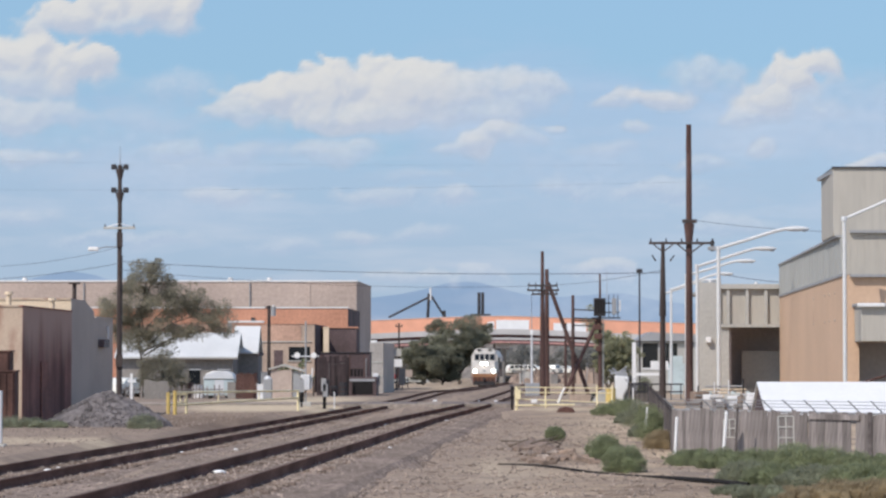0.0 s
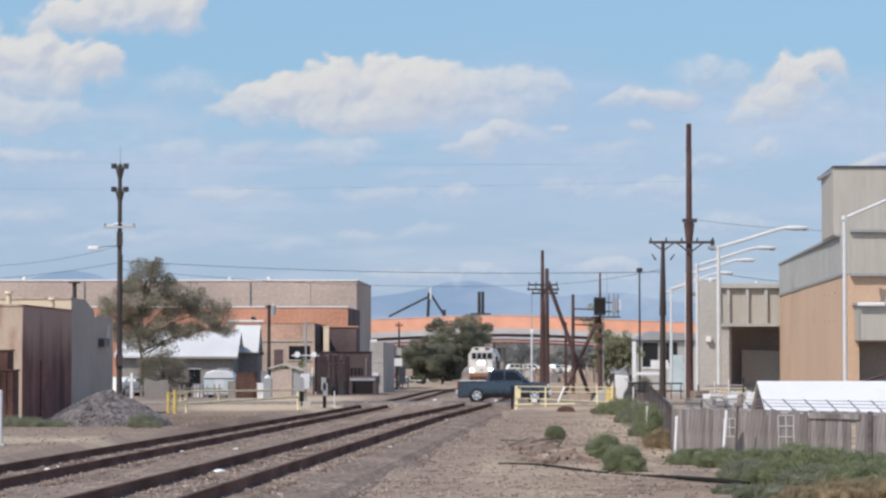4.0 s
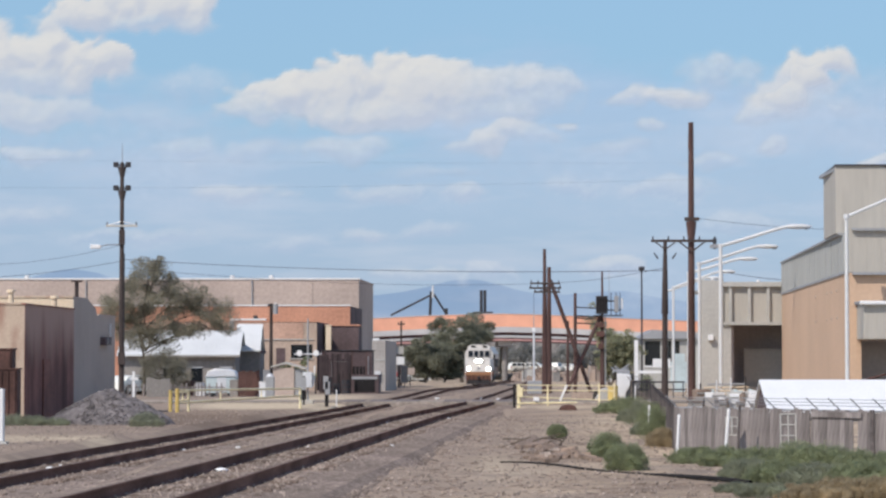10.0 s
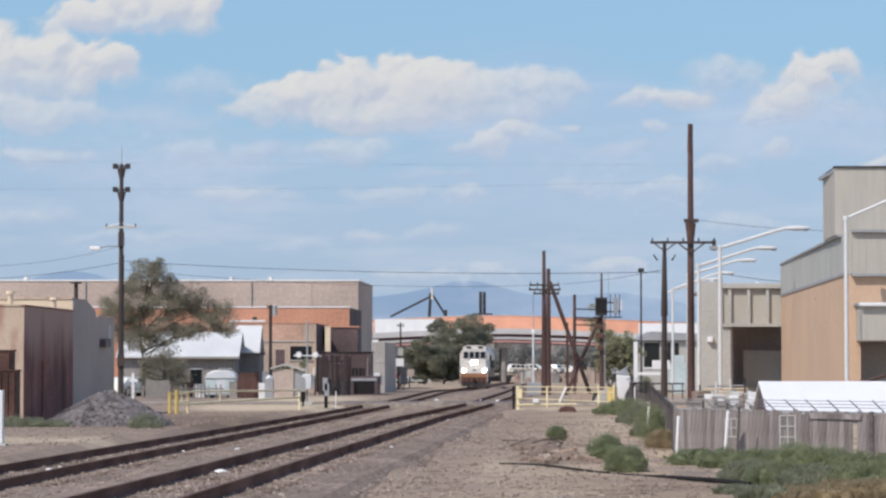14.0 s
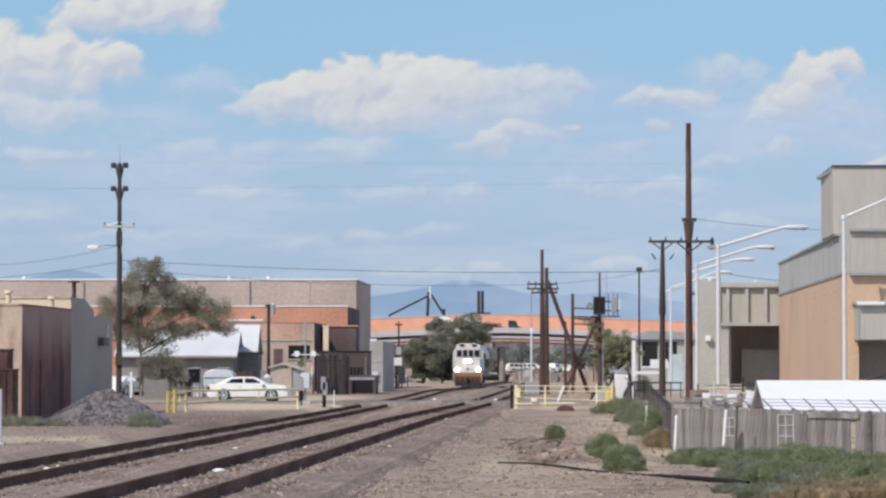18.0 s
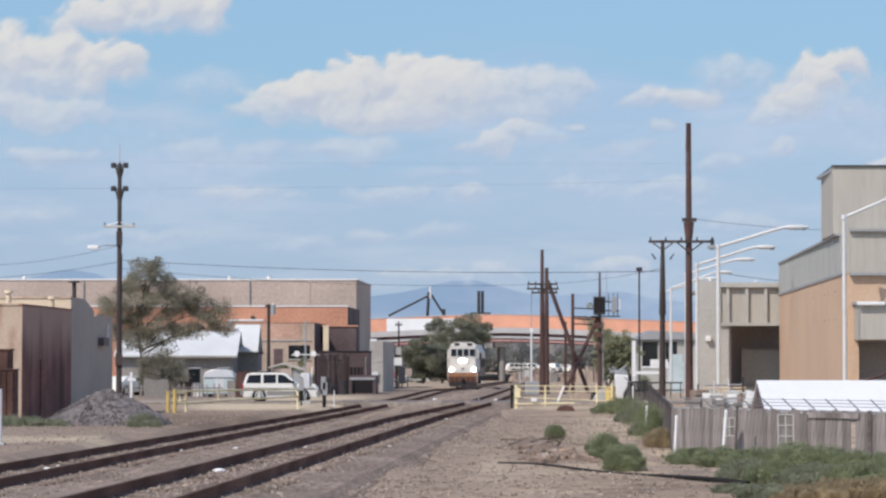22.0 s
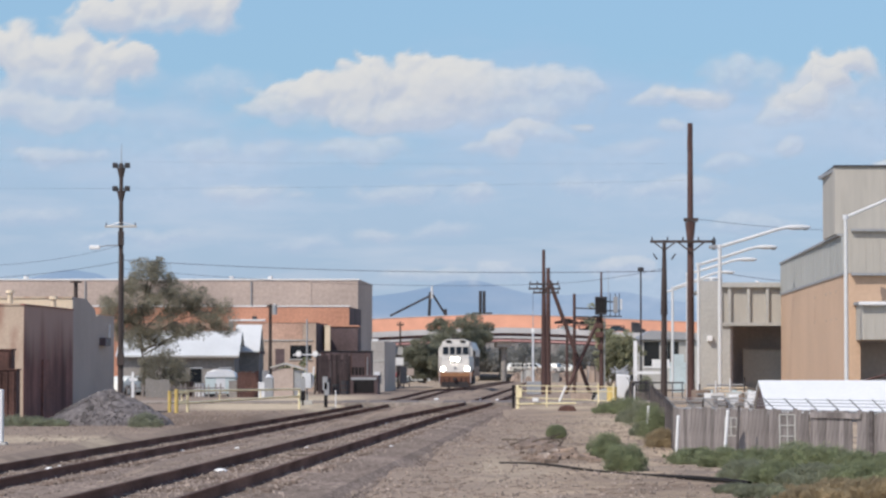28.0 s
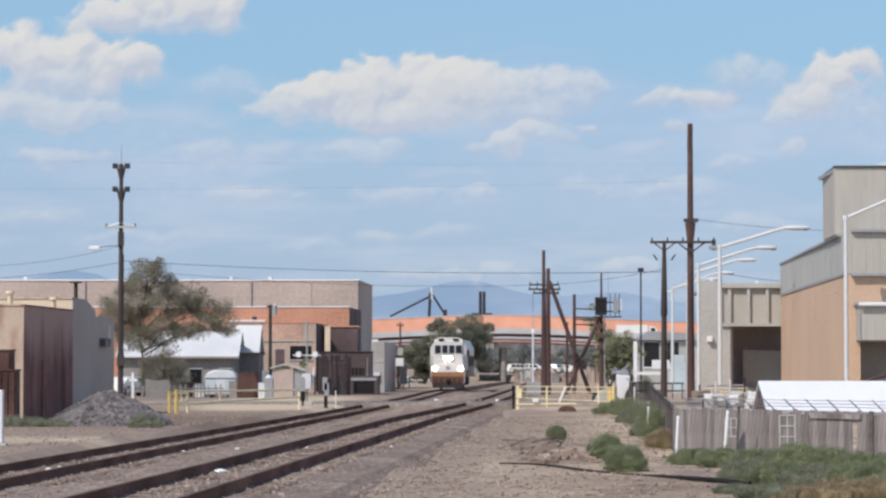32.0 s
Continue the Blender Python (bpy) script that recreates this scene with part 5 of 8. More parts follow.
tree(-0.2, 404, 5.9, 5.4, "leafdark", "dark shrubby tree by the tracks", 23, 0.2, 90, 850, 0.095, 0.05, puff=(0.1, 0.2))
tree(15.3, 258, 7.6, 3.9, "leafolive", "feathery green roadside tree behind old poles", 31, 0.12, 150, 110, 0.09, 0.12, puff=(0.07, 0.15))
tree(14.44, 256, 4.49, 3.0, "leafolive", "small green tree behind old poles", 32, 0.1, 70, 90, 0.09, 0.06, puff=(0.07, 0.15))
for px, y, top, wide, seed in ((868, 560, 618, 8, 61), (905, 575, 612, 9, 62), (938, 590, 616, 9, 63), (985, 570, 614, 10, 64), (1030, 585, 611, 10, 65), (1075, 575, 613, 9, 66), (735, 560, 622, 9, 67), (700, 570, 618, 10, 68)):
    tree((px - 784) * y / 5246, y, 2 + (655 - top) * y / 5246, wide, "leafhaze", "grey-green tree beyond the overpass, distance haze in its colour", seed, 0.25, 40, 260, 0.24, 0.1, puff=(0.14, 0.24))
tree(-11.27, 224, 2.85, 2.4, "leafmid", "small green shrub behind the signal hut", 33, 0.06, 40, 90, 0.1, 0.08)


def bush(x, y, w, h, mat, label, seed, count=11000, deep=None, z=0.0, size=0.026, category="weed", name="weed_clump"):
    """A rounded clump of fine leaves and stems, fuller in the middle, with stray shoots."""
    rng = random.Random(seed)
    np.random.seed(seed)
    deep = deep or w
    spots = []
    n = 60
    for k in range(n):
        a, r = rng.uniform(0, math.tau), math.sqrt(rng.random())
        u, v = math.cos(a) * r, math.sin(a) * r
        top = 1.22 * h * math.sqrt(max(0.05, 1 - 0.92 * r * r)) * rng.uniform(0.85, 1.03)
        for lev in (0.25, 0.6, 0.85):
            spots.append((Vector((u * w * 0.42, v * deep * 0.42, top * lev)), h * rng.uniform(0.16, 0.42), int(1.5 * count / n / 3)))
    for k in range(14):
        a = rng.uniform(0, math.tau)
        spots.append((Vector((math.cos(a) * w * 0.48, math.sin(a) * deep * 0.48, h * rng.uniform(0.05, 0.6))), h * 0.12, int(count / 120) + 2))
    mesh = leaf_mesh(name, spots, size * (1.7 if mat == "drygrass" else 1.35), 0.07 if mat == "drygrass" else 0.09, 0.9)
    mesh.materials.append(M[mat])
    ob = new(name, mesh)
    ob.location = (x, y, z)
    return tagged(ob, label, category, "weeds along the fence")


def weeds():
    green, dry = "bushy green weed growing on bare dirt", "low dry brown grass tuft"
    for i, (x, y, w, h, mat) in enumerate((
            (3.58, 66, 0.85, 0.5, "weed"),
            (3.49, 57.4, 0.82, 0.5, "weed"),
            (6.02, 84, 1.0, 0.8, "weed"),
            (6.70, 96, 1.2, 0.8, "weed"),
            (6.86, 104, 1.2, 0.8, "greyweed"),
            (7.64, 120, 1.3, 0.8, "weed"),
            (7.19, 132, 1.3, 0.45, "weed"),
            (8.22, 140, 1.2, 0.55, "weed"),
            (5.44, 74, 0.9, 0.45, "drygrass"),
            (6.73, 110, 0.8, 0.4, "greyweed"),
            (5.84, 88, 0.7, 0.35, "greyweed"),
            )):
        bush(x, y, w, h, mat, green if mat != "drygrass" else dry, 50 + i)
    for i, (x, y, w, h, mat) in enumerate((
            (5.21, 62, 1.3, 0.31, "weed"),
            (5.67, 60, 1.3, 0.36, "weed"),
            (6.14, 58, 1.5, 0.39, "weed"),
            (6.69, 57, 1.5, 0.53, "weed"),
            (7.36, 57, 1.4, 0.47, "weed"),
            (7.96, 56, 1.5, 0.42, "weed"),
            (8.55, 55, 1.6, 0.42, "weed"),
            (5.41, 53, 1.2, 0.34, "greyweed"),
            (5.74, 51, 1.4, 0.36, "weed"),
            (6.25, 50, 1.5, 0.36, "greyweed"),
            (6.94, 49.5, 1.6, 0.38, "weed"),
            (5.46, 46.5, 1.3, 0.15, "drygrass"),
            (5.58, 44.6, 1.3, 0.18, "drygrass"),
            (6.03, 45.5, 1.2, 0.27, "drygrass"),
            (6.53, 45, 1.3, 0.3, "drygrass"),
            (4.96, 46, 1.0, 0.18, "greyweed"),
            (4.67, 47.5, 0.8, 0.14, "greyweed"),
            )):
        bush(x, y, w, h, mat, "spreading green weeds along the old fence" if mat != "drygrass" else "dry brown grass in front of green weeds", 80 + i, 15000)
    for i, (x, y, w, h) in enumerate((
            (-14.90, 103, 1.6, 0.36),
            (-14.07, 102, 1.3, 0.3),
            (-13.39, 102, 1.2, 0.26),
            (-10.08, 100, 1.25, 0.46),
            )):
        bush(x, y, w, h, "greyweed", "low green weed patch beside the gravel heap", 120 + i, 8000)


weeds()


def tumbleweed(x, y, r):
    """A round ball of fine twigs and leaves resting on the dirt."""
    np.random.seed(31)
    spots = [(Vector((0, 0, r)), r, 9000), (Vector((0.05, -0.05, r * 0.9)), r * 0.85, 5000)]
    mesh = leaf_mesh("tumbleweed", spots, 0.034, 0.08, 0.5)
    mesh.materials.append(M["weed"])
    ob = new("tumbleweed", mesh)
    ob.location = (x, y, -0.02)
    return tagged(ob, "round dark green tumbleweed on bare dirt", "weed", "weeds along the fence")


tumbleweed(3.02, 80.3, 0.29)


# ---- fence and yard on the far side of the dirt strip ----
def slat_fence(name, x0, y0, x1, y1, h0, h1, label, step=0.155, mat="fence", z0=0.0, metal="dullgalv", every=1.5):
    f = thing(name, pose(x0, y0, 0), label, "fence")
    d = Vector((x1 - x0, y1 - y0, 0))
    n = int(d.length / step)
    ang = math.degrees(math.atan2(d.y, d.x))
    rng = random.Random(int(abs(x0 * 10) + y0))
    kinds = [part("slat", box(-0.072, 0.072, -0.01, 0.01, 0, 1, bevel=0.004), mat, f, m=pose(0, 0, 0))]
    kinds[0].matrix_basis = Matrix.Translation((0, 0, z0)) @ Matrix.Rotation(radians(ang), 4, "Z") @ Matrix.Diagonal((1, 1, h0, 1))
    for i in range(1, n):
        u = i / n
        if rng.random() < 0.02:
            continue
        h = h0 + (h1 - h0) * u + rng.uniform(-0.05, 0.03)
        m = Matrix.Translation((d.x * u, d.y * u, z0 + rng.uniform(-0.02, 0.02))) @ Matrix.Rotation(radians(ang + rng.uniform(-4, 4)), 4, "Z") @ Matrix.Rotation(radians(rng.uniform(-2.0, 2.0)), 4, "Y") @ Matrix.Diagonal((rng.uniform(1.0, 1.25), 1, h, 1))
        again(kinds[0], m, f)
    for k in range(int(d.length / every) + 1):
        u = min(k * every / d.length, 1)
        h = h0 + (h1 - h0) * u
        part("post", tube((d.x * u, d.y * u + 0.06, -0.2), (d.x * u, d.y * u + 0.06, h + 0.03), 0.035), metal, f, "galvanised fence post")
        part("barb_arm", tube((d.x * u, d.y * u + 0.06, h + 0.03), (d.x * u - 0.24, d.y * u + 0.02, h + 0.26), 0.014), metal, f)
    part("top_rail", tube((0, 0.06, h0 - 0.02), (d.x, d.y + 0.06, h1 - 0.02), 0.025), metal, f)
    for k in range(3):
        part("strand", tube((-0.07 * k - 0.06, 0.04, h0 + 0.09 + 0.07 * k), (d.x - 0.07 * k - 0.06, d.y + 0.04, h1 + 0.09 + 0.07 * k), 0.008, None, 5), metal, f, "barbed wire strand")
    return f


front_fence = slat_fence("slatted_fence", 5.44, 70, 9.88, 62, 1.08, 1.08, "weathered grey slatted chain-link fence with barbed wire", every=0.8)
part("patch_board", prism([(2.62, -4.77), (3.5, -6.36), (3.47, -6.38), (2.59, -4.79)], 0.92, 1.04, axis="z"), "fence", front_fence, "horizontal patch board")
part("wide_post", box(3.62, 3.7, -6.75, -6.65, -0.2, 1.1, bevel=0.01), "fencedark", front_fence, "dark square post")
slat_fence("slatted_fence", 5.44, 70.2, 8.60, 124, 1.08, 1.3, "weathered grey slatted fence running back toward the street", 0.2, "fencedark", 0.0, "fencedark", 6.0)
slat_fence("slatted_fence", 11.19, 179, 12.62, 181, 1.2, 1.3, "dark slatted fence beyond the street", 0.24, "fencedark", 0.0, "fencedark", 6.0)


def marker_post(x, y, z0, z1, tilt=0.0, label="white plastic marker post"):
    p = thing("marker_post", pose(x, y, z0, 0, tilt, 0), label, "post", "white marker posts")
    part("post", tube((0, 0, -0.1), (0, 0, z1 - z0), 0.034, 0.034, 10), "white", p)
    part("cap", tube((0, 0, z1 - z0), (0, 0, z1 - z0 + 0.05), 0.042, 0.025, 10), "white", p)


marker_post(5.85, 62, 0.22, 1.09, 4.5)
marker_post(5.16, 66, 0.18, 0.91, 3.0)
marker_post(6.16, 90, 0.25, 0.82, 3.0)
marker_post(10.12, 158, 0, 1.00, 0.0)
marker_post(-5.93, 162, 0, 0.75, 0.0, "short cream bollard by the crossing")


def white_post():
    p = thing("concrete_post", pose(-11.73, 78, 0), "thick white concrete post with a worn base", "post")
    part("post", box(-0.13, 0.14, -0.13, 0.13, 0.06, 1.45, bevel=0.03), "white", p, "white painted shaft")
    part("base", box(-0.22, 0.24, -0.22, 0.22, -0.1, 0.06, bevel=0.03), "concrete", p, "bare concrete base")


white_post()


def window_panel(x, y, z, rows, cols, w, h):
    """Old white window sash leaning on the fence."""
    t = thing("window_sash", pose(x, y, z, -6, 0, 0), "old white window sash leaning on the fence", "window sash")
    part("glass", box(0, w, 0.01, 0.02, 0, h), "fence", t)
    for r in range(rows + 1):
        part("bar", box(0, w, -0.01, 0.03, h * r / rows - 0.015, h * r / rows + 0.012), "concrete", t)
    for c in range(cols + 1):
        part("bar", box(w * c / cols - 0.015, w * c / cols + 0.015, -0.012, 0.028, 0, h), "concrete", t)


window_panel(7.28, 64.4, 0.3, 3, 2, 0.33, 0.7)
window_panel(6.36, 67.2, 0.48, 2, 2, 0.26, 0.4)
p = thing("steel_post", pose(6.53, 66.4, 0), "dark brown steel post leaning on the fence", "post")
part("post", tube((0, 0, -0.1), (0.07, 0.1, 1.16), 0.035, 0.03, 8), "fencedark", p)


# ---- crossing furniture ----
def swing_gate(x, y, w, dy, h, flip, label):
    """Yellow tube gate on posts."""
    g = thing("barrier_gate", pose(x, y, 0), label, "gate", "yellow tube gates")
    s = flip
    part("hinge_post", tube((0, 0, -0.3), (0, 0, h + 0.02), 0.085, 0.085, 12), "yellow", g, "bright yellow hinge post")
    part("latch_post", tube((s * w, dy, -0.3), (s * w, dy, h - 0.05), 0.06, 0.06, 12), "paleyellow", g, "faded latch post")
    fr = part("gate_frame", pipe([(0, 0, h - 0.06), (s * w, dy, h - 0.08), (s * w, dy, h - 0.42), (0, 0, 0.42 * h)], 0.045), "paleyellow", g, "faded yellow tube frame")
    for u in (0.33, 0.66):
        zlow = 0.42 * h + (h - 0.42 - 0.42 * h) * u
        part("upright", tube((s * w * u, dy * u, zlow), (s * w * u, dy * u, h - 0.07), 0.03), "paleyellow", fr)
    return g


swing_gate(-11.83, 131, 4.75, 14, 1.06, 1, "long faded yellow tube gate beside the gravel heap")
swing_gate(-12.59, 136, 0.7, 1.5, 0.95, 1, "short yellow tube barrier behind the long gate")


def right_gate():
    g = thing("barrier_gate", pose(3.77, 152, 0), "faded yellow tube gate with several rails beside the track", "gate", "yellow tube gates")
    w = 4.98
    part("hinge_post", tube((0, 0, -0.2), (0, 0, 1.15), 0.09, 0.09, 12), "paleyellow", g, "faded yellow post")
    part("reflector_board", box(-0.3, -0.16, -0.05, 0.05, -0.05, 1.15, bevel=0.01), "black", g, "dark wooden board")
    part("sign_plate", box(-0.1, 0.2, -0.13, -0.1, 0.5, 1.0, bevel=0.02), "paleyellow", g, "faded yellow plate")
    for z0, z1 in ((1.12, 1.05), (0.85, 0.8), (0.52, 0.3)):
        part("rail", tube((0, 0, z0), (w, 1.5, z1), 0.026), "paleyellow", g, "faded yellow rail")
    part("low_rail", tube((-0.1, -0.1, 0.18), (w * 0.6, 0.4, 0.22), 0.045), "paleyellow", g)
    for u in (0.3, 0.84, 1.0):
        part("upright", tube((w * u, 1.5 * u, -0.1), (w * u, 1.5 * u, 1.2 if u > 0.5 else 1.08), 0.045), "paleyellow", g)
    part("diagonal", tube((w * 0.43, 0.65, 0.3), (w * 0.5, 0.75, 1.1), 0.06), "white", g, "pale diagonal brace")
    part("counterweight", box(w * 0.15, w * 0.21, -0.15, 0.1, 0.3, 0.5, bevel=0.02), "white", g)


right_gate()


def drum_and_tarp():
    t = thing("plastic_drum", pose(10.06, 178.4, 0), "dented yellow plastic drum beyond the street", "drum")
    part("body", tube((0, 0, -0.05), (0.03, 0, 0.85), 0.3, 0.3, 16), "yellow", t)
    part("rim", tube((0.03, 0, 0.85), (0.03, 0, 0.9), 0.32, 0.32, 16), "yellow", t)
    bm = prism([(-0.72, 0), (-0.3, 0.75), (0.1, 0.82), (0.3, 0)], -0.35, 0.35, axis="y", bevel=0.06)
    tagged(part("sand_pile", bm, "concrete", m=pose(9.71, 179.4, -0.02)), "pale pile of sand against the drum", "sand pile")
    bm = prism([(-0.2, -0.1), (-0.38, 0.4), (-0.46, 1.68), (0.38, 1.62), (0.42, 1.05), (0.1, 0.5), (0.02, -0.1)], -0.25, 0.25, axis="y", bevel=0.07)
    tagged(part("tarpaulin", bm, "white", m=pose(10.87, 180, -0.02)), "white tarpaulin draped over a stack beyond the street", "tarpaulin")
    w = thing("scrap_bundle", pose(10.87, 180.6, 0), "grey metal scrap bundle behind the tarpaulin", "scrap metal")
    for k, (x0, z0, x1, z1) in enumerate(((-0.7, 1.75, 0.3, 1.95), (-0.55, 2.1, -0.1, 1.7), (-0.2, 1.8, 0.35, 2.2), (-0.75, 2.0, -0.35, 1.75))):
        part("strip", tube((x0, 0.1 * k, z0), (x1, 0.1 * k, z1), 0.07, 0.05, 6), "dullgalv", w)
    part("stack", box(-0.4, 0.36, -0.1, 0.5, -0.05, 1.85, bevel=0.05), "dullgalv", w)
    bm = prism([(-0.42, 0), (-0.3, 0.22), (0.0, 0.3), (0.35, 0.24), (0.48, 0)], -0.3, 0.3, axis="y", bevel=0.06)
    tagged(part("timber_stub", bm, "darkred", m=pose(5.76, 140, -0.02)), "rusty brown lump of scrap on the dirt", "scrap")
    h = thing("tyre_stack", pose(9.26, 180, 0), "stack of old black tyres beyond the street", "tyres")
    for k in range(3):
        part("tyre", tube((0.04 * k, 0, 0.2 * k), (0.04 * k, 0, 0.2 * k + 0.18), 0.34, 0.34, 16), "rubber", h)
    h = thing("brick_stack", pose(8.32, 180.5, 0), "low stack of weathered brown bricks beyond the street", "bricks")
    for r in range(3):
        for k in range(5):
            part("brick", box(-0.62 + 0.25 * k, -0.4 + 0.25 * k, -0.1, 0.1, 0.17 * r, 0.16 + 0.17 * r), "brown", h)


drum_and_tarp()


def crossing_signal():
    y = 162
    s = thing("crossing_signal", pose(-7.50, y, 0), "railway crossing signal mast with paired lamps", "crossing signal")
    part("mast", tube((0, 0, 0), (0, 0, 4.68), 0.055, 0.045, 12), "dullgalv", s)
    part("base", box(-0.3, 0.3, -0.3, 0.3, 0, 0.25, bevel=0.03), "concrete", s)
    b = part("lamp_bar", tube((-0.75, -0.05, 2.74), (0.75, -0.05, 2.74), 0.04), "galv", s)
    for x in (-0.45, 0.45):
        d = part("target", tube((x, -0.12, 2.74), (x, -0.06, 2.74), 0.15, 0.15, 18), "dullgalv", b, "grey back of a round target")
        part("lens", tube((x, -0.17, 2.74), (x, -0.12, 2.74), 0.1, 0.1, 14), "black", d)
        part("hood", tube((x, -0.3, 2.80), (x, -0.12, 2.80), 0.16, 0.16, 12), "white", d)
    part("gate_box", box(-0.25, 0.25, -0.3, 0.3, 0.9, 1.75, bevel=0.04), "galv", s, "grey gate motor box")
    part("gate_arm", tube((0.3, 0, 1.0), (0.38, 0, 2.1), 0.05, 0.04), "white", s, "white raised gate arm")
    part("counterweight", box(-0.35, -0.1, -0.15, 0.15, 0.25, 0.9, bevel=0.04), "black", s)
    for px, z in ((534, 1.55), (573, 1.6), (576, 1.3)):
        p = thing("sign_post", pose((px - 784) * 160 / 5246, 160, 0), "dark post with the back of a small sign", "sign post", "sign posts")
        part("post", box(-0.05, 0.05, -0.05, 0.05, -0.1, z), "black", p)
        part("plate", box(-0.13, 0.13, -0.08, -0.05, z - 0.75, z - 0.05, bevel=0.01), "dullgalv", p)
    h = thing("signal_hut", pose(-10.82, 205, 0), "small tan equipment hut with a shallow pale roof", "hut")
    w, e = 1.09, 2.00
    part("front_wall", box(-w, w * 0.35, 0, 2.6, -0.1, e), "bigtan", h, "tan hut wall")
    part("side_wall", box(w * 0.35 + 0.01, w * 0.95, 0.15, 2.6, -0.1, e - 0.1), "concrete", h, "pale hut wall")
    part("roof", prism([(-w - 0.15, e), (-w * 0.2, 2.27), (w * 1.1, e - 0.12), (w * 1.1, e - 0.02), (-w * 0.2, 2.39), (-w - 0.15, e + 0.1)], -0.2, 2.8, axis="y"), "concrete", h, "shallow pale roof")
    part("door", box(w * 0.42, w * 0.8, 0.1, 0.15, 0.0, 1.9), "dullgalv", h, "grey door")
    c = thing("relay_cabinet", pose(-11.81, 200, 0), "grey metal relay cabinet", "cabinet")
    part("body", box(-0.3, 0.3, -0.25, 0.25, 0, 1.4, bevel=0.04), "dullgalv", c)
    part("door", box(-0.24, 0.24, -0.28, -0.25, 0.15, 1.3), "dullgalv", c)
    part("dome", tube((0, 0, 1.4), (0, 0, 1.6), 0.28, 0.12, 14), "galv", c)


crossing_signal()


def camper():
    c = thing("camper_trailer", pose(-15.70, 208, 0), "pale teal camper trailer with a rounded silver top", "camper")
    w = 1.07
    part("body", box(-w, w, 0, 2.2, 0.2, 1.35, bevel=0.06), "teal", c, "pale teal lower body")
    part("top", prism([(-w * 1.05, 1.35), (-w * 0.85, 1.75), (-w * 0.4, 1.93), (w * 0.45, 1.93), (w * 0.9, 1.72), (w * 1.05, 1.35)], -0.1, 2.3, axis="y", bevel=0.05), "galv", c, "rounded silver top")
    part("door", box(-0.3, 0.35, -0.03, 0, 0.3, 1.3), "galv", c)
    for x in (-w * 0.6, w * 0.6):
        part("wheel", tube((x, 0.1, 0.2), (x, 0.35, 0.2), 0.22, 0.22, 14), "rubber", c)
    f = thing("board_fence", pose(-13.62, 206, 0), "dark red board fence section", "fence")
    for k in range(9):
        part("board", box(-0.75 + k * 0.165, -0.6 + k * 0.165, -0.02, 0.02, 0, 1.72 + 0.05 * (k % 3)), "darkred", f)
    part("rail", box(-0.75, 0.75, 0.02, 0.06, 1.2, 1.3), "darkred", f)
    for k, (px, hh) in enumerate(((262, 1.3), (276, 1.2), (290, 1.25))):
        b = thing("board_fence", pose((px - 784) * 204 / 5246, 204, 0), "grey upright board fence section", "fence")
        for j in range(4):
            part("board", box(-0.26 + j * 0.14, -0.14 + j * 0.14, -0.02, 0.02, 0, hh), "housegrey", b)
    s = thing("sign_cross", pose(-21.21, 202, 0), "white post with a short cross board", "sign")
    part("post", box(-0.08, 0.08, -0.05, 0.05, 0, 1.75), "white", s)
    part("board", box(-0.25, 0.32, -0.08, -0.05, 1.15, 1.35), "white", s)


camper()


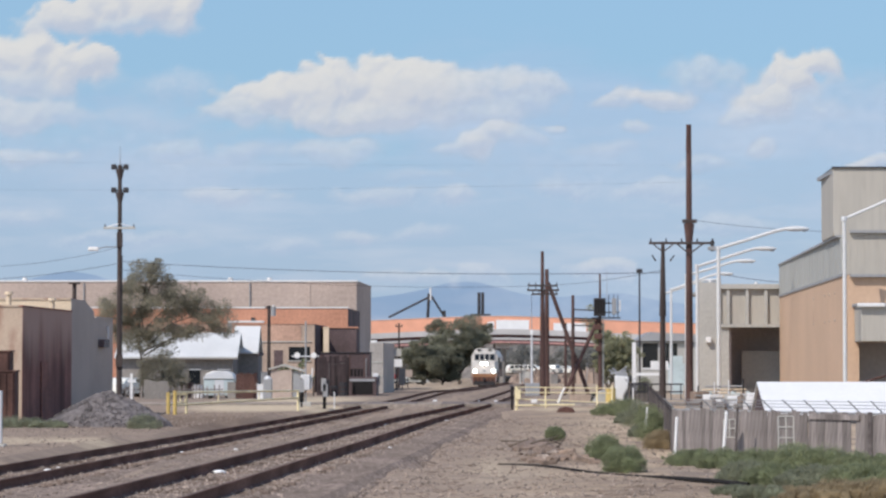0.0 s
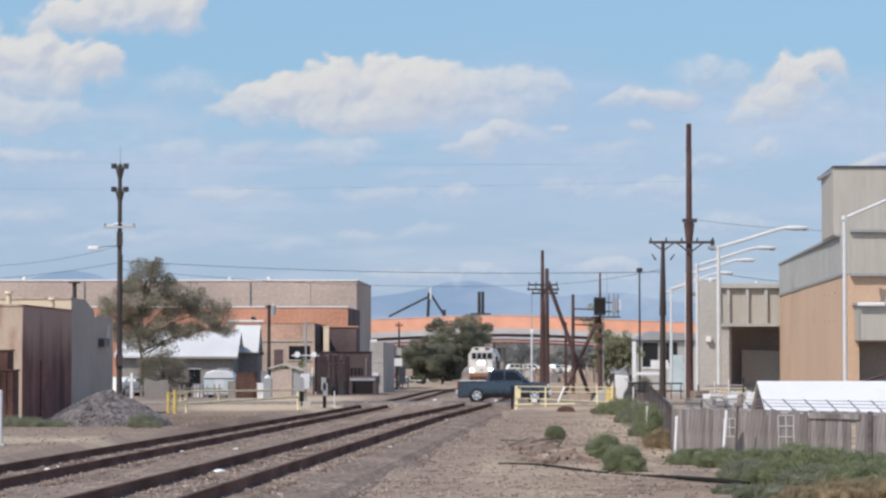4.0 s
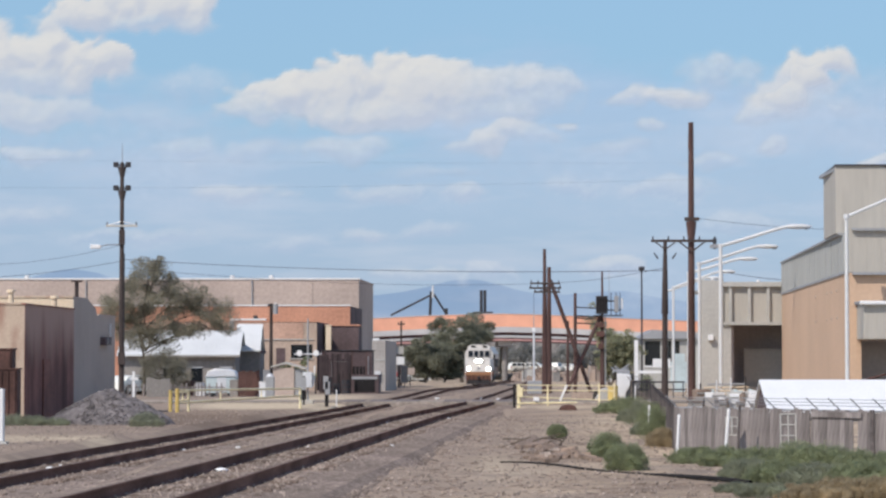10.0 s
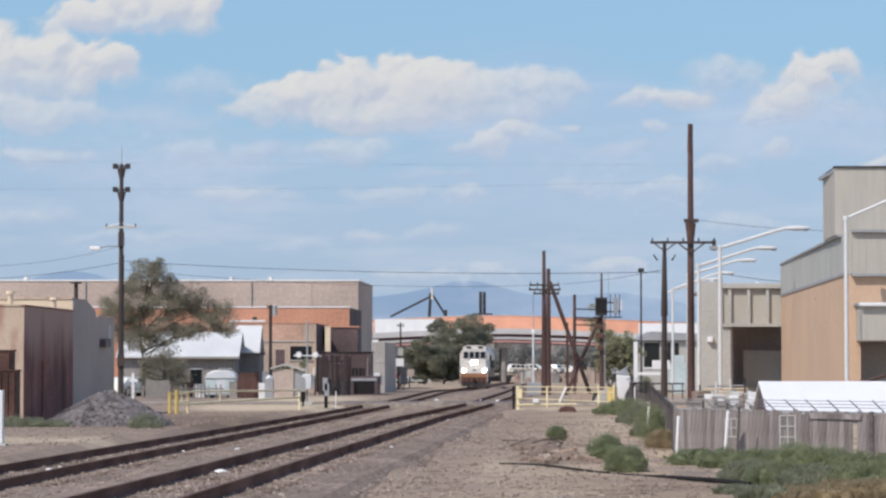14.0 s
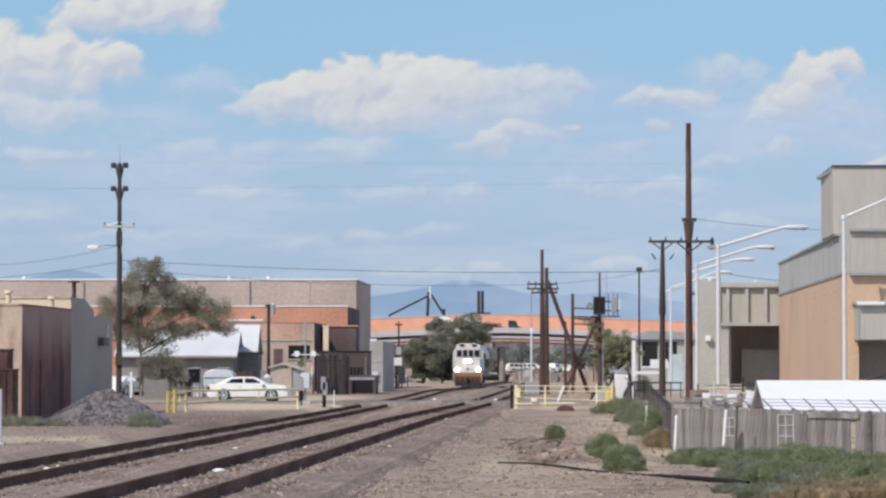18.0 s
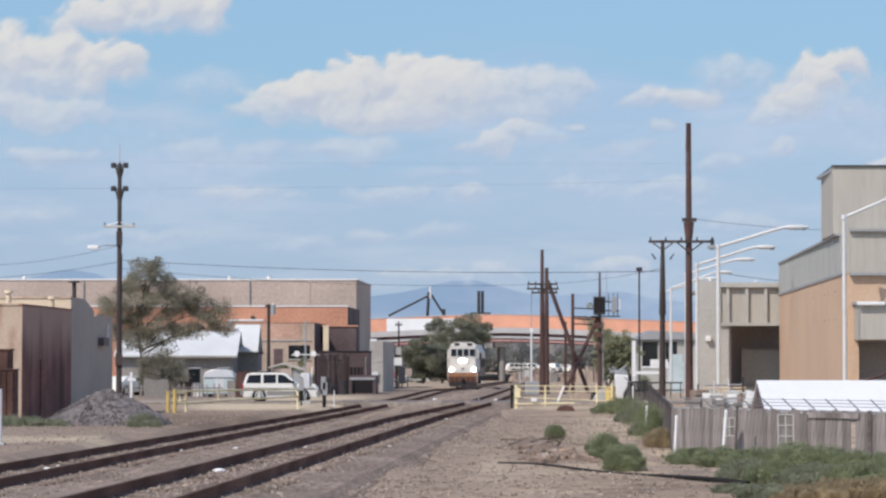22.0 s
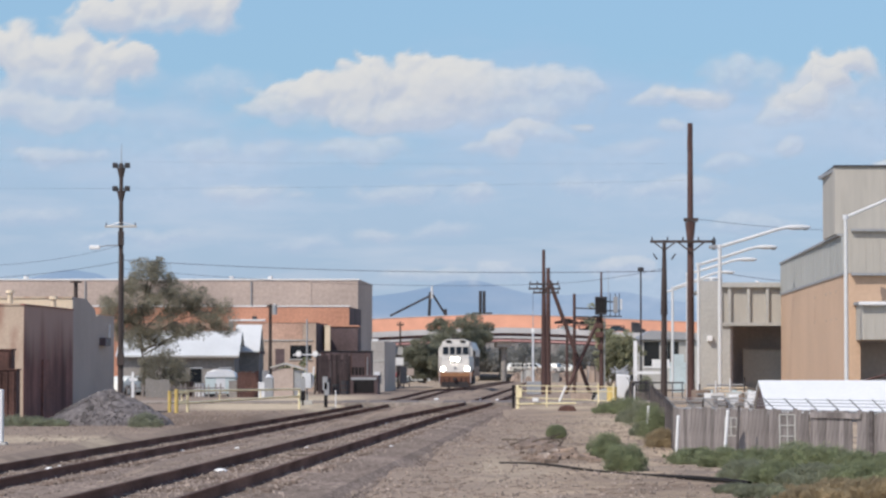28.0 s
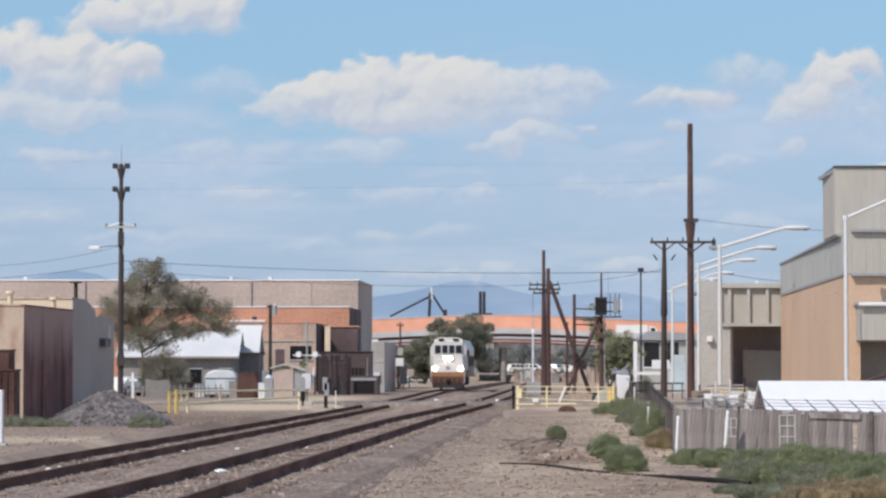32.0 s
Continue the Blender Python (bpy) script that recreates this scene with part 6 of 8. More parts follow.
def gravel_heap():
    bm = bmesh.new()
    n = 46
    grid = []
    for j in range(n + 1):
        row = []
        for i in range(n + 1):
            u, v = i / n * 2 - 1, j / n * 2 - 1
            r = math.hypot(u * 0.95 + 0.1 * noise.noise((u * 3, v * 3, 2)), v)
            z = 1.28 * max(0, 1 - r ** 1.25) + 0.10 * noise.noise((u * 7, v * 7, 0)) * max(0, 1.1 - r) + 0.06 * noise.noise((u * 19, v * 19, 5)) * max(0, 1.1 - r)
            row.append(bm.verts.new((u * 2.35, v * 2.2, z - 0.04 - 0.6 * max(0, r - 0.86))))
        grid.append(row)
    for j in range(n):
        for i in range(n):
            bm.faces.new((grid[j][i], grid[j][i + 1], grid[j + 1][i + 1], grid[j + 1][i]))
    tagged(part("rubble_mound", bm, "rubble", m=pose(-11.81, 104.5, 0)), "grey heap of dark gravel and broken asphalt", "gravel heap")
    rng = np.random.default_rng(6)
    n = 1400
    u, v = rng.uniform(-0.9, 0.9, n), rng.uniform(-1.0, 0.4, n)
    r = np.hypot(u * 0.95, v)
    keep = r < 0.98
    u, v, r = u[keep], v[keep], r[keep]
    n = len(u)
    base = np.array([(1, 0, 0), (-1, 0, 0), (0, 1, 0), (0, -1, 0), (0, 0, 1), (0, 0, -1)], float)
    tri = np.array([(0, 2, 4), (2, 1, 4), (1, 3, 4), (3, 0, 4), (2, 0, 5), (1, 2, 5), (3, 1, 5), (0, 3, 5)])
    size = 0.02 + 0.05 * rng.random(n) ** 3
    pts = rng.uniform(0.6, 1.3, (n, 6, 3)) * base[None] * size[:, None, None]
    at = np.stack([u * 2.35 + -11.81, v * 2.2 + 104.5, 1.28 * np.maximum(0, 1 - r ** 1.25) - 0.02], 1)
    mesh = bpy.data.meshes.new("heap_rubble")
    mesh.from_pydata((pts + at[:, None]).reshape(-1, 3).tolist(), [], (tri[None] + 6 * np.arange(n)[:, None, None]).reshape(-1, 3).tolist())
    mesh.materials.append(M["rubble"])
    tagged(new("heap_rubble", mesh), "broken stones lying on the gravel heap", "stones", kind="stuff")
    for x, w, h, d in ((-17.42, 1.05, 2.68, 112.6), (-16.5, 0.5, 1.93, 111.4)):
        b = thing("steel_bin", pose(x, d, 0), "dark rusted steel bin against the stucco wall", "bin", "rusted bins")
        part("body", box(-w, w, -0.5, 0.5, -0.05, h, bevel=0.03), "darkred", b)
        for k in range(4):
            part("rib", box(-w + 0.1 + k * (2 * w - 0.25) / 3, -w + 0.18 + k * (2 * w - 0.25) / 3, -0.55, -0.5, 0.0, h - 0.05), "darkred", b)
        part("rim", box(-w - 0.04, w + 0.04, -0.54, 0.54, h, h + 0.06), "darkred", b)


gravel_heap()


def loose_stones():
    """Loose ballast over the beds and the dirt in front."""
    rng = np.random.default_rng(4)
    base = np.array([(1, 0, 0), (-1, 0, 0), (0, 1, 0), (0, -1, 0), (0, 0, 1), (0, 0, -0.6)], float)
    tri = np.array([(0, 2, 4), (2, 1, 4), (1, 3, 4), (3, 0, 4), (2, 0, 5), (1, 2, 5), (3, 1, 5), (0, 3, 5)])
    n = 38000
    which = rng.random(n)
    y = np.where((which >= 0.7) & (which < 0.82), 74 + 66 * rng.random(n), 38 + 90 * rng.random(n) ** 1.9)
    side = rng.normal(0, 1.35, n)
    lt = np.array([left_track(v) for v in y])
    rt = np.array([right_track(v) for v in y])
    x = np.where(which < 0.3, lt + side, np.where(which < 0.6, rt + side * 1.1, np.where(which < 0.7, lt + (rt - lt) * rng.random(n), np.where(which < 0.82, lt - 1.2 - 13 * rng.random(n), rt + 1.0 + 9 * rng.random(n) ** 1.3))))
    z = np.zeros(n)
    for i in range(n):
        z[i] = hump(x[i], y[i])
        for line, top in ((left_track, left_top), (right_track, right_top)):
            o = abs(x[i] - line(y[i]))
            if o < 2.4:
                z[i] = top(y[i]) - 0.19 - max(0, o - 1.2) * 0.14
    size = 0.016 + 0.03 * rng.random(n) ** 2.5
    shape = rng.uniform(0.6, 1.3, (n, 6, 3)) * base[None]
    ang = rng.random(n) * 6.28
    c, s = np.cos(ang), np.sin(ang)
    pts = shape * size[:, None, None]
    px = pts[..., 0] * c[:, None] - pts[..., 1] * s[:, None]
    py = pts[..., 0] * s[:, None] + pts[..., 1] * c[:, None]
    verts = np.stack([px + x[:, None], py + y[:, None], pts[..., 2] + (z + size * 0.3)[:, None]], -1).reshape(-1, 3)
    faces = (tri[None] + 6 * np.arange(n)[:, None, None]).reshape(-1, 3)
    mesh = bpy.data.meshes.new("loose_stones")
    mesh.from_pydata(verts.tolist(), [], faces.tolist())
    mesh.materials.append(M["stone"])
    tagged(new("loose_stones", mesh), "loose grey ballast stones over the ground", "stones", kind="stuff")


loose_stones()


def litter():
    def scrap(x, y, z, w, mat="paper", label="crumpled white paper litter on the ballast"):
        bm = bmesh.new()
        bmesh.ops.create_icosphere(bm, subdivisions=2, radius=1)
        for v in bm.verts:
            v.co *= 1 + 0.3 * noise.noise(v.co * 2 + Vector((x, y, 0)))
        bm.transform(Matrix.Diagonal((w, w * 0.8, w * 0.35, 1)))
        tagged(part("litter", bm, mat, m=pose(x, y, (bed_level(x, y) if y < 150 else 0.0) + w * 0.2)), label, "litter", "scattered litter")
    scrap(-4.04, 53.6, 0.24, 0.13)
    for px, y, z in ((322, 76, 0.0), (418, 74, 0.05), (438, 80, 0.0), (498, 88, 0.0), (690, 72, 0.18), (682, 100, 0.2), (86, 62, 0.0), (105, 64, 0.0), (790, 110, 0.1), (540, 70, 0.2)):
        scrap((px - 784) * y / 5246, y, z, 0.05 + 0.02 * (px % 3))
    for px, y, z in ((845, 190, 0.12), (770, 190, 0.12), (878, 186, 0.1)):
        scrap((px - 784) * y / 5246, y, z, 0.16)
    rng = random.Random(8)
    for k in range(16):
        x, y = rng.uniform(1.9, 3.2), rng.uniform(62, 74)
        b = part("timber_scrap", box(-rng.uniform(0.1, 0.35), rng.uniform(0.1, 0.4), -0.05, 0.05, -0.03, 0.05, bevel=0.01), "debris", m=pose(x, y, 0.05, rng.uniform(-10, 10), rng.uniform(-12, 12), rng.uniform(-40, 40)))
        tagged(b, "broken brown timber scrap on the dirt", "timber scrap", "timber scraps")
    c = bpy.data.curves.new("dropped_cable", "CURVE")
    c.dimensions, c.bevel_depth, c.bevel_resolution = "3D", 0.021, 2
    s = c.splines.new("POLY")
    s.points.add(40)
    for i in range(41):
        u = i / 40
        s.points[i].radius = 0.7 + 1.5 * u
        s.points[i].co = (1.15 + (5.17 - 1.15) * u, 62.62 + (51.56 - 62.62) * u + 0.5 * math.sin(u * 4.5) - 0.8, 0.04 + 0.03 * math.sin(u * 9), 1)
    c.materials.append(M["black"])
    tagged(new("dropped_cable", c), "black cable lying across the dirt", "cable")


litter()


# ---- distant structures ----
def far_frames():
    y = 560
    t = thing("steel_tripod", pose(-2.35, y, 0), "dark steel tripod frame with a pale head beyond the overpass", "steel tower")
    top = 16.40
    part("head", tube((0, 0, top - 1.2), (0, 0, 17.47), 0.3, 0.22, 10), "galv", t, "pale head")
    part("leg", tube((0, 0, top - 0.5), (-7.90, 0, 11.92), 0.2), "darkmetal", t)
    part("leg", tube((-0.3, 0, top), (-0.9, 0, 5), 0.28), "darkmetal", t)
    part("leg", tube((0.2, 0, top - 0.5), (2.56, 0, 12.13), 0.2), "darkmetal", t)
    part("foot", box(2.24, 2.88, -0.4, 0.4, 5, 13.20), "darkmetal", t)
    part("mast", tube((-0.9, 0, -0.3), (-0.9, 0, 5), 0.3), "darkmetal", t)
    t = thing("steel_stack", pose(7.15, y, 0), "dark pair of steel stacks beyond the overpass", "stack")
    part("stack", tube((-0.35, 0, -0.3), (-0.35, 0, 16.62), 0.32, 0.3), "darkmetal", t)
    part("stack", tube((0.35, 0, -0.3), (0.35, 0, 16.62), 0.32, 0.3), "darkmetal", t)
    part("stack_base", box(-1.9, 1.9, -0.6, 0.6, 11.92, 12.56, bevel=0.1), "darkmetal", t)


far_frames()


def office():
    """Pale low office beyond the street with a dark roof edge."""
    b = thing("low_office", pose(19.01, 290, 0), "low pale office with a wide dark roof edge", "building")
    w = 5.75
    part("wall", box(0, w, 0, 8, -0.2, 4.76), "concrete", b, "pale wall")
    part("roof_edge", prism([(-0.3, 4.82), (w, 4.82), (w, 5.48), (1.2, 5.70)], -0.5, 8.3, axis="y"), "dullgalv", b, "grey roof edge")
    for x, ww in ((0.5, 1.5), (2.5, 0.6), (3.4, 0.5)):
        f = part("window", box(x, x + ww, -0.03, 0, 2.2, 4.6), "glass", b, "dark window")
        part("sill", box(x - 0.05, x + ww + 0.05, -0.1, 0, 2.05, 2.2), "white", f)
    part("blue_panel", box(w * 0.52, w * 0.8, -0.05, 0, 0.5, 2.6), "teal", b, "pale blue panel")
    r = thing("pipe_railing", pose(12.54, 197, 0), "dark pipe railing along the street", "railing")
    for z in (1.05, 0.55):
        part("rail", tube((0, 0, z), (3.38, 0, z), 0.05), "darkmetal", r)
    for k in range(6):
        part("post", tube((k * 0.65, 0, -0.1), (k * 0.65, 0, 1.1), 0.035), "darkmetal", r)
    f = thing("porch_frame", pose(16.10, 250, 0), "white timber porch frame in front of the office", "porch")
    w = 4.10
    part("column", box(-0.16, 0.16, -0.1, 0.1, -0.1, 4.33), "white", f, "white column")
    part("beam", box(-0.1, w * 0.62, -0.08, 0.08, 1.52, 1.76), "white", f, "white beam")
    part("panel", box(w * 0.34, w * 0.7, -0.05, 0.05, 2.00, 2.76), "white", f, "white panel")
    part("blue_panel", box(w * 0.74, w * 1.0, -0.06, 0.06, -0.1, 3.19), "teal", f, "pale blue panel")
    part("post", box(w * 0.6, w * 0.62, -0.06, 0.06, -0.1, 1.57), "white", f)
    bush(16.87, 248, 1.1, 1.3, "leafmid", "green shrub in front of the office", 140, 2500, None, 0.0, 0.07, "shrub", "shrub")


office()


def yard_clutter():
    """Low crates and racks stored behind the fence."""
    rng = random.Random(12)
    for k in range(44):
        px = rng.uniform(1228, 1340)
        y = rng.uniform(126, 146)
        w, h = rng.uniform(0.1, 0.36), rng.uniform(0.3, 1.0)
        t = thing("crate", pose((px - 784) * y / 5246, y, 0, 0, 0, rng.uniform(-25, 25)), "small weathered crate stored behind the fence", "crate", "yard crates")
        mat = rng.choice(("white", "dullgalv", "darkmetal", "teal", "concrete", "debris", "housegrey", "galv", "block"))
        part("body", box(-w, w, -0.4, 0.4, 0, h, bevel=0.02), mat, t)
        for q in range(3):
            part("slat", box(-w - 0.02, w + 0.02, -0.44, -0.4, h * (0.15 + 0.32 * q), h * (0.22 + 0.32 * q)), rng.choice(("dullgalv", "concrete", "debris")), t)
    r = thing("pipe_rack", pose(13.76, 145, 0), "low rack of pale pipes and valves behind the fence", "rack")
    for q in range(4):
        part("pipe", tube((-1.5 + 0.2 * q, 0.1 * q, 0.7 + 0.16 * q), (1.4 - 0.15 * q, 0.1 * q, 0.75 + 0.15 * q), 0.045), rng.choice(("galv", "dullgalv", "cream")), r)
    for x in (-1.3, -0.5, 0.2, 0.9):
        part("riser", tube((x, -0.1, -0.05), (x, -0.1, rng.uniform(1.2, 1.75)), 0.04), rng.choice(("dullgalv", "darkmetal", "galv")), r)
    for x in (-1.1, -0.75, 0.4, 1.15):
        part("valve", tube((x, -0.2, 0.6), (x, -0.2, 0.95), 0.17, 0.12, 10), rng.choice(("white", "teal", "darkmetal")), r)


yard_clutter()


def dry_twigs():
    """Broken twigs and straw scattered over the dirt strip."""
    rng = np.random.default_rng(15)
    n = 1000
    y = 42 + 70 * rng.random(n) ** 1.4
    x = np.array([right_track(v) for v in y]) + 2.2 + 7.5 * rng.random(n)
    z = np.array([hump(a, q) for a, q in zip(x, y)]) + 0.012
    ang = rng.random(n) * 6.28
    length = 0.04 + 0.1 * rng.random(n) ** 2
    d = np.stack([np.cos(ang), np.sin(ang), rng.normal(0, 0.12, n)], 1) * length[:, None]
    s = np.stack([-np.sin(ang), np.cos(ang), np.zeros(n)], 1) * 0.008
    up = np.array([0, 0, 0.014])
    p = np.stack([x, y, z], 1)
    verts = np.stack([p - d - s, p + d - s, p + d + up, p - d + up, p - d + s, p + d + s], 1).reshape(-1, 3)
    k = 6 * np.arange(n)[:, None]
    faces = np.concatenate([k + np.array([[0, 1, 2, 3]]), k + np.array([[3, 2, 5, 4]])])
    mesh = bpy.data.meshes.new("dry_twigs")
    mesh.from_pydata(verts.tolist(), [], faces.tolist())
    mesh.materials.append(M["debris"])
    tagged(new("dry_twigs", mesh), "dry twigs and straw scattered over the dirt", "twigs", kind="stuff")


dry_twigs()


def brush_pile():
    """A low hump of earth with broken branches beside the track."""
    bm = bmesh.new()
    n = 26
    grid = []
    for j in range(n + 1):
        row = []
        for i in range(n + 1):
            u, v = i / n * 2 - 1, j / n * 2 - 1
            r = math.hypot(u, v)
            z = 0.30 * max(0, 1 - r ** 1.6) + 0.12 * noise.noise((u * 4, v * 4, 9)) * max(0, 1 - r) + 0.05 * noise.noise((u * 13, v * 13, 5)) * max(0, 1 - r)
            row.append(bm.verts.new((u * 0.75, v * 2.6, z - 0.04)))
        grid.append(row)
    for j in range(n):
        for i in range(n):
            bm.faces.new((grid[j][i], grid[j][i + 1], grid[j + 1][i + 1], grid[j + 1][i]))
    tagged(part("earth_mound", bm, "debris", m=pose(2.33, 76, 0)), "low hump of brown earth and broken branches", "mound")
    rng = random.Random(31)
    for k in range(34):
        x, y = 2.4 + rng.gauss(0, 0.36), 70 + rng.uniform(-5.5, 6)
        w = rng.uniform(0.06, 0.2)
        bm = bmesh.new()
        bmesh.ops.create_icosphere(bm, subdivisions=1, radius=w)
        for v in bm.verts:
            v.co *= rng.uniform(0.65, 1.2)
            v.co.z *= 0.6
        tagged(part("clod", bm, "debris" if k % 3 else "stone", m=pose(x, y, hump(x, y) + w * 0.3, 0, 0, rng.uniform(0, 180))),
               "broken clod of hard earth beside the track" if k % 3 else "pale lump of broken concrete beside the track", "clod", "broken clods")
    for k in range(9):
        x, y = 2.33 + rng.uniform(-0.8, 0.8), 75 + rng.uniform(-2.2, 1.5)
        a = rng.uniform(-60, 60)
        b = part("branch", tube((-0.3 * rng.random() - 0.1, 0, 0), (0.4 * rng.random() + 0.1, 0, 0.05), 0.022, 0.012, 6), "bark", m=pose(x, y, 0.14 + 0.1 * rng.random(), 0, rng.uniform(-25, 25), a))
        tagged(b, "broken grey-brown branch on the earth hump", "branch", "broken branches")


brush_pile()


# ---- vehicles ----
def wheel_part(parent, x, y, r, wide, rim, name="wheel"):
    """A wheel on a crossways axle; its origin is on the axle."""
    w = part(name, tube((0, -wide / 2, 0), (0, wide / 2, 0), r, r, 20), "rubber", parent, m=pose(x, y, r))
    rim_bm = tube((0, -wide / 2 - 0.012, 0), (0, wide / 2 + 0.012, 0), r * 0.66, r * 0.66, 16)
    rm = part("rim", rim_bm, rim, w, "bright wheel rim")
    for k in range(5):
        a = k * math.tau / 5
        for s in (-1, 1):
            part("spoke_gap", box(-0.045, 0.045, -0.006, 0.006, -0.06, 0.06), "rubber", w,
                 m=pose(math.cos(a) * r * 0.42, s * (wide / 2 + 0.014), math.sin(a) * r * 0.42, 0, -math.degrees(a), 0))
    return w


def body_shell(outline, half, tuck, bm=None):
    """A car body from a side outline (x, z), drawn in towards the top by tuck(z)."""
    bm = bm or bmesh.new()
    fresh = bmesh.new()
    n = len(outline)
    one = [fresh.verts.new((x, -(half - tuck(z)), z)) for x, z in outline]
    two = [fresh.verts.new((x, half - tuck(z), z)) for x, z in outline]
    fresh.faces.new(one)
    fresh.faces.new(two[::-1])
    for i in range(n):
        fresh.faces.new((one[i], two[i], two[(i + 1) % n], one[(i + 1) % n]))
    bmesh.ops.recalc_face_normals(fresh, faces=fresh.faces)
    bmesh.ops.bevel(fresh, geom=fresh.edges[:], offset=0.035, segments=2, affect="EDGES", profile=0.5)
    merge(bm, fresh)
    return bm


def arch(cx, r, n=7):
    return [(cx + r * math.cos(math.pi * (1 - k / (n - 1))), 0.24 + r * math.sin(math.pi * (1 - k / (n - 1)))) for k in range(n)]


def side_glass(parent, outline, half, tuck, label="dark side window"):
    for s in (-1, 1):
        bm = bmesh.new()
        out = [bm.verts.new((x, s * (half - tuck(z) + 0.008), z)) for x, z in outline]
        inn = [bm.verts.new((x, s * (half - tuck(z) - 0.02), z)) for x, z in outline]
        bm.faces.new(out)
        bm.faces.new(inn[::-1])
        for i in range(len(out)):
            j = (i + 1) % len(out)
            bm.faces.new((out[i], out[j], inn[j], inn[i]))
        bmesh.ops.recalc_face_normals(bm, faces=bm.faces)
        part("window", bm, "glass", parent, label)


def car(name, label, category, paint, lower, greenhouse, panes, half, wheels, r, extras=(), long=1.0, tall=1.0):
    """Travels towards +x; wheels: x of the two axles; long and tall stretch the body."""
    lower, greenhouse = [[(x * long, z * tall) for x, z in o] for o in (lower, greenhouse)]
    panes = [[(x * long, z * tall) for x, z in o] for o in panes]
    extras = [(nm, (d[0] * long, d[1] * long, d[2], d[3], d[4] * tall, d[5] * tall), mat, lab) for nm, d, mat, lab in extras]
    c = thing(name, pose(0, 0, 0), label, category)

    def tuck(z):
        return 0.05 + max(0.0, z - 0.95) * 0.28
    body = part("body", body_shell(lower, half, lambda z: 0.04 + 0.06 * abs(z - 0.62)), paint, c)
    part("cabin", body_shell(greenhouse, half, tuck), paint, c)
    for pane in panes:
        side_glass(c, pane, half, tuck)
    made = [wheel_part(c, x, s * (half - 0.12), r, 0.22, "chrome") for x in wheels for s in (-1, 1)]
    for nm, dims, mat, lab in extras:
        part(nm, box(*dims, bevel=0.02), mat, c, lab)
    for x in wheels:
        part("wheel_well", tube((x, -half + 0.3, r), (x, half - 0.3, r), r * 1.16, r * 1.16, 18), "black", c, "dark wheel well")
    return c, made


def body_line(front, back, axles, r, top):
    """Closed outline with wheel arches; top: points from back to front."""
    ra = r * 1.15
    a = arch(axles[0], ra)
    b = arch(axles[1], ra)
    return [(back, 0.3)] + list(top) + [(front, 0.3)] + [(front - 0.1, 0.22)] + b[::-1] + a[::-1] + [(back + 0.1, 0.22)]


SEDAN_AX, SUV_AX, TRUCK_AX = (-1.38, 1.38), (-1.26, 1.26), (-1.60, 1.74)
sedan, sedan_wheels = car(
    "sedan", "white sedan with a low dark window band and bright wheels", "car", "carwhite",
    body_line(2.42, -2.42, (-1.45, 1.45), 0.36, [(-2.44, 0.6), (-2.38, 0.97), (-1.5, 1.03), (1.0, 1.01), (2.1, 0.95), (2.38, 0.84)]),
    [(-2.0, 0.95), (-1.25, 1.34), (-0.75, 1.42), (0.2, 1.42), (0.5, 1.36), (1.3, 0.95)],
    ([(-1.3, 1.06), (-0.98, 1.29), (-0.27, 1.34), (-0.27, 1.06)], [(-0.17, 1.06), (-0.17, 1.34), (0.38, 1.32), (0.86, 1.06)]),
    0.94, SEDAN_AX, 0.37,
    (("front_bumper", (2.34, 2.46, -0.85, 0.85, 0.3, 0.55), "carwhite", ""), ("rear_bumper", (-2.48, -2.36, -0.85, 0.85, 0.32, 0.58), "carwhite", ""),
     ("headlight", (2.2, 2.42, -0.9, -0.6, 0.58, 0.72), "chrome", "clear headlight"), ("headlight", (2.2, 2.42, 0.6, 0.9, 0.58, 0.72), "chrome", "clear headlight"),
     ("tail_light", (-2.45, -2.3, -0.92, -0.65, 0.66, 0.88), "redlamp", "red tail light"), ("mirror", (0.82, 1.0, -1.06, -0.9, 0.92, 1.06), "carwhite", ""),
     ("sill", (-0.98, 0.98, -0.93, 0.93, 0.2, 0.27), "black", "dark door sill"),
     ("door_handle", (-0.55, -0.38, -0.95, -0.92, 0.82, 0.86), "chrome", "chrome handle"), ("door_handle", (0.35, 0.5, -0.95, -0.92, 0.82, 0.86), "chrome", "chrome handle")), 0.953)
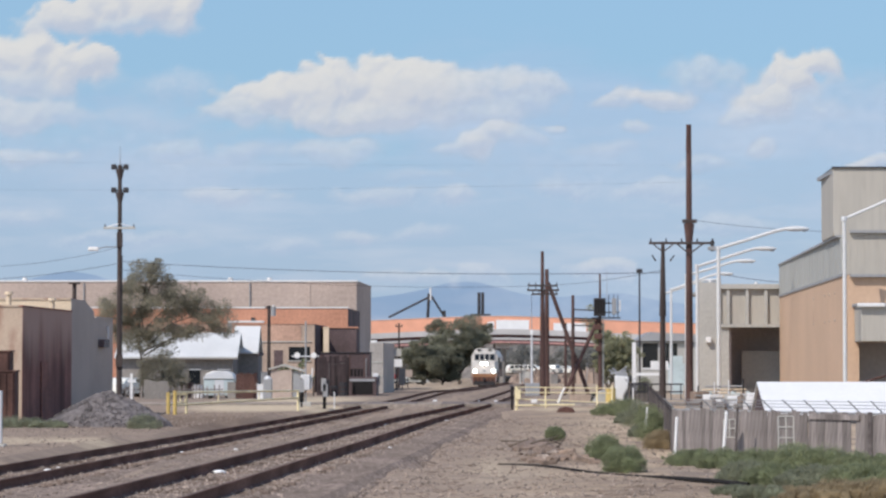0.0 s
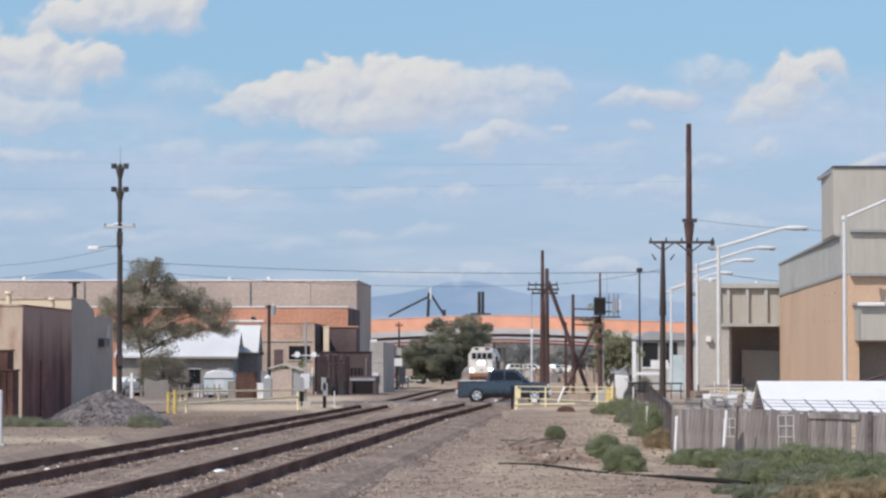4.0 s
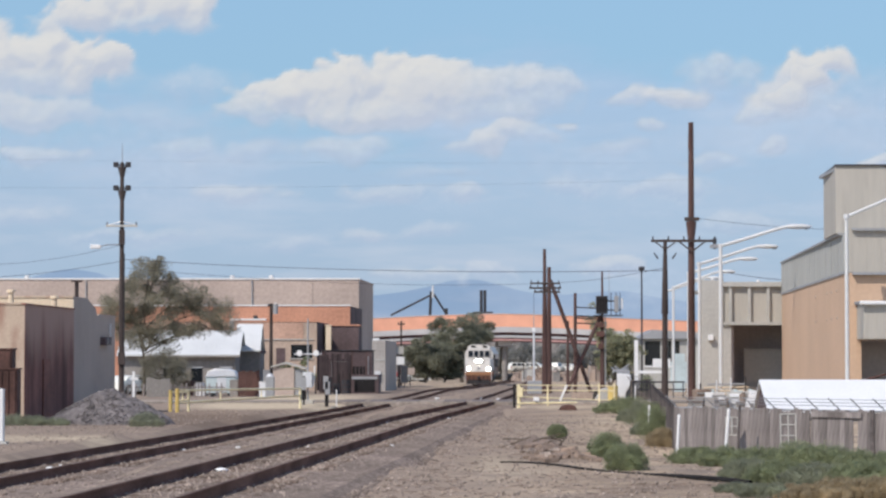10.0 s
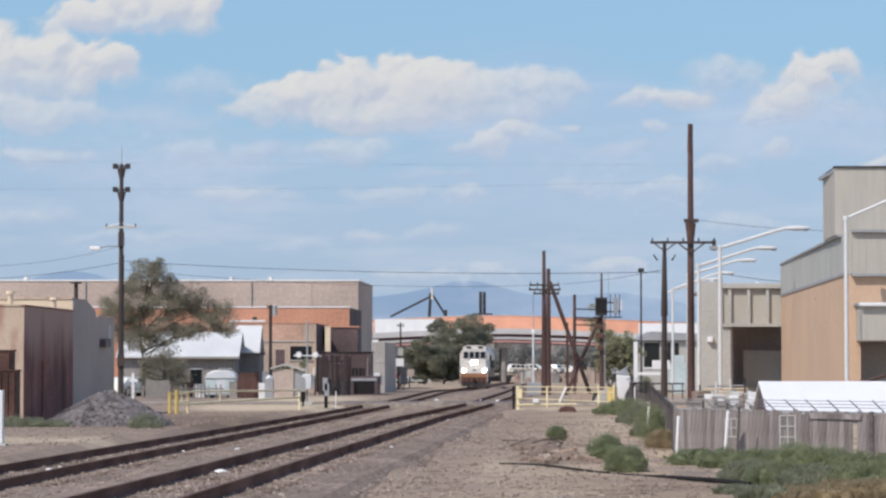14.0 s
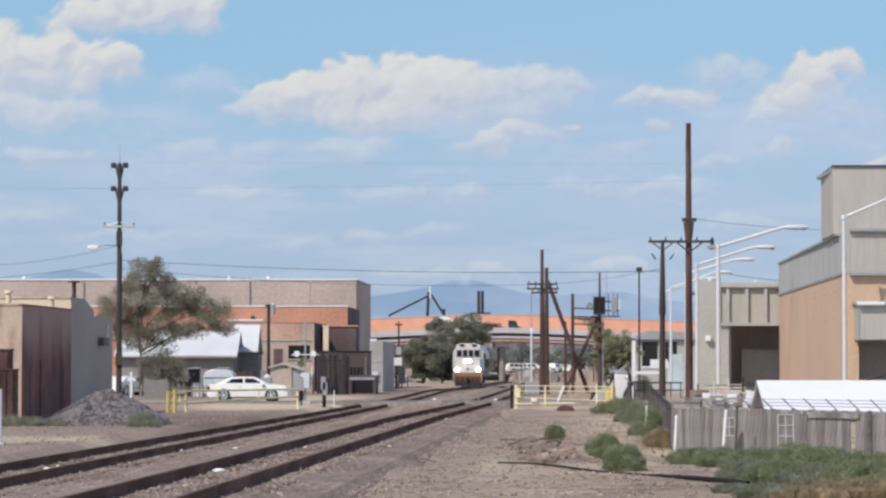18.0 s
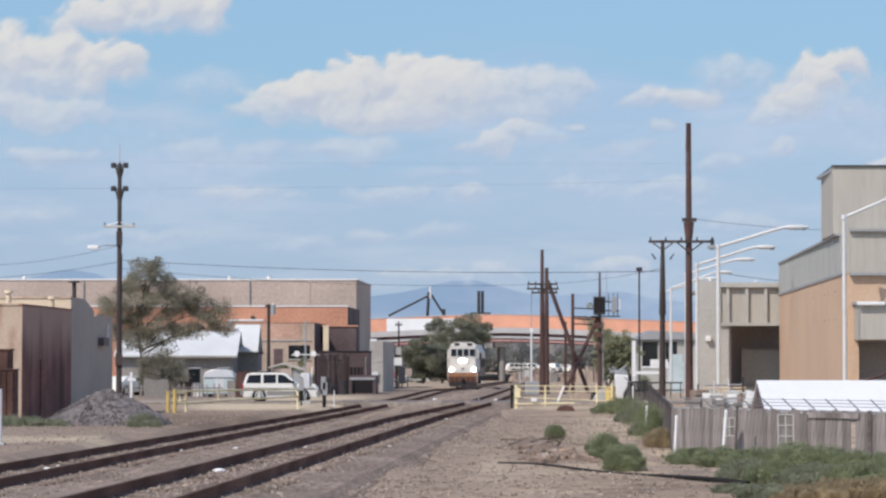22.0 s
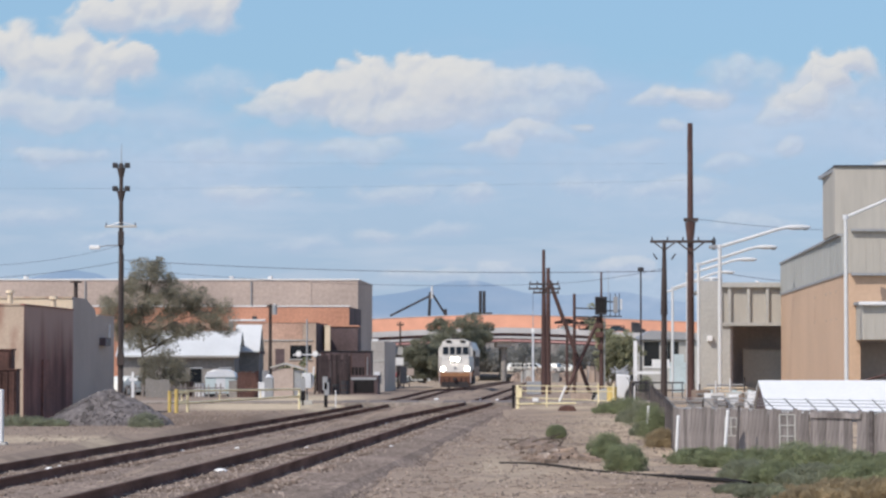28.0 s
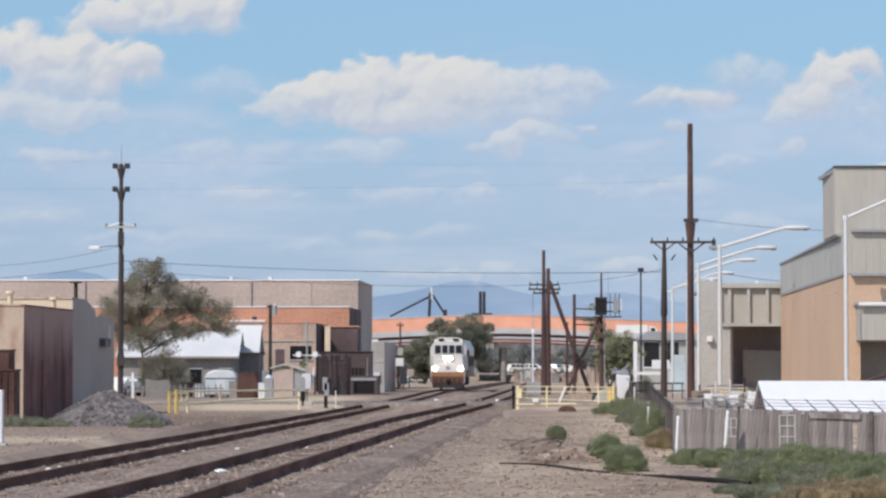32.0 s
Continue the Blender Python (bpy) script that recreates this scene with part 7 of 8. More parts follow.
suv, suv_wheels = car(
    "suv", "white and beige suv with large dark windows and a roof rack", "suv", "carcream",
    body_line(2.2, -2.3, (-1.3, 1.3), 0.38, [(-2.32, 0.7), (-2.27, 1.02), (0.95, 1.04), (1.98, 1.0), (2.16, 0.8)]),
    [(-2.28, 0.96), (-2.05, 1.58), (-1.75, 1.66), (0.0, 1.66), (0.3, 1.58), (1.05, 0.96)],
    ([(-2.08, 1.05), (-1.93, 1.52), (-1.2, 1.55), (-1.2, 1.05)], [(-1.06, 1.05), (-1.06, 1.55), (-0.3, 1.55), (-0.3, 1.05)], [(-0.2, 1.05), (-0.2, 1.55), (0.0, 1.55), (0.22, 1.5), (0.8, 1.05)]),
    0.92, SUV_AX, 0.38,
    (("lower_trim", (-0.85, 0.85, -0.93, 0.93, 0.34, 0.6), "carbeige", "grey-beige lower body trim"), ("running_board", (-0.9, 0.9, -1.0, 1.0, 0.26, 0.34), "galv", "pale running board"),
     ("side_moulding", (-2.2, 2.0, -0.945, 0.945, 0.74, 0.79), "carbeige", "beige side moulding"),
     ("front_bumper", (2.1, 2.3, -0.88, 0.88, 0.35, 0.62), "carbeige", "grey-beige bumper"), ("rear_bumper", (-2.44, -2.24, -0.88, 0.88, 0.36, 0.64), "carbeige", "grey-beige bumper"),
     ("roof_rack", (-1.7, -0.1, -0.6, -0.55, 1.68, 1.73), "darkmetal", "dark roof rack"), ("roof_rack", (-1.7, -0.1, 0.55, 0.6, 1.68, 1.73), "darkmetal", "dark roof rack"),
     ("headlight", (2.04, 2.22, -0.88, -0.6, 0.68, 0.86), "chrome", "clear headlight"), ("mirror", (0.62, 0.8, -1.08, -0.9, 1.04, 1.2), "black", "black mirror"),
     ("tail_light", (-2.34, -2.24, -0.9, -0.72, 0.74, 1.0), "redlamp", "red tail light")), 0.97)
pickup, pickup_wheels = car(
    "pickup_truck", "steel-blue crew-cab pickup truck with bright wheels", "pickup truck", "carblue",
    body_line(2.85, -2.95, (-1.75, 1.9), 0.39, [(-2.97, 0.7), (-2.92, 1.14), (-0.9, 1.15), (1.35, 1.14), (2.6, 1.08), (2.82, 0.9)]),
    [(-1.15, 1.1), (-1.0, 1.72), (-0.7, 1.80), (0.55, 1.80), (0.85, 1.72), (1.6, 1.1)],
    ([(-0.95, 1.2), (-0.82, 1.66), (-0.05, 1.68), (-0.05, 1.2)], [(0.05, 1.2), (0.05, 1.68), (0.65, 1.66), (1.2, 1.2)]),
    0.98, TRUCK_AX, 0.39,
    (("bed_floor", (-2.8, -1.2, -0.8, 0.8, 1.1, 1.17), "black", "dark open bed"), ("bed_rail", (-2.9, -1.15, -0.98, -0.86, 1.15, 1.2), "galv", "pale bed rail"),
     ("bed_rail", (-2.9, -1.15, 0.86, 0.98, 1.15, 1.2), "galv", "pale bed rail"), ("front_bumper", (2.76, 2.96, -0.92, 0.92, 0.4, 0.68), "chrome", "chrome bumper"),
     ("rear_bumper", (-3.08, -2.9, -0.9, 0.9, 0.45, 0.68), "chrome", "chrome bumper"), ("grille", (2.78, 2.88, -0.6, 0.6, 0.72, 1.0), "galv", "pale grille"),
     ("headlight", (2.68, 2.86, -0.95, -0.64, 0.78, 1.0), "chrome", "clear headlight"), ("mirror", (1.1, 1.28, -1.2, -0.98, 1.2, 1.42), "carblue", ""),
     ("side_moulding", (-1.25, 1.35, -1.0, 1.0, 0.26, 0.5), "black", "dark lower side trim"), ("tail_light", (-2.99, -2.9, -0.95, -0.78, 0.8, 1.1), "redlamp", "red tail light")), 0.915, 1.05)


def parked(x, y, paint, label, kind="sedan", turn=0.0, z=0.0):
    src = {"sedan": sedan, "suv": suv, "pickup": pickup}[kind]
    c = copy_thing(src, pose(x, y, z, 0, 0, turn))
    tagged(c, label, "car", "parked cars")
    for o in c.children_recursive:
        if o.name.split(".")[0] in ("body", "cabin", "front_bumper", "rear_bumper", "mirror"):
            o.data = o.data.copy()
            o.data.materials[0] = M[paint]
    return c


def box_truck(label, length, paint="white", top=3.45, faces=1):
    """A lorry on the freeway; faces 1: towards +x."""
    t = thing("semi_truck", pose(0, 0, 0), label, "truck", "freeway trucks")
    part("trailer", box(0, length, -1.25, 1.25, 1.0, top, bevel=0.04), paint, t, "box trailer")
    f = length if faces > 0 else 0.0
    s = faces
    c = part("cab", prism([(f + s * 0.3, 0.5), (f + s * 2.6, 0.5), (f + s * 2.6, 1.6), (f + s * 1.7, 1.9), (f + s * 1.3, 2.7), (f + s * 0.3, 2.8)], -1.15, 1.15, axis="y", bevel=0.05), paint, t, "cab")
    part("side_window", box(f + s * 0.9 - 0.35, f + s * 0.9 + 0.35, -1.17, -1.14, 1.8, 2.5), "glass", c)
    part("chassis", box(-0.2, length + 0.2, -0.5, 0.5, 0.6, 0.98), "darkmetal", t)
    for x in (0.8, 1.9, length - 1.4, f + s * 1.9):
        for q in (-1, 1):
            part("wheel", tube((x, q * 1.1 - 0.14, 0.45), (x, q * 1.1 + 0.14, 0.45), 0.45, 0.45, 14), "rubber", t)
    return t


def car_carrier(label, paints):
    t = thing("car_carrier", pose(0, 0, 0), label, "truck", "freeway trucks")
    part("deck", box(0, 13, -1.2, 1.2, 0.9, 1.1), "darkmetal", t, "low steel deck")
    part("upper_deck", box(1, 12, -1.2, 1.2, 2.25, 2.35), "darkmetal", t, "upper steel deck")
    for x in (1, 4.5, 8.5, 12):
        for q in (-1.15, 1.15):
            part("post", box(x - 0.06, x + 0.06, q - 0.05, q + 0.05, 1.1, 2.25), "darkmetal", t)
    for k, paint in enumerate(paints):
        x, z = 0.4 + (k % 3) * 4.2, 1.1 if k < 3 else 2.35
        part("carried_car", body_shell([(x, z + 0.3), (x, z + 0.7), (x + 0.8, z + 0.78), (x + 1.3, z + 1.15), (x + 2.6, z + 1.15), (x + 3.2, z + 0.75), (x + 4.0, z + 0.6), (x + 4.0, z + 0.3)], 0.8, lambda v: 0.05), paint, t, "carried car")
    part("cab", prism([(13.3, 0.5), (15.6, 0.5), (15.6, 1.6), (14.9, 1.9), (14.5, 2.8), (13.3, 2.9)], -1.15, 1.15, axis="y", bevel=0.05), "darkmetal", t, "dark cab")
    for x in (1.5, 2.7, 12.5, 14.8):
        for q in (-1, 1):
            part("wheel", tube((x, q * 1.1 - 0.14, 0.45), (x, q * 1.1 + 0.14, 0.45), 0.45, 0.45, 14), "rubber", t)
    return t


# ---- locomotive ----
def locomotive():
    """Nose at y = 0, towards -y; rail tops at z = 0."""
    L = 20.7
    e = thing("locomotive", pose(0, 0, 0), "off-white and red diesel passenger locomotive with lit headlights", "locomotive")
    sec = [(-1.55, 1.75), (-1.55, 3.75), (-1.0, 4.6), (-0.75, 4.68), (0.75, 4.68), (1.0, 4.6), (1.55, 3.75), (1.55, 1.75)]
    part("cab", prism(sec, 1.35, 5.2, axis="y", bevel=0.05), "locowhite", e, "off-white cab")
    nose = bmesh.new()
    lo = [nose.verts.new(p) for p in ((-1.5, 0.75, 1.5), (1.5, 0.75, 1.5), (1.32, 0.02, 1.55), (-1.32, 0.02, 1.55))]
    mid = [nose.verts.new(p) for p in ((-1.5, 1.4, 3.1), (1.5, 1.4, 3.1), (1.2, 0.35, 2.95), (-1.2, 0.35, 2.95))]
    back = [nose.verts.new(p) for p in ((-1.5, 1.5, 1.5), (1.5, 1.5, 1.5))]
    for q in ((lo[3], lo[2], mid[2], mid[3]), (mid[3], mid[2], mid[1], mid[0]), (lo[2], lo[1], mid[1], mid[2]), (lo[0], lo[3], mid[3], mid[0]),
              (lo[0], lo[1], lo[2], lo[3]), (lo[1], back[1], mid[1]), (lo[0], mid[0], back[0])):
        nose.faces.new(q)
    bmesh.ops.recalc_face_normals(nose, faces=nose.faces)
    n = part("nose", nose, "locowhite", e, "sloped off-white nose")
    part("windscreen_frame", prism([(1.36, 3.0), (1.05, 3.05), (1.2, 4.25), (1.36, 4.5)], -1.2, 1.2), "locowhite", e, "off-white windscreen surround")
    for x0, x1 in ((-1.14, -0.64), (-0.52, -0.06), (0.06, 0.52), (0.64, 1.14)):
        part("windscreen", prism([(1.01, 3.24), (1.06, 3.24), (1.17, 3.96), (1.12, 3.96)], x0, x1), "glass", e, "dark windscreen pane")
    h = part("headlight_housing", box(-0.45, 0.45, 0.12, 0.5, 2.58, 2.96, bevel=0.05), "locowhite", e)
    for x in (-0.2, 0.2):
        part("headlight", tube((x, 0.07, 2.77), (x, 0.14, 2.77), 0.19, 0.19, 16), "lit", h, "lit headlight")
    for x in (-1.08, 1.08):
        d = part("ditch_light_box", box(x - 0.24, x + 0.24, 0.1, 0.5, 1.62, 2.08, bevel=0.04), "locowhite", e)
        part("ditch_light", tube((x, 0.02, 1.86), (x, 0.11, 1.86), 0.2, 0.2, 16), "lit", d, "lit ditch light")
    part("nose_badge", tube((0, 0.02, 1.95), (0, 0.1, 1.95), 0.16, 0.16, 6), "dullgalv", n, "small grey badge")
    part("number_board", box(-0.85, -0.4, 1.1, 1.4, 4.4, 4.56), "black", e, "dark number board")
    part("number_board", box(0.4, 0.85, 1.1, 1.4, 4.4, 4.56), "black", e, "dark number board")
    part("pilot", prism([(-1.5, 1.53), (1.5, 1.53), (1.5, 0.75), (1.25, 0.25), (-1.25, 0.25), (-1.5, 0.75)], 0.0, 0.7, axis="y", bevel=0.03), "locored", e, "red-orange pilot")
    part("stripe", box(-1.52, 1.52, -0.015, 0.3, 1.16, 1.53), "locoorange", e, "faded orange stripe")
    part("plough", prism([(-1.3, 0.12), (1.3, 0.12), (1.2, 0.62), (-1.2, 0.62)], -0.3, 0.0, axis="y"), "locodark", e, "dark plough")
    part("coupler", box(-0.15, 0.15, -0.6, 0.0, 0.72, 1.0, bevel=0.04), "locodark", e, "dark coupler")
    for x in (-1.0, -0.55, 0.55, 1.0):
        part("hose", pipe([(x, -0.04, 1.0), (x * 0.95, -0.2, 0.6), (x * 0.9, -0.08, 0.35)], 0.035), "black", e)
    for x in (-1.4, 1.4):
        part("handrail", pipe([(x, -0.03, 0.5), (x, -0.03, 1.75)], 0.025), "galv", e)
    body = [(-1.52, 1.3), (-1.52, 3.7), (-1.15, 4.5), (-0.6, 4.62), (0.6, 4.62), (1.15, 4.5), (1.52, 3.7), (1.52, 1.3)]
    part("body", prism(body, 5.25, L, axis="y", bevel=0.05), "locored", e, "dark red engine hood")
    part("upper_band", prism([(-1.55, 3.1), (-1.55, 3.7), (-1.18, 4.5), (-0.9, 4.56), (-0.9, 4.5), (-1.5, 3.1)], 5.3, L - 0.1, axis="y"), "locowhite", e, "off-white upper band")
    part("upper_band", prism([(1.55, 3.1), (1.55, 3.7), (1.18, 4.5), (0.9, 4.56), (0.9, 4.5), (1.5, 3.1)], 5.3, L - 0.1, axis="y"), "locowhite", e, "off-white upper band")
    part("sill", box(-1.57, 1.57, 0.7, L, 1.15, 1.5), "locored", e, "red sill")
    for s in (-1, 1):
        part("side_window", box(s * 1.57 - 0.02, s * 1.57 + 0.02, 2.2, 3.2, 2.9, 3.6), "glass", e, "dark side window")
        part("side_window", box(s * 1.57 - 0.02, s * 1.57 + 0.02, 3.4, 4.2, 2.9, 3.6), "glass", e, "dark side window")
        part("cab_door", box(s * 1.57 - 0.02, s * 1.57 + 0.02, 4.45, 5.05, 1.8, 3.6), "locored", e, "cab door")
        for k in range(5):
            part("grille", box(s * 1.56 - 0.02, s * 1.56 + 0.02, 6.5 + 2.6 * k, 8.4 + 2.6 * k, 2.1, 3.0), "locodark", e, "dark air grille")
        part("mirror", box(s * 1.7 - 0.06, s * 1.7 + 0.06, 1.8, 1.95, 3.1, 3.5), "black", e)
    for y in (7.5, 10.5, 14.0, 17.0):
        part("roof_fan", tube((0, y, 4.6), (0, y, 4.8), 0.6, 0.6, 18), "locodark", e, "dark roof fan")
    part("horn", box(-0.4, 0.2, 2.0, 2.5, 4.66, 4.86, bevel=0.03), "locodark", e, "horn cluster")
    part("fuel_tank", box(-1.4, 1.4, 7.8, 12.6, 0.35, 1.15, bevel=0.15), "locodark", e, "dark fuel tank")
    axles = []
    for c in (3.4, 16.8):
        b = part("bogie", box(-1.15, 1.15, -1.9, 1.9, 0.45, 0.95, bevel=0.05), "locodark", e, "dark cast bogie", m=pose(0, c, 0))
        for y in (-1.35, 1.35):
            w = tube((-0.79, 0, 0), (-0.66, 0, 0), 0.51, 0.5, 24)
            tube((0.66, 0, 0), (0.79, 0, 0), 0.5, 0.51, 24, w)
            tube((-0.9, 0, 0), (0.9, 0, 0), 0.09, 0.09, 10, w)
            axles.append((part("wheelset", w, "rail", b, "steel wheelset", m=pose(0, y, 0.51)), y))
    for x, y in ((-1.1, 4.2), (1.1, 4.2)):
        part("step", box(x - 0.3, x + 0.3, y + 1.2, y + 1.5, 0.45, 1.15), "locodark", e)
    # full width over the body sides
    for o in e.children:
        if o.name.split(".")[0] != "bogie":
            o.matrix_basis = Matrix.Diagonal((1.06, 1, 1, 1)) @ o.matrix_basis
    return e, axles


engine, engine_axles = locomotive()


# ---- clouds ----
CLOUD_Y = 4400


def cloud_material():
    """Drifting cloud: the mesh's own layers say how much it covers, how lit it is and how solid; fine noise frays it."""
    m = bpy.data.materials.new("drifting_cloud")
    m.use_nodes = True
    nt = m.node_tree
    nt.nodes.remove(nt.nodes["Principled BSDF"])
    co = nt.nodes.new("ShaderNodeTexCoord")

    def calc(op, p, q=None, clamp=False):
        n = nt.nodes.new("ShaderNodeMath")
        n.operation, n.use_clamp = op, clamp
        for i, v in enumerate((p, q)):
            if isinstance(v, (int, float)):
                n.inputs[i].default_value = v
            elif v is not None:
                nt.links.new(v, n.inputs[i])
        return n.outputs[0]

    def fbm(scale, detail, squash):
        place = nt.nodes.new("ShaderNodeMapping")
        place.inputs["Scale"].default_value = squash
        nt.links.new(co.outputs["Object"], place.inputs["Vector"])
        n = nt.nodes.new("ShaderNodeTexNoise")
        n.inputs["Scale"].default_value, n.inputs["Detail"].default_value, n.inputs["Roughness"].default_value = scale, detail, 0.55
        nt.links.new(place.outputs[0], n.inputs["Vector"])
        return calc("SUBTRACT", n.outputs["Fac"], 0.5)

    def layer(name):
        n = nt.nodes.new("ShaderNodeAttribute")
        n.attribute_name = name
        return n.outputs["Fac"]

    def tone(f, p, q):
        x = nt.nodes.new("ShaderNodeMix")
        x.data_type = "RGBA"
        nt.links.new(f, x.inputs[0])
        for v, sock in ((p, x.inputs[6]), (q, x.inputs[7])):
            if isinstance(v, tuple):
                sock.default_value = (*v, 1)
            else:
                nt.links.new(v, sock)
        return x.outputs[2]

    fray, solid = fbm(0.05, 4.0, (0.8, 0.0, 1.2)), layer("solid")
    cover = layer("cover")
    thin = calc("MULTIPLY", cover, calc("SUBTRACT", 1.0, cover))
    cover = calc("ADD", cover, calc("MULTIPLY", thin, calc("MULTIPLY", fray, 2.6)), True)
    lit = calc("ADD", layer("lit"), calc("MULTIPLY", fray, 0.3), True)
    # sunlit and shaded tones are painted into the cloud's own glow
    bright = tone(solid, (0.435, 0.525, 0.64), (0.605, 0.615, 0.60))
    shade = tone(solid, (0.355, 0.455, 0.60), (0.43, 0.48, 0.56))
    glow = nt.nodes.new("ShaderNodeEmission")
    nt.links.new(tone(lit, shade, bright), glow.inputs[0])
    clear = nt.nodes.new("ShaderNodeBsdfTransparent")
    mix = nt.nodes.new("ShaderNodeMixShader")
    nt.links.new(cover, mix.inputs[0])
    nt.links.new(clear.outputs[0], mix.inputs[1])
    nt.links.new(glow.outputs[0], mix.inputs[2])
    nt.links.new(mix.outputs[0], nt.nodes["Material Output"].inputs[0])
    return m


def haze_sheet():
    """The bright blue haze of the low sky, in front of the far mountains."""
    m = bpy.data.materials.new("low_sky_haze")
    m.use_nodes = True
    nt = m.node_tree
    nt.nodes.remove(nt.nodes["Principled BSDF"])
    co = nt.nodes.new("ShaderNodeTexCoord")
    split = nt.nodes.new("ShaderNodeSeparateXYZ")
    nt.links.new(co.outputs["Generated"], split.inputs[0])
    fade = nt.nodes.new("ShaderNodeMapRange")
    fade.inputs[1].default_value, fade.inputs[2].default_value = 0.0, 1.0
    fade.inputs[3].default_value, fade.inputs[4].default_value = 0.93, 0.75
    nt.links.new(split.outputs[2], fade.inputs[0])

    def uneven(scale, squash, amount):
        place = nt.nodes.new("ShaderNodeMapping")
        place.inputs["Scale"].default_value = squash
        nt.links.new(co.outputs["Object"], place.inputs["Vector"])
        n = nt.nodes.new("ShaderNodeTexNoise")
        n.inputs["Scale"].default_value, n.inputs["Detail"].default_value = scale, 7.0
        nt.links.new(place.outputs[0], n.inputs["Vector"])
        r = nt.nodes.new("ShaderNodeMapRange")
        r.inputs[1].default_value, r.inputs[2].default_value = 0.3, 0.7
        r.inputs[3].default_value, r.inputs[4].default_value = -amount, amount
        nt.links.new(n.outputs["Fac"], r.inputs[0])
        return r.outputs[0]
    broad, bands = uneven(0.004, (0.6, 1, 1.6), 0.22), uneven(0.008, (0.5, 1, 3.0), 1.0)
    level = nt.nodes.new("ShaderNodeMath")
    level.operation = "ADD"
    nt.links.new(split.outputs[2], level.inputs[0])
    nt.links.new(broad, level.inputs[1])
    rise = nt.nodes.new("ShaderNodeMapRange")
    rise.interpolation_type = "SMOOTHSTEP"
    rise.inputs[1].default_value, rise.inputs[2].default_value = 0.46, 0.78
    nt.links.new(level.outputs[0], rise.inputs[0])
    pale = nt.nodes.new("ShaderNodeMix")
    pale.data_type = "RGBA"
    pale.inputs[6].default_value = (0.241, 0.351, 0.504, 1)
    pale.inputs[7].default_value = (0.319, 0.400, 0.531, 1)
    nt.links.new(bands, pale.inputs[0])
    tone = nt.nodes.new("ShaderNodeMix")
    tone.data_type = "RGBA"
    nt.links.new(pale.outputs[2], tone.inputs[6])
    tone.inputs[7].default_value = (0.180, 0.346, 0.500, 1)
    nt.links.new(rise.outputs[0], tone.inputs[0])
    # glowing sheet imitates sky haze and pales the ridge behind it
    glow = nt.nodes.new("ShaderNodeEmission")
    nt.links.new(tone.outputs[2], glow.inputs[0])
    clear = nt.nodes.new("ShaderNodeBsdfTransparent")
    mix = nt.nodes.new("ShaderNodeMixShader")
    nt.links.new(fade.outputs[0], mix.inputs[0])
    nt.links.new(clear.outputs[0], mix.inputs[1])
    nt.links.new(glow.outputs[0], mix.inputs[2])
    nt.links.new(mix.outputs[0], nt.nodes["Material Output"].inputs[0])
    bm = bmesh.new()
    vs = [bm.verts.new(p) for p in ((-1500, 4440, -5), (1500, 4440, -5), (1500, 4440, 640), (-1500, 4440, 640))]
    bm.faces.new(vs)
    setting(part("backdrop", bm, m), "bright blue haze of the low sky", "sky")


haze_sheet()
CLOUD = cloud_material()
clouds = []


def fractal(x, z, size, octaves, seed, keep=0.55):
    """Smooth value noise summed over octaves, about -1 to 1."""
    rng = np.random.default_rng(seed)
    total, amount, full = 0.0, 1.0, 0.0
    for _ in range(octaves):
        grid = rng.uniform(-1, 1, (128, 128))
        u, v = x / size, z / size
        iu, iv = np.floor(u).astype(int), np.floor(v).astype(int)
        fu, fv = u - iu, v - iv
        fu, fv = fu * fu * (3 - 2 * fu), fv * fv * (3 - 2 * fv)
        low = grid[iu % 128, iv % 128] * (1 - fu) + grid[(iu + 1) % 128, iv % 128] * fu
        top = grid[iu % 128, (iv + 1) % 128] * (1 - fu) + grid[(iu + 1) % 128, (iv + 1) % 128] * fu
        total = total + amount * (low * (1 - fv) + top * fv)
        full += amount
        amount *= keep
        size *= 0.5
    return total / full * 1.6


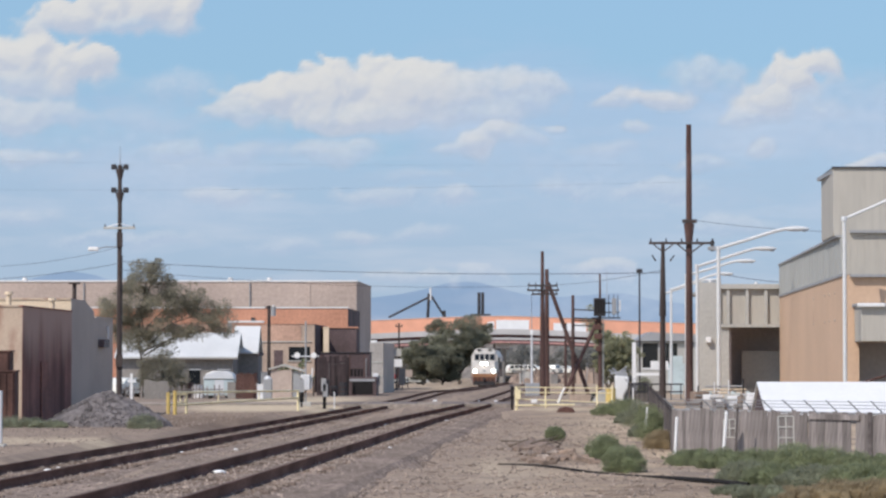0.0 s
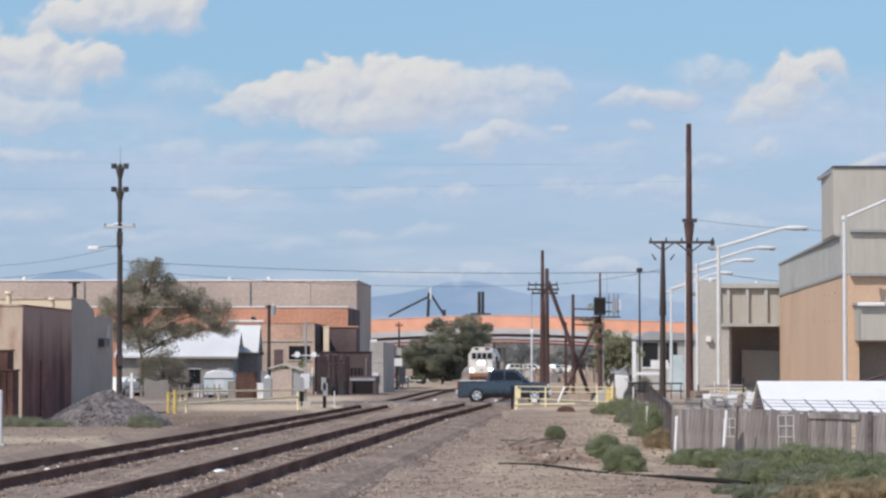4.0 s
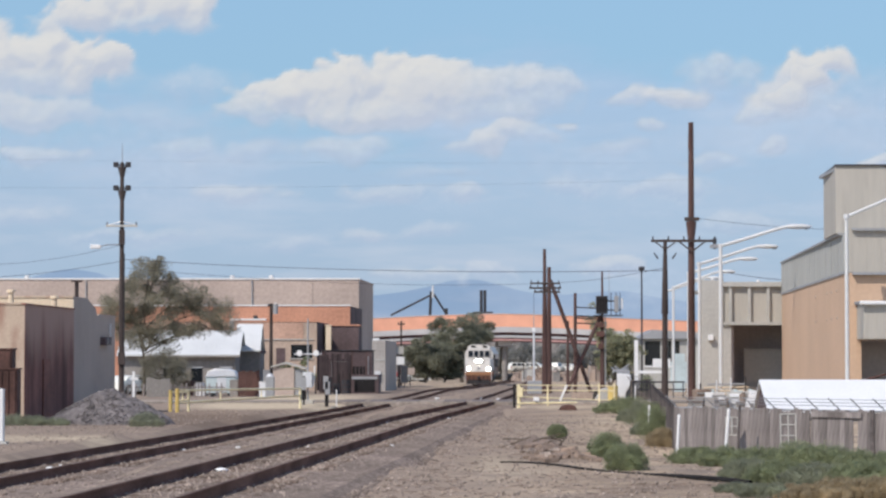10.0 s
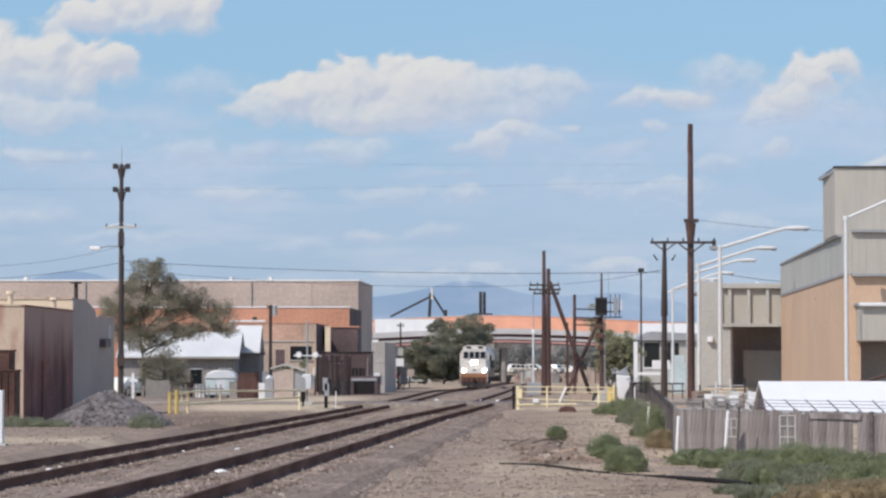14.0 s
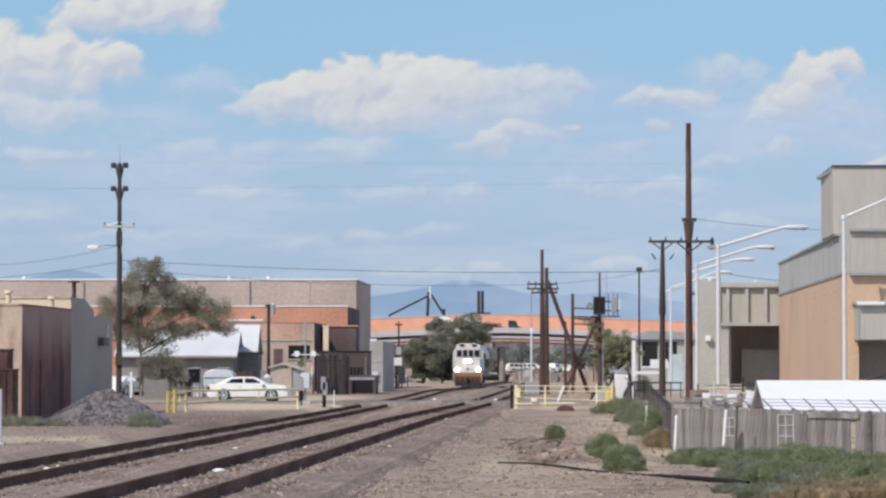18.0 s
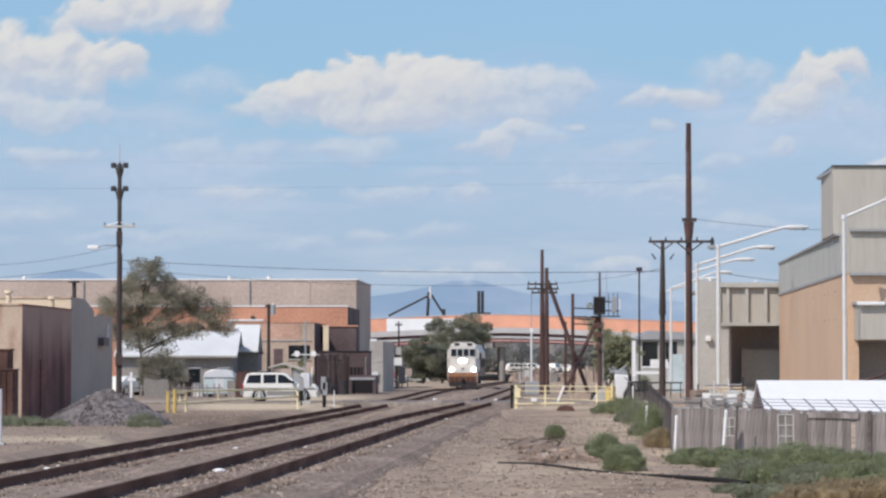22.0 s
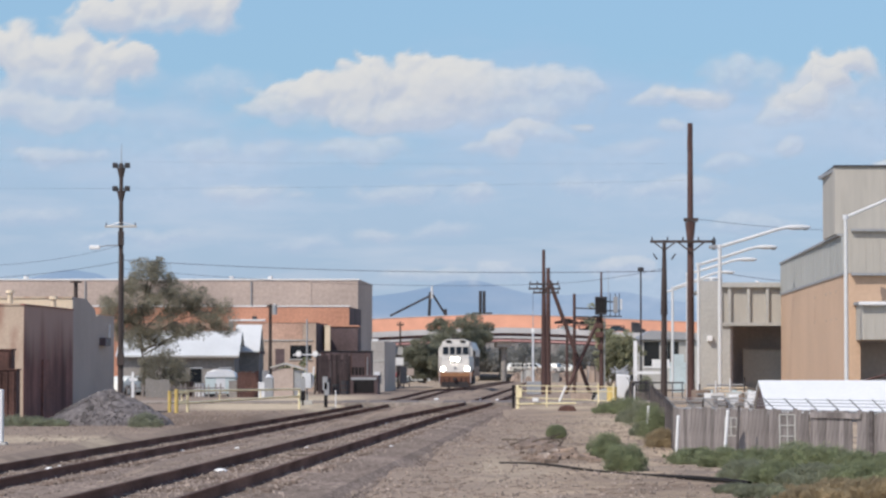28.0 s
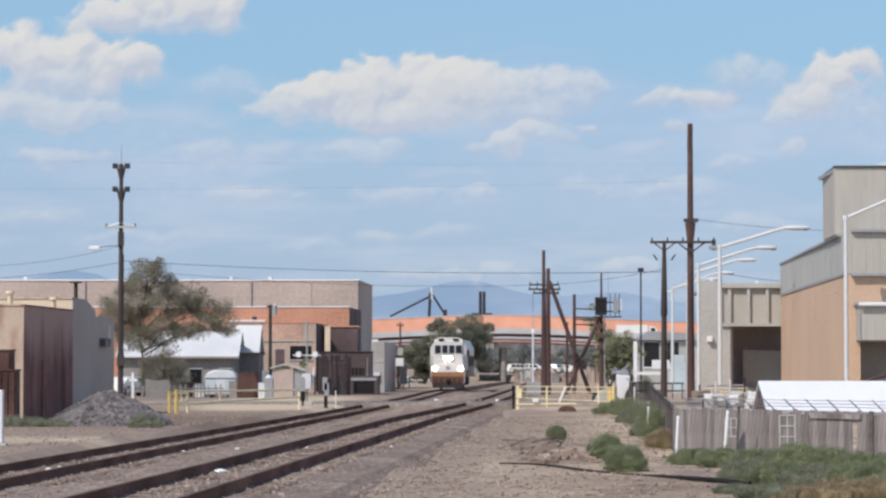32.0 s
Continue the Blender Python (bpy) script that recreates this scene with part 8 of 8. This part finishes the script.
def cloud_bank(z0, z1, order, drift, seed, veil, masses, label):
    """One altitude of cloud far beyond the town, bulging where it is thick; masses: (x, z, half width, half height,
    solidity), a gap where the last is negative; veil: share of thin streaks between them."""
    step = 4.2
    nx, nz = int(1600 / step), int((z1 - z0) / step)
    x, z = np.meshgrid(np.linspace(-800, 800, nx + 1), np.linspace(z0, z1, nz + 1))
    wx = x + 16 * fractal(x, z, 70, 3, seed + 50)
    wz = z + 9 * fractal(x, z, 60, 3, seed + 60)
    total, firm, gap = np.zeros_like(x), np.zeros_like(x), np.zeros_like(x)
    high = np.zeros_like(x)
    for cx, cz, rx, rz, s in masses:
        u, v = (wx - cx) / rx, (wz - cz) / rz
        if s < 0:
            gap += -s * np.exp(-1.5 * (u * u + v * v))
            continue
        f = 1.25 - np.hypot(u, np.where(v < 0, v * 1.15, v))
        w = np.exp(5 * f)
        total += w
        firm += w * s
        high += w * np.clip(0.5 + 0.6 * v, 0, 1)
    firm, high = firm / total, high / total
    f = np.log(total) / 5 - gap * 0.8
    puffs = 1 - np.abs(fractal(wx, wz, 62, 4, seed, 0.5))
    f = f + (0.34 + 0.2 * (1 - firm)) * fractal(x, z * 1.2, 120, 6, seed + 1) + (0.62 * firm) * (puffs - 0.72)
    soft = 0.28 + 0.7 * (1 - firm) + 0.4 * np.clip(0.75 - high, 0, 1)
    c = np.clip(f / soft, 0, 1)
    cover = c * c * (3 - 2 * c) * (0.22 + 0.74 * firm)
    thick = np.clip(f, -0.2, 1.0) * 50 + 6 * puffs
    gz, gx = np.gradient(thick, step)
    n = np.sqrt(1 + gx * gx + gz * gz)
    # sun side reckoned from the bulge and stored as a painted tone
    lit = (0.36 * gx + 0.55 - 0.75 * gz) / n
    lit = np.clip(0.2 + 0.5 * lit + 0.55 * (high - 0.4), 0, 1)
    if veil:
        thin = fractal(x * 0.45, z * 1.5, 90, 6, seed + 7) + 0.5 * fractal(x * 0.8, z, 260, 2, seed + 8)
        t = np.clip((thin + 0.35) / 1.1, 0, 1) * veil
        lit = np.where(t > cover, 0.55, lit)
        firm = firm * cover / (cover + t + 0.01)
        cover = 1 - (1 - cover) * (1 - t)
    rim = np.clip(np.minimum(z - z0, z1 - z) / 45, 0, 1)
    cover = cover * rim * rim * (3 - 2 * rim)
    verts = np.stack([x, -np.clip(thick, 0, 60) * 0.5, z - z0], -1).reshape(-1, 3)
    k = np.arange((nx + 1) * nz).reshape(nz, nx + 1)[:, :nx].reshape(-1)
    mesh = bpy.data.meshes.new("cloud_bank")
    mesh.from_pydata(verts.tolist(), [], np.stack([k, k + 1, k + nx + 2, k + nx + 1], 1).tolist())
    for name, values in (("cover", cover), ("lit", lit), ("solid", firm)):
        mesh.attributes.new(name, "FLOAT", "POINT").data.foreach_set("value", values.reshape(-1).astype(np.float32))
    mesh.materials.append(CLOUD)
    c = new("cloud_bank", mesh)
    c.location = (0, CLOUD_Y - order, z0)
    clouds.append((c, (0, CLOUD_Y - order, z0), drift))
    return tagged(c, label, "cloud", "drifting clouds")


cloud_bank(288, 642, 0, 64.0, 3, 0.00, (
    (-515, 522, 52, 30, 1),
    (-456, 535, 71, 42, 1),
    (-393, 531, 52, 34, 1),
    (-452, 511, 105, 17, 0.7),
    (-595, 464, 49, 40, 1),
    (-645, 455, 63, 44, 1),
    (-549, 449, 52, 35, 1),
    (-496, 454, 37, 27, 1),
    (-603, 426, 105, 29, 0.85),
    (-607, 373, 96, 22, 0.8),
    (-536, 380, 50, 18, 0.6),
    (-679, 384, 80, 27, 0.85),
    (-372, 417, 80, 29, 0.3),
    (-423, 371, 75, 22, 0.25),
), "bright cumulus banks high in the blue sky")
cloud_bank(286, 529, 40, 60.0, 8, 0.00, (
    (-99, 419, 65, 42, 1),
    (-153, 411, 62, 37, 1),
    (-41, 412, 65, 38, 1),
    (-207, 398, 62, 33, 1),
    (-263, 389, 52, 30, 0.85),
    (13, 409, 57, 35, 0.95),
    (67, 411, 52, 33, 0.8),
    (125, 415, 60, 30, 0.72),
    (188, 415, 43, 25, 0.65),
    (-110, 376, 150, 28, 0.9),
    (-262, 372, 55, 18, 0.7),
    (104, 381, 105, 30, 0.6),
    (160, 395, 75, 32, 0.55),
    (-268, 402, 25, 7, -0.5),
), "long white and grey cumulus bank drifting in the blue sky")
cloud_bank(271, 545, 60, 58.0, 11, 0.00, (
    (332, 400, 65, 20, 0.85),
    (286, 390, 43, 17, 0.6),
    (402, 433, 65, 30, 0.5),
    (307, 357, 33, 15, 0.6),
    (543, 425, 48, 40, 1),
    (574, 441, 41, 33, 1),
    (511, 391, 48, 30, 0.9),
    (481, 369, 40, 17, 0.6),
    (574, 428, 20, 10, -0.9),
    (576, 377, 58, 25, 0.4),
), "ragged white cumulus with a blue gap in it")
cloud_bank(195, 457, 80, 44.0, 17, 0.42, (
    (67, 328, 33, 23, 0.85),
    (101, 344, 48, 15, 0.75),
    (34, 321, 35, 13, 0.6),
    (186, 357, 21, 12, 0.75),
    (149, 338, 35, 13, 0.4),
    (-152, 315, 51, 18, 0.5),
    (-110, 320, 59, 18, 0.5),
    (-370, 314, 51, 23, 0.45),
    (-588, 310, 78, 15, 0.6),
    (483, 324, 28, 15, 0.65),
    (388, 305, 51, 15, 0.4),
    (639, 303, 35, 15, 0.85),
    (252, 324, 51, 15, 0.4),
    (-259, 320, 58, 16, 0.35),
    (-3, 285, 74, 16, 0.3),
), "small ragged white clouds in hazy blue sky")
cloud_bank(45, 366, 120, 30.0, 23, 0.46, (
    (-293, 248, 64, 16, 0.55),
    (-77, 254, 67, 16, 0.45),
    (29, 254, 42, 15, 0.5),
    (-109, 194, 52, 16, 0.5),
    (-11, 197, 57, 15, 0.35),
    (246, 144, 49, 20, 0.65),
    (78, 145, 44, 15, 0.5),
    (-20, 135, 67, 13, 0.5),
    (323, 258, 75, 18, 0.4),
    (405, 207, 67, 15, 0.35),
    (-444, 191, 102, 15, 0.35),
    (-591, 221, 78, 16, 0.35),
    (176, 266, 67, 18, 0.35),
    (-215, 176, 73, 15, 0.3),
), "low pale cloud streaks over the horizon")


# ---- parked cars and freeway traffic ----
parked(13.53, 530, "carwhite", "white car parked on the raised lot", "suv", 20, 1.25)
parked(16.51, 535, "carwhite", "white van parked on the raised lot", "suv", -15, 1.25)
parked(20.45, 542, "carwhite", "white van parked on the raised lot", "suv", 70, 1.25)
parked(22.85, 545, "carwhite", "white car parked on the raised lot", "sedan", -30, 1.25)
parked(18.62, 540, "carcream", "pale car parked on the raised lot", "sedan", 10, 1.25)
parked(-4.37, 425, "carwhite", "white car parked by the dark trees", "sedan", 30)
parked(-6.17, 450, "carred", "dull red car parked by the dark trees", "sedan", 10)
parked(-23.60, 222, "carwhite", "white car parked by the cottage", "sedan", 60)

dark_car = tagged(parked(-200, 492, "black", "dark car on the freeway", "suv"), "dark car on the freeway", "car", "freeway cars")

# freeway traffic: thing, lane, x at a time, speed along x
TRAFFIC = (
    (box_truck("white box truck on the freeway", 5.4, top=3.0, faces=-1), 489, 0.0, 8.76, -17.99),
    (box_truck("white box truck on the freeway", 5.4, top=3.0, faces=1), 497, 0.0, 18.56, 17.05),
    (box_truck("white semi-trailer truck on the freeway", 18.2, faces=1), 496, 12.0, -3.40, 17.96),
    (box_truck("white semi-trailer truck on the freeway", 10.9, faces=-1), 488, 13.0, 7.44, -18.88),
    (dark_car, 492, 23.0, -9.94, 11.5),
    (box_truck("white delivery truck on the freeway", 11.6, faces=1), 497, 23.0, 11.46, 20.84),
    (box_truck("beige box van on the freeway", 5.2, "carcream", 3.0, 1), 496, 31.0, 10.02, 18.72),
    (car_carrier("car carrier with white cars on the freeway", ("carwhite", "carwhite", "carred", "carwhite", "carcream")), 497, 18.0, -2.27, 15.92),
    (car_carrier("car carrier with dark and white cars on the freeway", ("carwhite", "black", "carblue", "black", "black")), 497, 28.0, 18.09, 17.05),
)


def motions():
    """All that moves: the engine, the street's cars, the freeway's trucks, the clouds."""
    # engine: speed grows a little as it nears
    rows = []
    for k in range(17):
        t = 2.0 * k
        u = t / 32
        y = 367 - 101 * (0.72 * u + 0.28 * u * u)
        rows.append((t, pose(left_track(y), y, left_top(y), 0, 0, -math.degrees(math.atan(0.0405 + 0.00005 * (y - 178))))))
    walk(engine, rows)
    for w, y0 in engine_axles:
        spin = []
        for k in range(161):
            t = 0.2 * k
            u = t / 32
            spin.append((t, Matrix.Translation((0, y0, 0.51)) @ Matrix.Rotation(101 * (0.72 * u + 0.28 * u * u) / 0.51, 4, "X")))
        walk(w, spin)
    # street cars, along +x in the near lane
    for c, wheels, axles, half, r, t0, x0, v, seen in (
            (pickup, pickup_wheels, TRUCK_AX, 0.98, 0.39, 3.0, -5.93, 9.48, (0.6, 6.0)),
            (sedan, sedan_wheels, SEDAN_AX, 0.94, 0.37, 19.0, -1.64, 9.64, (16.6, 22.0)),
            (suv, suv_wheels, SUV_AX, 0.92, 0.37, 23.0, 0.46, 9.81, (20.6, 26.0))):
        walk(c, [(t, pose(x0 + v * (t - t0), 172.4, ROAD_Z - 0.018)) for t in [2.0 * k for k in range(17)]])
        for i, w in enumerate(wheels):
            x, y = axles[i // 2], (-1, 1)[i % 2] * (half - 0.12)
            spin = [(0.0, pose(x, y, r))]
            n = int((seen[1] - seen[0]) / (1 / 15))
            for k in range(n + 1):
                spin.append((seen[0] + k / 15, Matrix.Translation((x, y, r)) @ Matrix.Rotation(v * (k / 15) / r, 4, "Y")))
            spin.append((32.0, spin[-1][1]))
            walk(w, spin)
    for c, y, t0, x0, v in TRAFFIC:
        rows = []
        for k in range(33):
            x = x0 + v * (k - t0)
            rows.append((float(k), pose(x, y, DECK_Z + crest(x + 5))))
        walk(c, rows)
    for c, at, drift in clouds:
        walk(c, [(t, pose(at[0] + drift * (t / 32 - 0.5), at[1], at[2])) for t in (0, 1, 8, 16, 24, 31, 32)])


motions()
